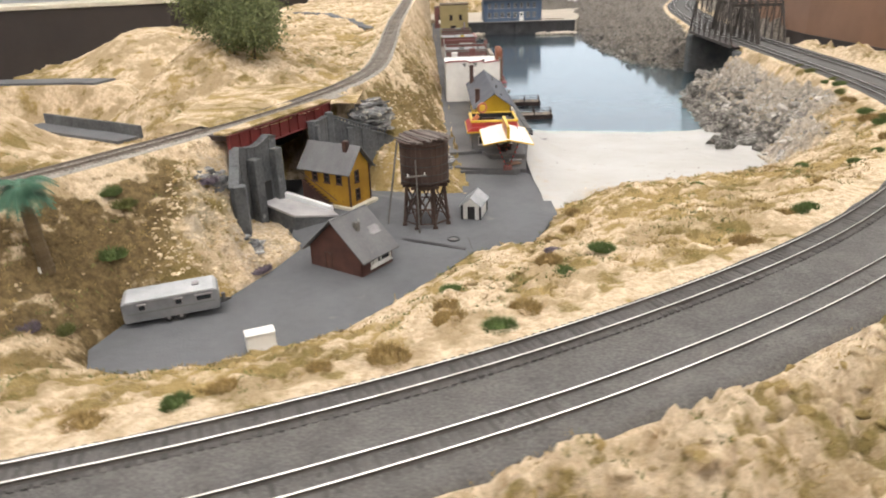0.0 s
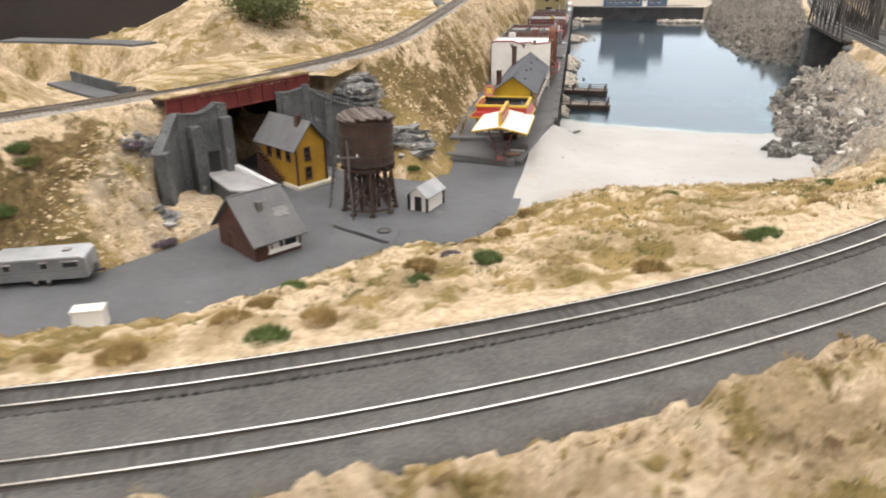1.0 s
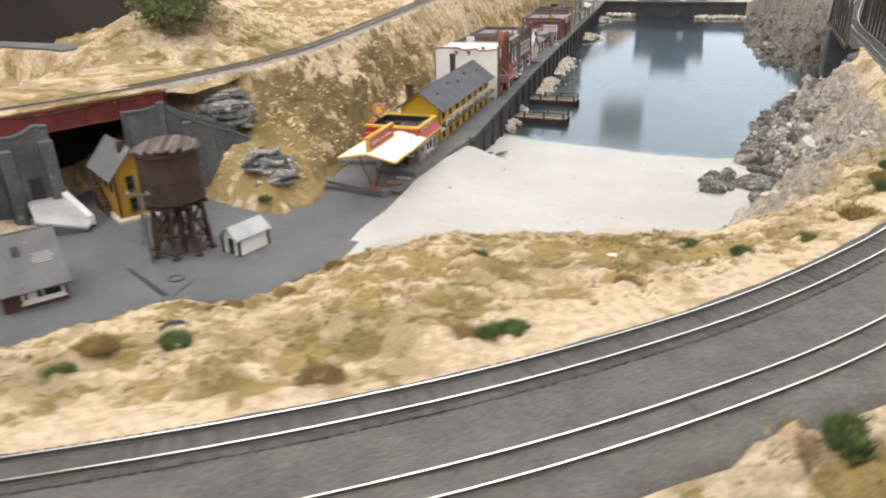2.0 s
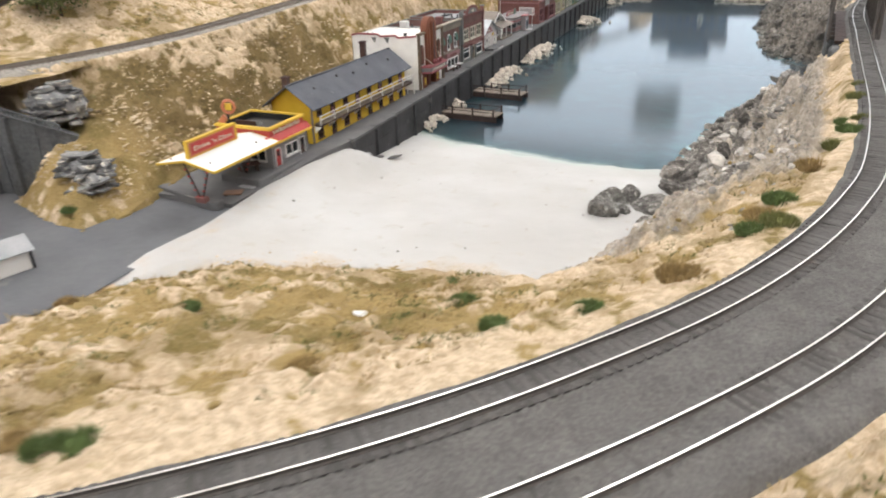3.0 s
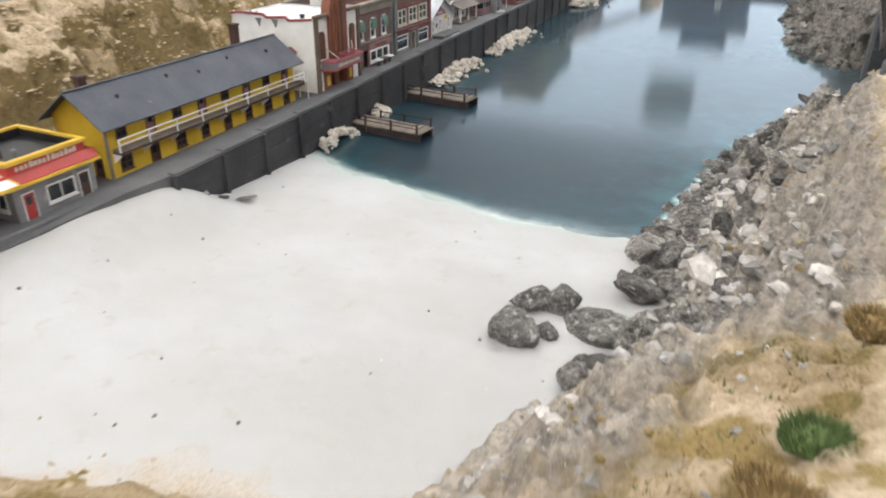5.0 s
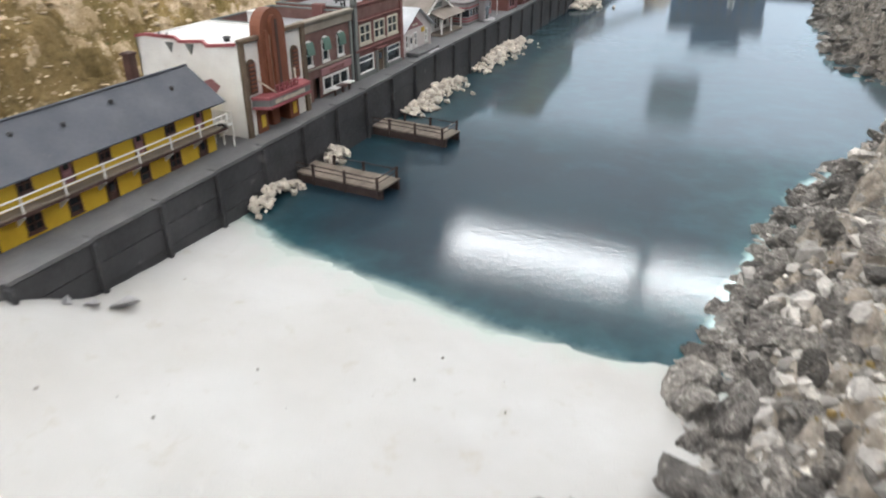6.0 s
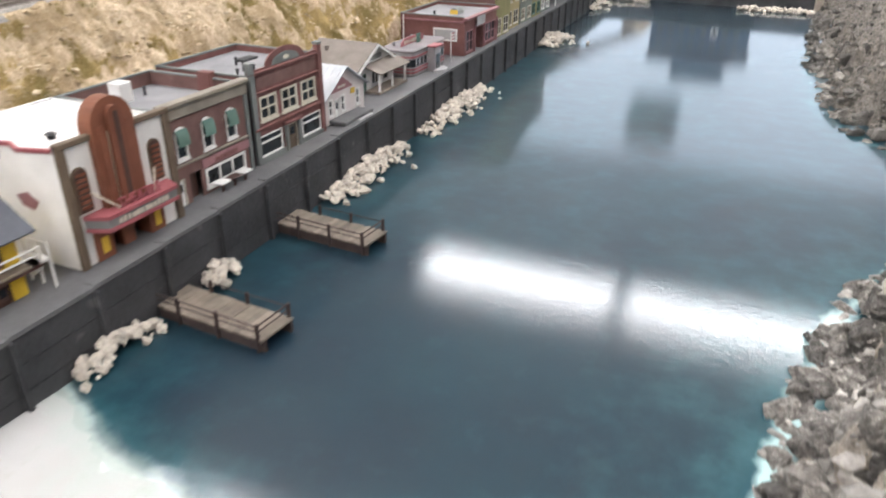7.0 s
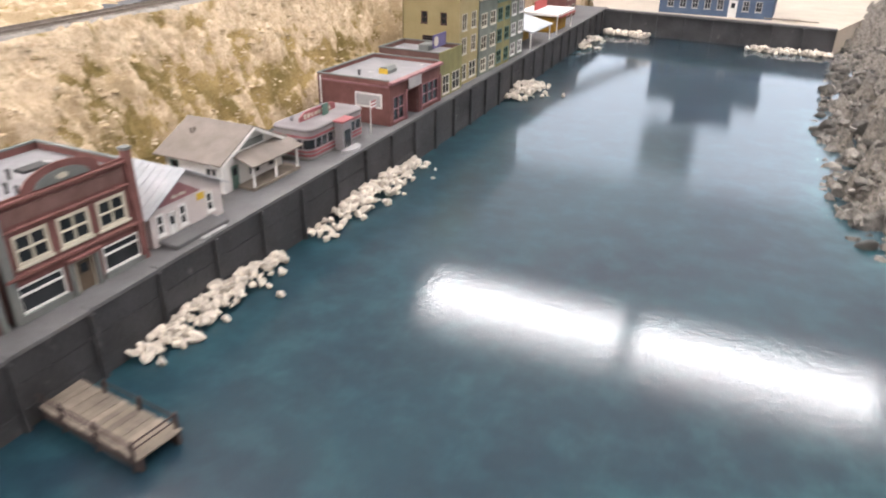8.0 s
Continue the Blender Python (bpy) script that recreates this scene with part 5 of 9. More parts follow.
    for a, b in zip(line, line[1:]):
        add_prism(bm, [(a[0], a[1] - 0.001), (a[0], a[1] + 0.0012), (b[0], b[1] + 0.0012), (b[0], b[1] - 0.001)], "z", -0.002, 0.0009, S)
    part("coping", bm, M_PINK, root, "faded red wavy coping")
    for u in (0.35, 0.55):
        part("corbel", prism([(W * u - 0.004, H - 0.001), (W * u + 0.004, H - 0.001), (W * u + 0.001, H - 0.009)], "z", 0.0, 0.001, S), M_GREYPANEL, root)
    part("wall_stain", prism([(W * 0.63, 0.044), (W * 0.72, 0.047), (W * 0.80, 0.042), (W * 0.75, 0.036), (W * 0.66, 0.038)], "z", 0.0, 0.0003, S), M_MAUVE, root)
    facade("end_wall", root, NORTH(-0.0014, L), W, H, [], M_WHITE)
    facade("rear_wall", root, BACK(L, -D), L, H, [], M_WHITE)
    part("roof", box(-D + 0.0014, -0.0016, 0.0014, L - 0.0014, H - 0.0035, H - 0.0018), M_WHITE, root, "white painted flat roof")
    vent(root, -0.03, 0.024, H - 0.002, 0.003, 0.0024)
    for u in (0.25, 0.33):
        part("wall_bracket", box(-D + W * u, -D + W * u + 0.001, -0.0005, 0.001, H + 0.002, H + 0.006), M_GREYPANEL, root)


theatre()


def flat_shell(root, L, D, H, wall, roof, drop=0.010, north=True, front_top=0.0):
    """Side and rear walls with a sunken flat roof; the front comes on its own."""
    W = D - 0.0014
    facade("side_wall", root, SOUTH(-D), W, H, [], wall)
    facade("end_wall", root, NORTH(-0.0014, L), W, H, [], wall)
    facade("rear_wall", root, BACK(L, -D), L, H, [], wall)
    part("roof", box(-D + 0.0014, -0.0016, 0.0014, L - 0.0014, H - drop, H - drop + 0.0012), roof, root)
    bm = bmesh.new()
    for a in ((-D - 0.0006, -D + 0.002, -0.0006, L + 0.0006), (-D + 0.002, -0.0012, -0.0006, 0.002), (-D + 0.002, -0.0012, L - 0.002, L + 0.0006)):
        add_box(bm, *a, H, H + 0.0013)
    return part("coping", bm, M_GREYPANEL, root)


def awning(parent, F, u0, u1, v0, v1, material):
    """Scalloped rounded awning over the upper half of a window."""
    bm = bmesh.new()
    n = 6
    rows = []
    for k in range(n + 1):
        a = math.pi / 2 * k / n
        rows.append((v1 - (v1 - v0) * (1 - math.cos(a)), 0.0008 + 0.003 * math.sin(a)))
    outer = [[bm.verts.new(F @ Vector((u, v, w))) for v, w in rows] for u in np.linspace(u0, u1, 6)]
    inner = [[bm.verts.new(F @ Vector((u, v - 0.0003, w - 0.0006))) for v, w in rows] for u in np.linspace(u0, u1, 6)]
    for g, flip in ((outer, False), (inner, True)):
        for a, b in zip(g, g[1:]):
            for k in range(n):
                q = [a[k], b[k], b[k + 1], a[k + 1]]
                bm.faces.new(q[::-1] if flip else q)
    for k in range(n):
        bm.faces.new((outer[0][k], outer[0][k + 1], inner[0][k + 1], inner[0][k]))
        bm.faces.new((outer[-1][k + 1], outer[-1][k], inner[-1][k], inner[-1][k + 1]))
    for a, b, c, d in zip(outer, outer[1:], inner, inner[1:]):
        bm.faces.new((a[n], b[n], d[n], c[n]))
    bmesh.ops.recalc_face_normals(bm, faces=bm.faces[:])
    return part("awning", bm, material, parent, "dark green window awning")


def brown_shop():
    y0, L, xf, D, H = 1.4605, 0.090, 0.1105, 0.092, 0.072
    root = empty("brown_brick_shop", pose(xf, y0, 0.0465), "two-storey brown brick shop with green awnings", "shop")
    F = FRONT()
    wins = [(c - 0.005, c + 0.005, 0.034, 0.0525) for c in (0.016, 0.043, 0.069)]
    shop = (0.036, 0.080, 0.006, 0.0185)
    facade("front_wall", root, F, L, H, wins + [shop, (0.005, 0.0125, 0.0, 0.019), (0.019, 0.031, 0.0, 0.021)], M_BROWNBRICK)
    for w in wins:
        window(root, F, *w, M_WHITE, 1, 2, 0.0012)
        part("arch_trim", prism(arch_points(w[0] - 0.0014, w[1] + 0.0014, 0.0505, 0.0565), "z", 0.0, 0.0009, F), M_WHITE, root)
        awning(root, F, w[0] - 0.0006, w[1] + 0.0006, 0.0435, 0.0548, M_GREEN)
    win = window(root, F, *shop, M_WHITE, 3, 1, 0.0016, label="white framed shop window")
    door(root, F, 0.005, 0.0125, 0.019, M_WHITE, M_CREAM)
    part("recessed_door", box(0.019, 0.031, 0.0, 0.021, -0.006, -0.005, m=F), M_DARKBROWN, root)
    sign = part("sign_board", bevel(box(0.0, 0.0016, 0.032, 0.086, 0.0210, 0.0275), 0.0004), M_MAUVE, root, "mauve shop sign board")
    bars(sign, FRONT(0, 0.0016, 0), 0.046, 0.072, 0.0225, 0.0034, 9, M_REDBRICK, seed=6)
    part("string_course", bevel(box(-0.0006, 0.0016, 0.0, L, 0.0290, 0.0308), 0.0003), M_TAUPE, root)
    part("cornice", bevel(prism([(0.0, H - 0.010), (0.0018, H - 0.009), (0.0018, H - 0.003), (0.0042, H), (0.0042, H + 0.0022), (-0.003, H + 0.0022), (-0.003, H - 0.010)], "y", -0.0004, L + 0.0004), 0.0003), M_TAUPE, root, "taupe cornice")
    for u in (0.0, L - 0.004):
        part("pilaster", bevel(box(0.0, 0.0016, u, u + 0.004, 0.0, H - 0.01), 0.0003), M_GREYPANEL, root)
    flat_shell(root, L, D, H - 0.002, M_BROWNBRICK, M_FLATROOF, 0.011)
    part("roof_unit", bevel(box(-0.079, -0.067, 0.034, 0.046, H - 0.0128, H + 0.0025), 0.0008), M_WHITE, root, "white roof ventilator box")
    part("roof_sheet", box(-0.011, 0.011, -0.013, 0.013, -0.0004, 0.0004, m=pose(-0.023, 0.033, H - 0.0085, 0, -14, 8)), M_WHITE, root)
    bm = bevel(box(-0.040, -0.028, L - 0.006, L + 0.002, H - 0.0125, H + 0.004), 0.0006)
    part("chimney", bm, M_REDBRICK, root)
    vent(root, -0.07, 0.06, H - 0.012, 0.006, 0.001)
    # tables with white tops in front of the shop window
    for k, y in enumerate((1.503, 1.5165, 1.529)):
        t = empty("cafe_table", pose(0.1185, y, 0.0475), "small cafe table with a pale top on the pavement", "table", "cafe tables")
        part("top", bevel(box(-0.004, 0.004, -0.0055, 0.0055, 0.0068, 0.0078), 0.0004), M_DARKBROWN if k == 1 else M_WHITE, t)
        part("leg", rod((0, 0, 0), (0, 0, 0.007), 0.0011, 6), M_DARKBROWN, t)


brown_shop()


def arch_block():
    y0, L, xf, D, H = 1.5555, 0.1005, 0.1105, 0.090, 0.0735
    root = empty("red_brick_block", pose(xf, y0, 0.0485), "red brick block with a curved parapet and white windows", "shop")
    F = FRONT()
    wins = [(c - 0.0105, c + 0.0105, 0.0345, 0.0520) for c in (0.0215, 0.0505, 0.079)]
    shops = [(0.006, 0.036, 0.005, 0.0215), (0.066, 0.095, 0.005, 0.0215)]
    dr = (0.045, 0.0565, 0.0, 0.021)
    bump = [(0, H), (L, H), (L, H + 0.001)] + [(0.050 + 0.027 * math.cos(math.pi * k / 12), H + 0.001 + 0.0115 * math.sin(math.pi * k / 12)) for k in range(13)] + [(0, H + 0.001)]
    facade("front_wall", root, F, L, H, wins + shops + [dr], M_REDBRICK, top=bump)
    for w in wins:
        window(root, F, *w, M_CREAM, 2, 2, 0.0016, label="white window of four panes")
    for s in shops:
        w = window(root, F, *s, M_WHITE, 1, 1, 0.0009, sill=False)
        part("transom", box(s[0], s[1], s[3] - 0.006, s[3] - 0.005, -0.001, 0.0006, m=F), M_WHITE, w)
        part("stall_riser", box(s[0] - 0.002, s[1] + 0.002, 0.0, 0.0045, 0.0, 0.0022, m=F), M_GREYPANEL, root)
    door(root, F, *dr[:2], dr[3], M_UMBER, M_CREAM)
    for u in (0.0395, 0.0585):
        part("column", bevel(box(0.0, 0.003, u, u + 0.0028, 0.0, 0.0235), 0.0003), M_GREYPANEL, root)
    part("door_hood", bevel(box(0.0, 0.0045, 0.038, 0.063, 0.0235, 0.0260), 0.0004), M_REDBRICK, root)
    part("lower_cornice", bevel(box(-0.0004, 0.0026, 0.0, L, 0.0272, 0.0298), 0.0005), M_REDBRICK, root)
    part("upper_cornice", bevel(box(-0.0004, 0.0018, 0.0, L, 0.0555, 0.0572), 0.0004), M_REDBRICK, root)
    part("frieze", box(0.0, 0.0006, 0.008, L - 0.008, 0.0595, 0.0685, ), M_BROWNBRICK, root, "dark brick recessed frieze")
    part("parapet_band", bevel(box(-0.002, 0.0022, 0.0, L, H - 0.0025, H - 0.0005), 0.0004), M_REDBRICK, root)
    part("tympanum", prism([(0.050 + 0.019 * math.cos(math.pi * k / 10), H + 0.0006 + 0.0078 * math.sin(math.pi * k / 10)) for k in range(11)], "z", 0.0, 0.0007, F), M_GREYPANEL, root)
    part("emblem", prism([(0.050 + 0.004 * math.cos(math.pi * k / 5), H + 0.004 + 0.0018 * math.sin(math.pi * k / 5)) for k in range(10)], "z", 0.0007, 0.0012, F), M_CREAM, root)
    for u in (0.0, L - 0.0055):
        part("pier", bevel(box(-0.003, 0.0022, u, u + 0.0055, 0.0, H + 0.0055), 0.0004), M_GREYPANEL if u == 0.0 else M_REDBRICK, root)
        part("pier_cap", bevel(box(-0.0036, 0.0028, u - 0.0005, u + 0.006, H + 0.0055, H + 0.0078), 0.0004), M_GREYPANEL, root)
    flat_shell(root, L, D, H - 0.003, M_REDBRICK, M_FLATROOF, 0.006)
    for x, y in ((-0.022, 0.016), (-0.03, 0.034), (-0.02, 0.034), (-0.05, 0.05)):
        vent(root, x, y, H - 0.009, 0.007, 0.0011)
    part("roof_hatch", bevel(box(-0.060, -0.050, 0.060, 0.080, H - 0.009, H - 0.006), 0.0004), M_BLACK, root)


arch_block()


def cottage():
    y0, L, xf, D, H = 1.6655, 0.072, 0.107, 0.060, 0.0335
    root = empty("cottage", pose(xf, y0, 0.0495), "small pale boarded cottage with a mauve gable", "house")
    F = FRONT()
    wins = [(0.0055, 0.0115, 0.008, 0.0225), (0.0275, 0.0335, 0.008, 0.0225), (0.0555, 0.0615, 0.008, 0.0225)]
    dr = (0.0165, 0.0228, 0.0, 0.0205)
    facade("front_wall", root, F, L, H - 0.006, wins + [dr], M_PALEPINK, top=[(0, H - 0.006), (L, H - 0.006), (L * 0.5, H + 0.015)])
    for w in wins:
        window(root, F, *w, M_WHITE, 1, 2, 0.0011)
    door(root, F, *dr[:2], dr[3], M_WHITE, M_WHITE)
    part("gable_panel", prism([(0.006, H - 0.0055), (0.050, H - 0.0055), (0.030, H + 0.0075)], "z", 0.0, 0.0008, F), M_MAUVE, root, "mauve gable panel")
    bars(root, FRONT(0, 0.0008, 0), 0.022, 0.036, H - 0.003, 0.0026, 4, M_CREAM, seed=2)
    part("sign", box(0.0, 0.0008, 0.046, 0.053, 0.0205, 0.0255), M_SUNYELLOW, root, "small ochre notice")
    facade("side_wall", root, SOUTH(-D), D - 0.0014, H - 0.006, [], M_PALEPINK)
    facade("end_wall", root, NORTH(-0.0014, L), D - 0.0014, H - 0.006, [], M_PALEPINK)
    facade("rear_wall", root, BACK(L, -D), L, H - 0.006, [], M_PALEPINK, top=[(0, H - 0.006), (L, H - 0.006), (L * 0.5, H + 0.015)])
    gable_roof("roof", root, -D - 0.003, 0.004, -0.006, L + 0.006, H - 0.0095, H + 0.0145, 0.0011, M_METALROOF, "x", "pale grey sheet metal roof", 9)
    porch = empty("porch_deck", pose(xf + 0.0095, y0 + 0.030, 0.0495), "low dark grey deck with a step before the cottage", "deck")
    part("deck", bevel(box(-0.009, 0.0085, -0.026, 0.028, 0.0015, 0.0048), 0.0005), M_STREET, porch)
    part("step", bevel(box(0.0085, 0.0115, -0.004, 0.022, 0.0, 0.0024), 0.0004), M_CONCRETE, porch)
    for x in (-0.007, 0.006):
        for y in (-0.023, 0.0, 0.025):
            part("foot", box(x - 0.0012, x + 0.0012, y - 0.0012, y + 0.0012, 0.0, 0.0016), M_BLACK, porch)


cottage()


def bungalow():
    y0, L, xf, D, H = 1.768, 0.078, 0.082, 0.062, 0.030
    root = empty("bungalow", pose(xf, y0, 0.050), "white bungalow with a tan roof and a front porch", "house")
    F = FRONT()
    facade("front_wall", root, F, L, H, [(0.010, 0.020, 0.0, 0.021), (0.032, 0.048, 0.006, 0.020), (0.058, 0.070, 0.006, 0.020)], M_WHITE, top=[(0, H), (L, H), (L / 2, H + 0.019)])
    door(root, F, 0.010, 0.020, 0.021, M_GREEN, M_WHITE)
    window(root, F, 0.032, 0.048, 0.006, 0.020, M_WHITE, 2, 1)
    window(root, F, 0.058, 0.070, 0.006, 0.020, M_WHITE, 1, 2)
    S = SOUTH(-D)
    facade("side_wall", root, S, D - 0.0014, H, [(0.006, 0.014, 0.008, 0.022), (0.044, 0.056, 0.007, 0.021)], M_WHITE)
    window(root, S, 0.006, 0.014, 0.008, 0.022, M_GREEN, 1, 2)
    window(root, S, 0.044, 0.056, 0.007, 0.021, M_WHITE, 2, 2)
    facade("end_wall", root, NORTH(-0.0014, L), D - 0.0014, H, [], M_WHITE)
    facade("rear_wall", root, BACK(L, -D), L, H, [], M_WHITE, top=[(0, H), (L, H), (L / 2, H + 0.019)])
    gable_roof("roof", root, -D - 0.006, 0.005, -0.007, L + 0.007, H - 0.0035, H + 0.0185, 0.0012, M_TANROOF, "x", "tan shingle roof")
    part("gable_sign", box(0.0, 0.0009, 0.024, 0.054, H + 0.002, H + 0.0075), M_GREYPANEL, root)
    bm = bmesh.new()
    for s in (0, 1):
        a, b = (0.0 - 0.007, H - 0.0045), (L / 2, H + 0.0185)
        pts = [a, (a[0] + 0.001, a[1] - 0.0022), (b[0], b[1] - 0.0028), b]
        if s:
            pts = [(L - p[0], p[1]) for p in pts]
        add_prism(bm, pts, "x", 0.005, 0.0062)
    part("barge_board", bm, M_WHITE, root)
    # porch
    part("porch_floor", bevel(box(0.0, 0.0185, 0.016, L + 0.004, 0.0, 0.0028), 0.0004), M_TIMBER, root)
    part("porch_roof", prism([(0.0, H - 0.002), (0.021, H - 0.0085), (0.021, H - 0.0072), (0.0, H + 0.0002)], "y", 0.014, L + 0.006), M_TANROOF, root)
    for y in (0.0185, 0.048, L + 0.001):
        part("porch_post", bevel(box(0.0158, 0.0178, y - 0.001, y + 0.001, 0.0028, H - 0.0075), 0.0003), M_WHITE, root)
    part("chimney", bevel(box(-D + 0.012, -D + 0.016, 0.020, 0.024, H + 0.006, H + 0.016), 0.0003), M_TANROOF, root)


bungalow()


def rail_diner():
    y0, L, xf, D, H = 1.868, 0.096, 0.099, 0.044, 0.0275
    root = empty("railcar_diner", pose(xf, y0, 0.0500), "silver railcar diner with pink stripes and a faded roof sign", "diner")
    r, n = 0.008, 5

    def outline(g):
        pts = []
        for cx, cy, a in ((-r, r, -90), (-r, L - r, 0), (-D + r, L - r, 90), (-D + r, r, 180)):
            for k in range(n + 1):
                t = math.radians(a + 90 * k / n)
                pts.append((cx + (r + g) * math.cos(t), cy + (r + g) * math.sin(t)))
        return pts

    part("body", prism(outline(0), "z", 0.0, H), M_SILVER, root)
    for z, g, m in ((0.0, 0.0006, M_GREYPANEL), (0.0042, 0.0006, M_PINK), (0.0078, 0.0006, M_PINK), (0.0218, 0.0006, M_PINK)):
        part("stripe", prism(outline(g), "z", z, z + 0.0018), m, root)
    part("window_band", prism(outline(0.0004), "z", 0.0115, 0.0200), M_GLASS, root)
    for k in range(9):
        y = r + (L - 2 * r) * k / 8
        part("mullion", box(0.0, 0.0009, y - 0.0008, y + 0.0008, 0.0112, 0.0204), M_SILVER, root)
    for k in range(5):
        x = -D + r + (D - 2 * r) * k / 4
        part("mullion", box(x - 0.0007, x + 0.0007, -0.0009, 0.0, 0.0112, 0.0204), M_SILVER, root)
    roof = outline(0.0012)
    part("roof", bevel(prism(roof, "z", H, H + 0.003), 0.001), M_DULLROOF, root)
    ent = part("vestibule", bevel(box(0.0, 0.010, 0.040, 0.058, 0.0, 0.0285), 0.001), M_SILVER, root)
    part("glass_door", box(0.010, 0.0105, 0.044, 0.054, 0.002, 0.020), M_GLASS, ent)
    part("entrance_hood", bevel(box(0.0, 0.012, 0.038, 0.060, 0.0285, 0.0305), 0.0006), M_PINK, ent)
    steps = [(0.012 + 0.009 * math.cos(math.radians(a)), 0.049 + 0.014 * math.sin(math.radians(a))) for a in range(-90, 91, 15)]
    part("round_step", prism(steps + [(0.0105, 0.063), (0.0105, 0.035)], "z", 0.0, 0.0028), M_CONCRETE, root)
    sign = part("roof_sign", prism([(0.018, H + 0.003), (0.078, H + 0.003), (0.078, H + 0.009), (0.072, H + 0.011), (0.026, H + 0.011), (0.018, H + 0.007)], "x", -0.024, -0.0225), M_PINK, root, "faded pink roof sign with pale letters")
    bars(sign, FRONT(0, -0.0225, 0), 0.024, 0.072, H + 0.0045, 0.0045, 8, M_CREAM, seed=8)
    part("sign_frame", box(-0.018, -0.0172, 0.048, 0.058, H + 0.003, H + 0.014), M_GREEN, sign)
    for x, y in ((-0.034, 0.02), (-0.036, 0.074)):
        vent(root, x, y, H + 0.003, 0.003, 0.0016, M_FLATROOF)
    # flag on a short mast
    f = empty("flag", pose(0.104, 1.9695, 0.050), "small striped flag on a short pole", "flag")
    part("pole", rod((0, 0, 0), (0, 0, 0.036), 0.0006, 6), M_WHITE, f)
    for k in range(5):
        part("stripe", box(-0.0003, 0.0003, 0.0006, 0.011, 0.026 + 0.0017 * k, 0.026 + 0.0017 * (k + 1)), M_PINK if k % 2 == 0 else M_WHITE, f)


rail_diner()


def corner_shop():
    y0, L, xf, D, H = 2.0035, 0.123, 0.1085, 0.092, 0.0505
    root = empty("red_corner_shop", pose(xf, y0, 0.0500), "low red brick corner shop with an open front", "shop")
    F = FRONT()
    holes = [(0.006, 0.030, 0.004, 0.030), (0.036, 0.066, 0.0, 0.030), (0.074, 0.116, 0.006, 0.030)]
    facade("front_wall", root, F, L, H - 0.004, holes, M_REDBRICK)
    window(root, F, *holes[0], M_MAUVE, 2, 2)
    window(root, F, *holes[2], M_MAUVE, 3, 2)
    part("recess_back", box(-0.014, -0.013, 0.034, 0.068, 0.0, 0.030), M_DARKBROWN, root)
    for a in (0.036, 0.0655):
        part("recess_side", box(-0.014, -0.0015, a - 0.001, a, 0.0, 0.030), M_REDBRICK, root)
    part("recess_door", box(-0.013, -0.0122, 0.046, 0.056, 0.0, 0.022), M_GLASS, root)
    for y in (0.033, 0.0695, 0.1195):
        part("post", rod((0.002, y, 0.0), (0.002, y, 0.034), 0.0014, 8), M_MAUVE, root)
    part("cornice", bevel(box(-0.002, 0.004, -0.001, L + 0.001, H - 0.006, H - 0.0025), 0.0006), M_MAUVE, root)
    part("sign", bevel(box(0.0028, 0.0042, 0.036, 0.066, 0.0335, 0.0455), 0.0004), M_CONCRETE, root, "plain grey sign board")
    flat_shell(root, L, D, H - 0.002, M_REDBRICK, M_FLATROOF, 0.005)
    S = SOUTH(-D)
    ws = part("wall_sign", box(0.048, 0.082, 0.018, 0.034, 0.0, 0.0006, m=S), M_WHITE, root, "faded white wall sign")
    part("sign_field", box(0.050, 0.080, 0.020, 0.032, 0.0006, 0.0009, m=S), M_CONCRETE, ws)
    part("wall_cornice", bevel(box(-D, -0.001, -0.0016, 0.0, H - 0.009, H - 0.0065), 0.0004), M_MAUVE, root)
    unit = part("roof_unit", prism([(0.0, 0.0), (0.012, 0.0), (0.012, 0.004), (0.009, 0.0075), (0.003, 0.0075), (0.0, 0.004)], "y", 0.046, 0.066, Matrix.Translation((-0.040, 0, H - 0.006))), M_GREYPANEL, root)
    part("unit_end", box(-0.0395, -0.0285, 0.0452, 0.046, H - 0.006, H - 0.0002), M_SUNYELLOW, unit, "brass coloured end plate")
    vent(root, -0.055, 0.028, H - 0.007, 0.006, 0.0014)
    part("pipe", rod((-D + 0.006, -0.004, 0.0), (-D + 0.006, -0.004, 0.048), 0.001, 6), M_PALEPINK, root)


corner_shop()


def far_row(y0, L, D, H, xf, wall, trim, label, roof, bays, floors, name="row_house"):
    root = empty(name, pose(xf, y0, 0.0500), label, "house", "row of houses")
    F = FRONT()
    holes = []
    for j in range(floors):
        v = 0.006 + j * 0.030
        for k in range(bays):
            c = L * (k + 0.5) / bays
            holes.append((c - L / bays * 0.28, c + L / bays * 0.28, v, v + 0.017))
    facade("front_wall", root, F, L, H, holes, wall)
    for h in holes:
        window(root, F, *h, trim, 2, 2, 0.0011)
    flat_shell(root, L, D, H - 0.001, wall, roof, 0.006)
    part("cornice", bevel(box(-0.001, 0.0032, -0.0005, L + 0.0005, H - 0.004, H + 0.0004), 0.0005), trim, root)
    return root


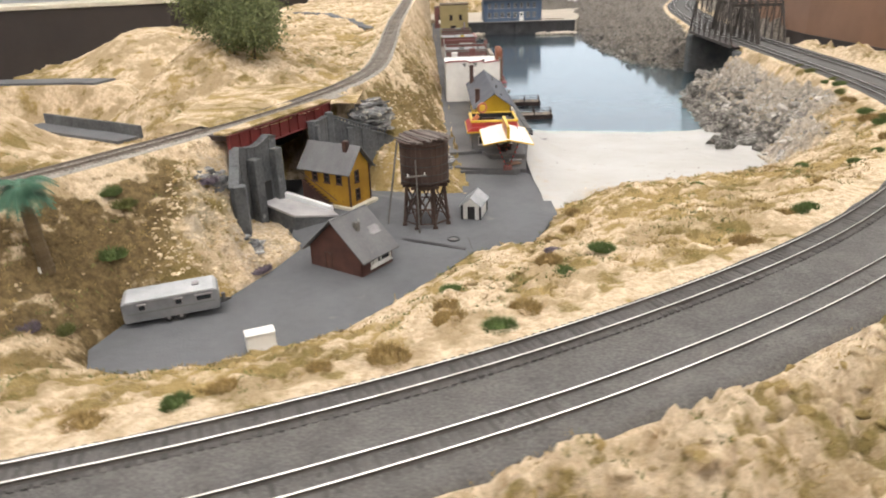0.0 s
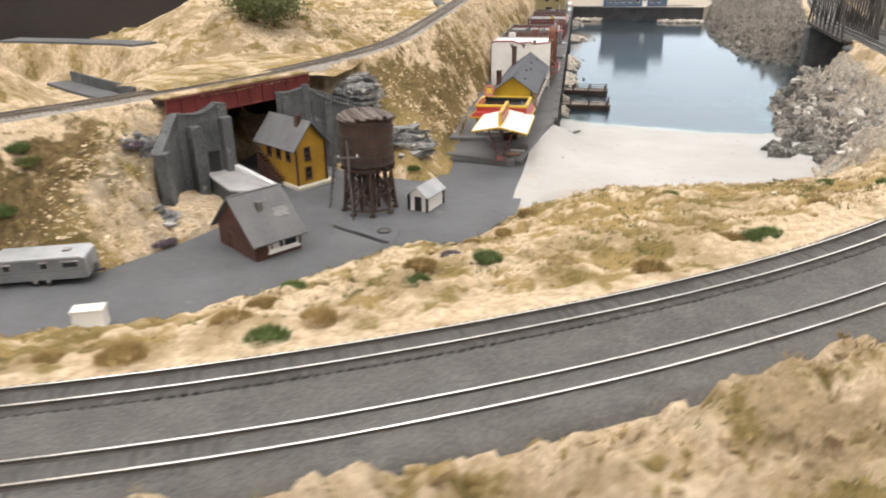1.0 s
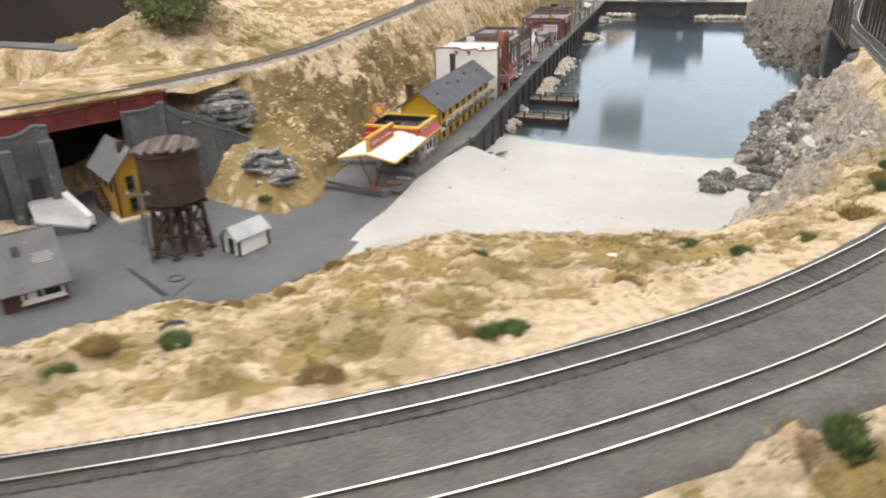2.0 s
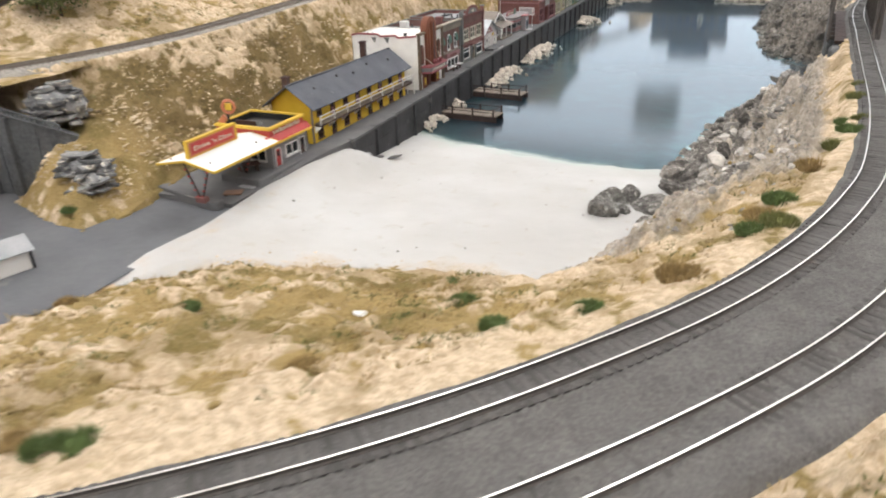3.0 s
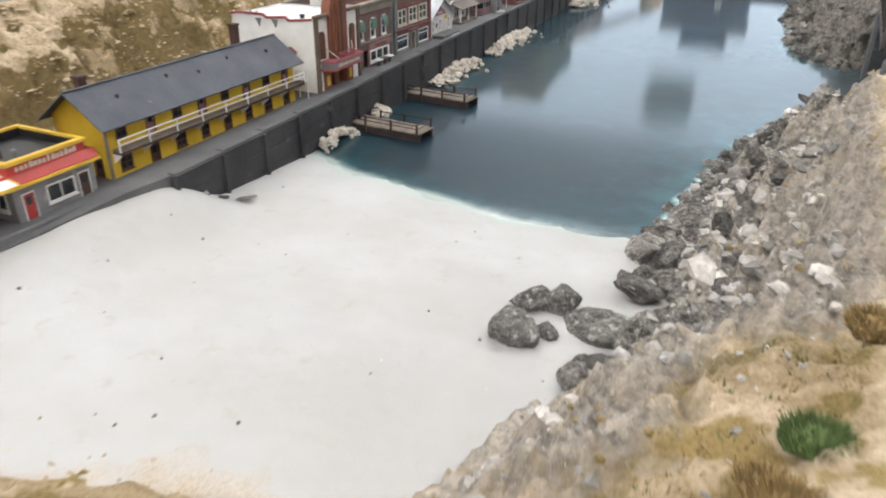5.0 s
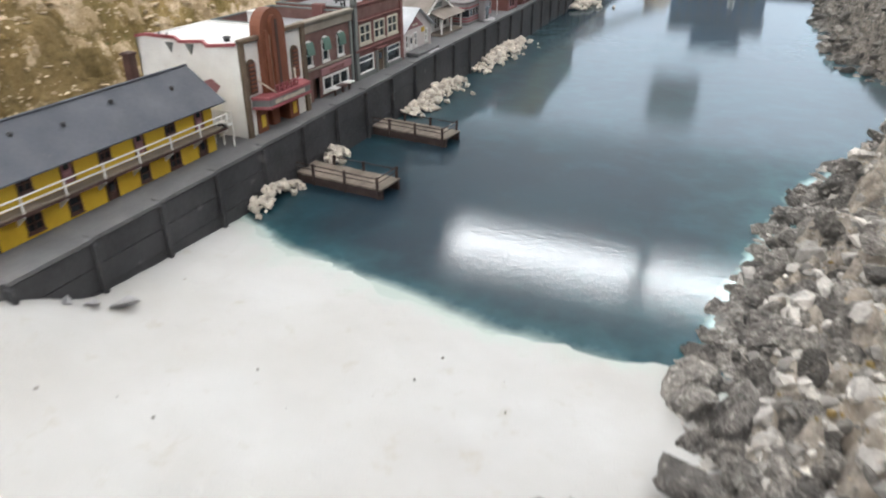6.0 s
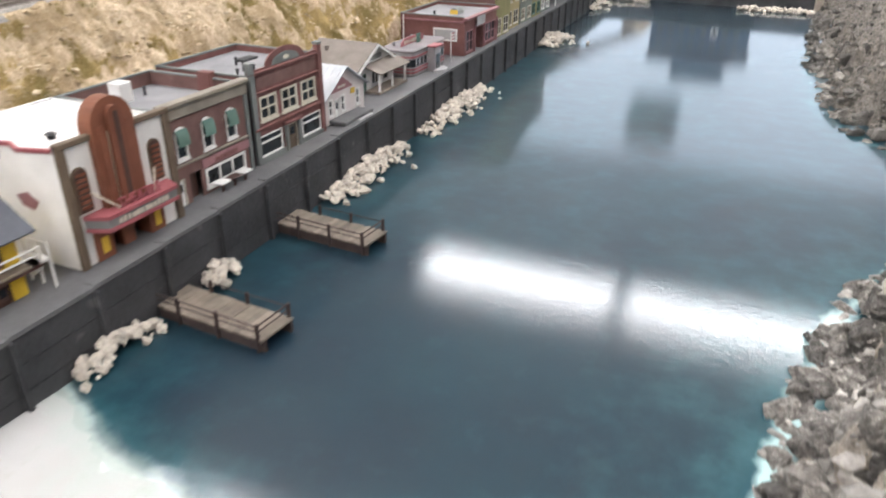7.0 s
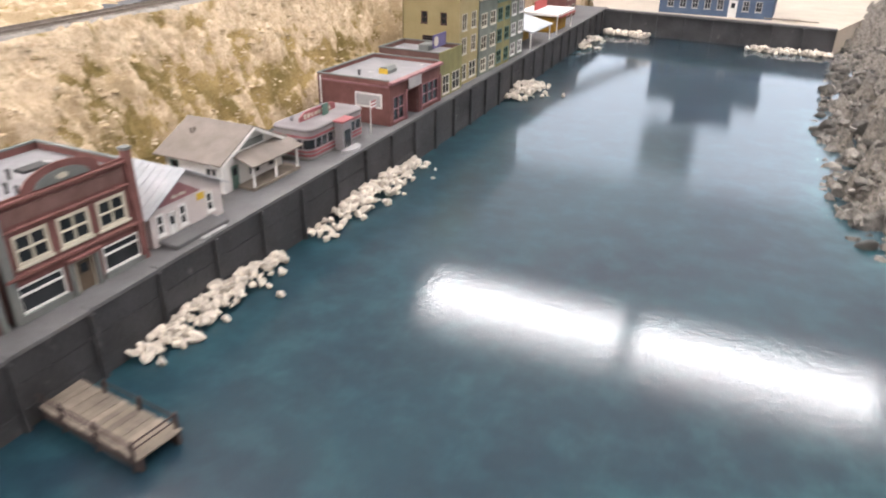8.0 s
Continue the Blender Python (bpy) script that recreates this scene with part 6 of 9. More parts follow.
def far_buildings():
    a = empty("low_brick_annex", pose(0.104, 2.135, 0.05), "low dark brick annex with a flat roof", "shop")
    F = FRONT()
    facade("front_wall", a, F, 0.066, 0.056, [(0.008, 0.026, 0.004, 0.026), (0.036, 0.058, 0.004, 0.026)], M_OLIVE)
    window(a, F, 0.008, 0.026, 0.004, 0.026, M_CREAM, 2, 2)
    window(a, F, 0.036, 0.058, 0.004, 0.026, M_CREAM, 2, 2)
    flat_shell(a, 0.066, 0.085, 0.055, M_BROWNBRICK, M_FLATROOF, 0.006)
    part("roof_unit", bevel(box(-0.045, -0.030, 0.030, 0.050, 0.050, 0.058), 0.001), M_GREYPANEL, a)
    sg = part("violet_sign", box(-0.020, -0.0185, 0.020, 0.056, 0.056, 0.072), M_VIOLET, a, "violet board with a pale ring")
    part("ring", prism([(0.027 + 0.006 * math.cos(math.pi * k / 8), 0.064 + 0.006 * math.sin(math.pi * k / 8)) for k in range(16)], "x", -0.0185, -0.0180), M_CREAM, sg)
    t = empty("tan_block", pose(0.098, 2.2035, 0.05), "tall tan stucco block with small dark windows", "building")
    S = SOUTH(-0.082)
    holes = [(0.028, 0.036, 0.078, 0.092), (0.056, 0.064, 0.078, 0.092), (0.030, 0.046, 0.056, 0.062)]
    facade("side_wall", t, S, 0.0806, 0.122, holes, M_TAN)
    for h in holes:
        window(t, S, *h, M_DARKBROWN, 1, 2)
    fh = [(0.006, 0.024, 0.006, 0.026), (0.034, 0.056, 0.006, 0.026)] + [(c - 0.007, c + 0.007, 0.04 + 0.03 * j, 0.060 + 0.03 * j) for j in (0, 1) for c in (0.016, 0.046)]
    facade("front_wall", t, FRONT(), 0.062, 0.122, fh, M_TAN)
    for h in fh:
        window(t, FRONT(), *h, M_CREAM, 2, 2)
    facade("end_wall", t, NORTH(-0.0014, 0.062), 0.0806, 0.122, [], M_TAN)
    facade("rear_wall", t, BACK(0.062, -0.082), 0.062, 0.122, [], M_TAN)
    part("roof", box(-0.0806, -0.0016, 0.0014, 0.0606, 0.115, 0.117), M_FLATROOF, t)
    part("cornice", bevel(box(-0.083, 0.002, -0.0012, 0.063, 0.119, 0.1235), 0.0006), M_UMBER, t)
    for u in (0.026, 0.05):
        part("wall_box", bevel(box(-0.086, -0.082, u, u + 0.008, 0.078, 0.090), 0.0006), M_BLACK, t)
    far_row(2.268, 0.064, 0.06, 0.105, 0.099, M_GREENGREY, M_CREAM, "tall green grey wooden row house with bay windows", M_FLATROOF, 2, 3)
    far_row(2.334, 0.058, 0.06, 0.095, 0.097, M_OLIVE, M_GREEN, "olive wooden row house with green trim", M_FLATROOF, 2, 3)
    far_row(2.396, 0.062, 0.06, 0.098, 0.095, M_GREENGREY, M_WHITE, "grey wooden row house with a white sign", M_FLATROOF, 2, 3)
    # covered stall and a red building at the far corner
    s = empty("market_shed", pose(0.07, 2.54, 0.05), "open shed with a pale grey sloping roof", "shed")
    part("roof", prism([(-0.04, 0.042), (0.030, 0.026), (0.030, 0.028), (-0.04, 0.044)], "y", -0.05, 0.06), M_METALROOF, s)
    for x, y in ((0.026, -0.045), (0.026, 0.055), (-0.036, -0.045), (-0.036, 0.055)):
        part("post", box(x - 0.001, x + 0.001, y - 0.001, y + 0.001, 0.0, 0.028 if x > 0 else 0.042), M_WHITE, s)
    part("counter", bevel(box(-0.030, -0.010, -0.04, 0.05, 0.0, 0.014), 0.0006), M_OCHRE, s)
    r = empty("pink_trim_kiosk", pose(0.06, 2.70, 0.05), "white kiosk with a red trimmed flat roof", "kiosk")
    part("body", bevel(box(-0.04, 0.020, -0.035, 0.045, 0.0, 0.026), 0.0008), M_OCHRE, r)
    part("roof", bevel(box(-0.045, 0.034, -0.045, 0.055, 0.030, 0.036), 0.0008), M_WHITE, r)
    part("trim", box(0.034, 0.0350, -0.045, 0.055, 0.028, 0.031), M_SIGNRED, r)
    for y in (-0.04, 0.05):
        part("post", box(0.028, 0.030, y - 0.001, y + 0.001, 0.0, 0.030), M_WHITE, r)
    part("banner", box(-0.02, -0.0185, -0.03, 0.04, 0.036, 0.052), M_SIGNRED, r)
    far_row(2.84, 0.075, 0.05, 0.075, 0.05, M_REDBRICK, M_CREAM, "dark red brick house by the harbour corner", M_FLATROOF, 2, 2)
    # blue house behind the far quay
    b = empty("blue_house", pose(0.20, 3.062, 0.046), "large dark blue boarded house with white windows", "house")
    holes = [(0.018 + 0.026 * k, 0.030 + 0.026 * k, 0.016 + 0.036 * j, 0.036 + 0.036 * j) for j in (0, 1) for k in range(8) if not (j == 0 and k == 5)]
    S = SOUTH(0.0)
    facade("front_wall", b, S, 0.235, 0.084, holes + [(0.146, 0.162, 0.0, 0.036)], M_BLUE)
    for h in holes:
        window(b, S, *h, M_CONCRETE, 2, 2, 0.0011)
    door(b, S, 0.146, 0.162, 0.036, M_WHITE, M_WHITE)
    for nm, G, w in (("side_wall", BACK(0.12, 0.0), 0.12), ("side_wall", FRONT(0, 0.235), 0.12), ("rear_wall", NORTH(0.235, 0.12), 0.235)):
        facade(nm, b, G, w, 0.084, [], M_BLUE)
    gable_roof("roof", b, -0.006, 0.241, -0.008, 0.128, 0.083, 0.118, 0.002, M_DARKROOF, "x")
    part("upper_tower", bevel(box(0.060, 0.185, 0.02, 0.10, 0.08, 0.150), 0.001), M_BLUE, b)
    gable_roof("tower_roof", b, 0.054, 0.191, 0.014, 0.106, 0.149, 0.164, 0.002, M_DARKROOF, "x")
    for x, y, q in ((0.455, 3.06, 8), (0.49, 3.05, -5)):
        p = empty("loose_plank", pose(x, y, 0.051, 0, 0, q), "pale loose plank lying on the far quay", "plank", "loose planks")
        part("board", bevel(box(-0.035, 0.035, -0.003, 0.003, 0.0, 0.002), 0.0004), M_TIMBER, p)


far_buildings()


# ---- the yard ----
def local_house(name, corner, along, L, W, He, Hr, wall, roof, label, category="house"):
    """Root at the corner; local x along the gable wall, y along the ridge."""
    return empty(name, pose(corner[0], corner[1], corner[2], 0, 0, along), label, category)


def hut():
    # corner nearest the track; the gable wall runs to the west, the ridge to the north-east
    root = local_house("red_brown_hut", (-0.077, 0.621, YARD_Z), 145.0, 0, 0, 0, 0, None, None, "red brown boarded hut with a steep grey roof", "hut")
    G, L, He, Hr = 0.066, 0.0455, 0.0205, 0.0515
    # local frame: x runs along the gable wall, -y along the ridge
    def gable(y, out):
        return wall_frame((0, y, 0), (1, 0, 0), (0, out, 0)) if out < 0 else wall_frame((G, y, 0), (-1, 0, 0), (0, 1, 0))
    F = gable(0.0, 1)
    facade("gable_wall", root, F, G, He, [(0.020, 0.028, 0.0, 0.0165)], M_HUT, top=[(0, He), (G, He), (G / 2, Hr - 0.001)])
    door(root, F, 0.020, 0.028, 0.0165, M_HUT, M_DARKBROWN, glazed=False)
    facade("gable_wall", root, gable(-L, -1), G, He, [], M_HUT, top=[(0, He), (G, He), (G / 2, Hr - 0.001)])
    S = wall_frame((0, 0, 0), (0, -1, 0), (-1, 0, 0))
    facade("front_wall", root, S, L, He, [(0.014, 0.0425, 0.006, 0.0165)], M_HUT)
    w = window(root, S, 0.014, 0.0425, 0.006, 0.0165, M_WHITE, 2, 1, 0.0016, label="white framed shop window")
    part("notice", box(0.017, 0.024, 0.0072, 0.0155, -0.0005, 0.0002, m=S), M_WHITE, w)
    part("awning_board", prism([(0.0, 0.0185), (0.0035, 0.0165), (0.0035, 0.0175), (0.0, 0.0197)], "y", -0.030, -0.010, Matrix.Rotation(math.pi, 4, "Z") @ Matrix.Translation((0, 0.042, 0)) @ Matrix.Translation((0.001, -0.005, 0))), M_WHITE, root)
    facade("rear_wall", root, wall_frame((G, -L, 0), (0, 1, 0), (1, 0, 0)), L, He, [], M_HUT)
    gable_roof("roof", root, -0.007, G + 0.007, -L - 0.004, 0.005, He - 0.005, Hr, 0.0013, M_ROOF, "y", "weathered grey roof with a pale painted patch")
    slope = math.atan2(Hr - He + 0.005, G / 2 + 0.007)
    at = Matrix.Translation((0.0125, -0.034, 0.0356)) @ Matrix.Rotation(-slope, 4, "Y")
    bm = bmesh.new()
    rng = random.Random(12)
    for k in range(5):
        add_box(bm, -0.005 + 0.002 * k, -0.004 + 0.002 * k, -0.009 + rng.uniform(0, 0.003), 0.008 - rng.uniform(0, 0.004), 0.0002, 0.0005, m=at)
    part("painted_patch", bm, M_CONCRETE, root)
    part("chimney", bevel(box(0.0165, 0.0215, -0.0205, -0.0155, He + 0.008, He + 0.0265), 0.0003), M_STEEL, root)
    part("ridge_cap", box(G / 2 - 0.001, G / 2 + 0.001, -L - 0.004, 0.005, Hr + 0.0005, Hr + 0.0017), M_ROOF, root)


hut()


def depot():
    root = empty("ochre_depot", pose(-0.104, 0.784, DEPOT_Z + 0.0030, 0, 0, 58.0), "two-storey ochre boarded depot with a grey roof", "depot")
    W, L, He, Hr = 0.038, 0.066, 0.0435, 0.0670
    F = wall_frame((0, 0, 0), (1, 0, 0), (0, -1, 0))
    hs = [(0.011, 0.018, 0.006, 0.0185), (0.011, 0.018, 0.027, 0.040)]
    facade("gable_wall", root, F, W, He, hs, M_OCHRE, top=[(0, He), (W, He), (W / 2, Hr - 0.001)])
    for h in hs:
        window(root, F, *h, M_DARKBROWN, 1, 2)
    G = wall_frame((0, L, 0), (0, -1, 0), (-1, 0, 0))
    hs = [(0.012 + 0.018 * k, 0.0195 + 0.018 * k, 0.026, 0.0385) for k in range(3)]
    facade("side_wall", root, G, L, He, hs, M_OCHRE)
    for h in hs:
        window(root, G, *h, M_DARKBROWN, 1, 2)
    facade("rear_wall", root, wall_frame((W, L, 0), (-1, 0, 0), (0, 1, 0)), W, He, [], M_OCHRE, top=[(0, He), (W, He), (W / 2, Hr - 0.001)])
    facade("side_wall", root, wall_frame((W, 0, 0), (0, 1, 0), (1, 0, 0)), L, He, [], M_OCHRE)
    for x, y in ((0, 0), (W, 0)):
        part("corner_board", box(x - 0.0008, x + 0.0008, y - 0.0012, y + 0.0008, 0, He), M_DARKBROWN, root)
    gable_roof("roof", root, -0.006, W + 0.006, -0.006, L + 0.006, He - 0.005, Hr, 0.0012, M_ROOF, "y", "weathered grey roof")
    part("chimney", bevel(box(W * 0.32, W * 0.32 + 0.006, 0.010, 0.016, He + 0.004, Hr + 0.006), 0.0004), M_DARKBROWN, root)
    # outside stair on the long side
    st = part("stair_wall", prism([(L - 0.002, 0.0), (0.020, 0.0), (L - 0.002, 0.028)], "x", -0.0075, -0.0065), M_DARKBROWN, root, "dark red boarded stair")
    for k in range(9):
        y = 0.024 + (L - 0.026) * k / 9
        part("tread", box(-0.0065, -0.0014, y, y + 0.006, 0.0028 * (k + 1) - 0.0006, 0.0028 * (k + 1)), M_DARKBROWN, st)
    part("hand_rail", rod((-0.007, 0.014, 0.008), (-0.007, L - 0.002, 0.036), 0.0005, 6), M_DARKBROWN, st)
    base = empty("depot_platform", pose(-0.104, 0.784, DEPOT_Z, 0, 0, 58.0), "pale stone platform under the depot", "platform")
    part("slab", bevel(box(-0.004, W + 0.006, -0.007, L + 0.006, -0.002, 0.0031), 0.0005), M_CREAM, base)


depot()


def rise(x, y):
    """How far the asphalt climbs above the yard towards the tower and the depot."""
    front = (x + 0.104) * 0.848 - (y - 0.784) * 0.53
    side = (x + 0.104) * 0.53 + (y - 0.784) * 0.848 - 0.044
    return 0.0035 * step(0.70, 0.755, y) * step(0.93, 0.86, y) + 0.0090 * step(0.036, 0.008, front) * step(0.045, 0.010, side) * step(0.725, 0.755, y)


def apron():
    ax, ay = np.arange(-0.180, 0.134, 0.004), np.arange(0.690, 0.935, 0.004)
    AX, AY = np.meshgrid(ax, ay)
    up = rise(AX, AY)
    f = grid_faces(len(ax), len(ay))
    mx, my = AX.ravel()[f].mean(1), AY.ravel()[f].mean(1)
    f = f[inside(mx, my, yard_edge) & (up.ravel()[f].max(1) > 0.0001)]
    ob = mesh_from("sloping_apron", np.stack([AX, AY, YARD_Z - 0.0002 + up], -1).reshape(-1, 3), f, M_ASPHALT)
    tagged(ob, "grey asphalt rising gently to the depot platform", "pavement", kind="structure")


apron()


M_TOWERROOF = mat("weathered_boards", [(0.085, 0.068, 0.060), (0.15, 0.125, 0.11)], 90, 0.85, bump=0.0003, bump_scale=400, island=0.25)


M_TOWERWOOD = mat("tower_timber", [(0.034, 0.019, 0.014), (0.070, 0.040, 0.031)], 70, 0.8, bump=0.0004, bump_scale=300, wear=((0.13, 0.075, 0.055), 0.15))


def water_tower():
    x, y = -0.0170, 0.7615
    root = empty("water_tower", pose(x, y, YARD_Z + 0.0033), "tall dark brown timber water tower on braced legs", "water tower")
    R, z0, z1 = 0.0265, 0.0500, 0.0945
    n = 30
    for k in range(n):
        a, b = 2 * math.pi * k / n, 2 * math.pi * (k + 0.93) / n
        bm = prism([(R * math.cos(a), R * math.sin(a)), (R * math.cos(b), R * math.sin(b)), ((R - 0.002) * math.cos(b), (R - 0.002) * math.sin(b)), ((R - 0.002) * math.cos(a), (R - 0.002) * math.sin(a))], "z", z0, z1)
        part("stave", bm, M_TOWERWOOD, root)
    bm = bmesh.new()
    bmesh.ops.create_cone(bm, cap_ends=True, segments=30, radius1=R - 0.001, radius2=R - 0.001, depth=z1 - z0, matrix=Matrix.Translation((0, 0, (z0 + z1) / 2)))
    part("tank", bm, M_TOWERWOOD, root)
    for z in (0.052, 0.060, 0.070, 0.080, 0.090):
        bm = bmesh.new()
        for k in range(n):
            a, b = 2 * math.pi * k / n, 2 * math.pi * (k + 1) / n
            add_rod(bm, (R * math.cos(a), R * math.sin(a), z), (R * math.cos(b), R * math.sin(b), z), 0.00045, 5)
        part("hoop", bm, M_BLACK, root)
    bm = bmesh.new()
    bmesh.ops.create_cone(bm, cap_ends=True, segments=30, radius1=0.013, radius2=R - 0.003, depth=0.010, matrix=Matrix.Translation((0, 0, z0 - 0.005)))
    part("tank_bottom", bm, M_TOWERWOOD, root)
    # nearly flat roof of parallel boards
    n_boards, rim = 13, 0.0290
    for k in range(n_boards):
        a, b = -rim + 2 * rim * k / n_boards, -rim + 2 * rim * (k + 0.94) / n_boards
        top, bot = [], []
        for j in range(5):
            u = max(min(a + (b - a) * j / 4, rim * 0.999), -rim * 0.999)
            h = math.sqrt(rim * rim - u * u)
            top.append((u, h))
            bot.append((u, -h))
        z = z1 + 0.0042 * (1 - ((a + b) / 2 / rim) ** 2)
        part("roof_board", prism(bot + top[::-1], "z", z - 0.0008, z + 0.0008, Matrix.Rotation(0.55, 4, "Z") @ Matrix.Rotation(0.02 * (-1) ** k, 4, "X")), M_TOWERROOF if k % 3 else M_TOWERWOOD, root)
    bm = bmesh.new()
    bmesh.ops.create_cone(bm, cap_ends=True, segments=30, radius1=rim - 0.0012, radius2=rim - 0.008, depth=0.0048, matrix=Matrix.Translation((0, 0, z1 + 0.0008)))
    part("roof_base", bm, M_TOWERWOOD, root)
    # legs, beams and braces
    outer = [(math.cos(math.radians(a)), math.sin(math.radians(a))) for a in range(22, 382, 45)]
    inner = [(0.010 * math.cos(math.radians(a)), 0.010 * math.sin(math.radians(a))) for a in range(45, 405, 90)]
    top_r, foot_r = 0.0222, 0.0262

    def on_leg(k, z):
        r = foot_r + (top_r - foot_r) * z / 0.0445
        return Vector((outer[k % 8][0] * r, outer[k % 8][1] * r, z))

    for k in range(8):
        part("leg", rod(on_leg(k, 0.0), on_leg(k, 0.0445), 0.0019, 4, 0.0016), M_TOWERWOOD, root)
        c = on_leg(k, 0.0)
        part("footing", bevel(box(c.x - 0.0026, c.x + 0.0026, c.y - 0.0026, c.y + 0.0026, 0.0, 0.0026), 0.0004), M_TOWERWOOD, root)
        part("brace", rod(on_leg(k, 0.005), on_leg(k + 1, 0.040), 0.0010, 5), M_TOWERWOOD, root)
        part("brace", rod(on_leg(k, 0.040), on_leg(k + 1, 0.005), 0.0010, 5), M_TOWERWOOD, root)
        part("girt", rod(on_leg(k, 0.0215), on_leg(k + 1, 0.0215), 0.0009, 5), M_TOWERWOOD, root)
        part("sill", rod(on_leg(k, 0.0050), on_leg(k + 1, 0.0050), 0.0009, 5), M_TOWERWOOD, root)
        part("inner_brace", rod(on_leg(k, 0.006), (inner[k // 2][0], inner[k // 2][1], 0.036), 0.0009, 5), M_TOWERWOOD, root)
    for lx, ly in inner:
        part("leg", bevel(box(lx - 0.0016, lx + 0.0016, ly - 0.0016, ly + 0.0016, 0.0, 0.0445), 0.0003), M_TOWERWOOD, root)
    for k in range(5):
        yy = -0.022 + 0.011 * k
        h = math.sqrt(max(0.0, 0.026**2 - yy**2)) + 0.001
        part("joist", box(-h, h, yy - 0.0013, yy + 0.0013, 0.0445, 0.0480), M_TOWERWOOD, root)
    # ladder and spout
    lad = part("ladder", rod((-0.044, 0.004, 0.0), (-0.029, 0.004, 0.093), 0.0007, 5), M_STEEL, root)
    part("stile", rod((-0.043, -0.004, 0.0), (-0.028, -0.004, 0.093), 0.0007, 5), M_STEEL, lad)
    for k in range(14):
        t = 0.04 + 0.067 * k
        xx = -0.0435 + 0.015 * t
        part("rung", rod((xx, -0.004, 0.093 * t), (xx, 0.004, 0.093 * t), 0.0005, 5), M_STEEL, lad)


water_tower()


def white_shed():
    root = empty("white_shed", pose(0.0232, 0.7655, YARD_Z + 0.0033, 0, 0, -16.0), "small white boarded shed with a pale metal roof", "shed")
    W, L, He, Hr = 0.0208, 0.034, 0.0170, 0.0250
    F = wall_frame((0, 0, 0), (1, 0, 0), (0, -1, 0))
    facade("gable_wall", root, F, W, He, [(0.0060, 0.0145, 0.0, 0.0150)], M_WHITE, top=[(0, He), (W, He), (W / 2, Hr - 0.0005)])
    # black sheet in the door hole stands for the shaded inside
    part("doorway_shade", box(0.0055, 0.0150, 0.0, 0.0155, -0.0012, -0.0008, m=F), M_BLACK, root)
    for n_, G, w in (("side_wall", wall_frame((W, 0, 0), (0, 1, 0), (1, 0, 0)), L), ("side_wall", wall_frame((0, L, 0), (0, -1, 0), (-1, 0, 0)), L)):
        facade(n_, root, G, w, He, [], M_WHITE)
    facade("rear_wall", root, wall_frame((W, L, 0), (-1, 0, 0), (0, 1, 0)), W, He, [], M_WHITE, top=[(0, He), (W, He), (W / 2, Hr - 0.0005)])
    for x in (0, W):
        for y in (0, L):
            part("corner_post", box(x - 0.0011, x + 0.0011, y - 0.0011, y + 0.0011, 0, He), M_BLACK, root)
    gable_roof("roof", root, -0.0025, W + 0.0025, -0.003, L + 0.003, He - 0.0022, Hr, 0.0009, M_METALROOF, "y", "pale corrugated roof", 12)


white_shed()


M_CARAVAN = mat("dull_silver", [(0.17, 0.175, 0.19), (0.26, 0.265, 0.28)], 50, 0.5, metal=0.2, wear=((0.15, 0.15, 0.15), 0.1))


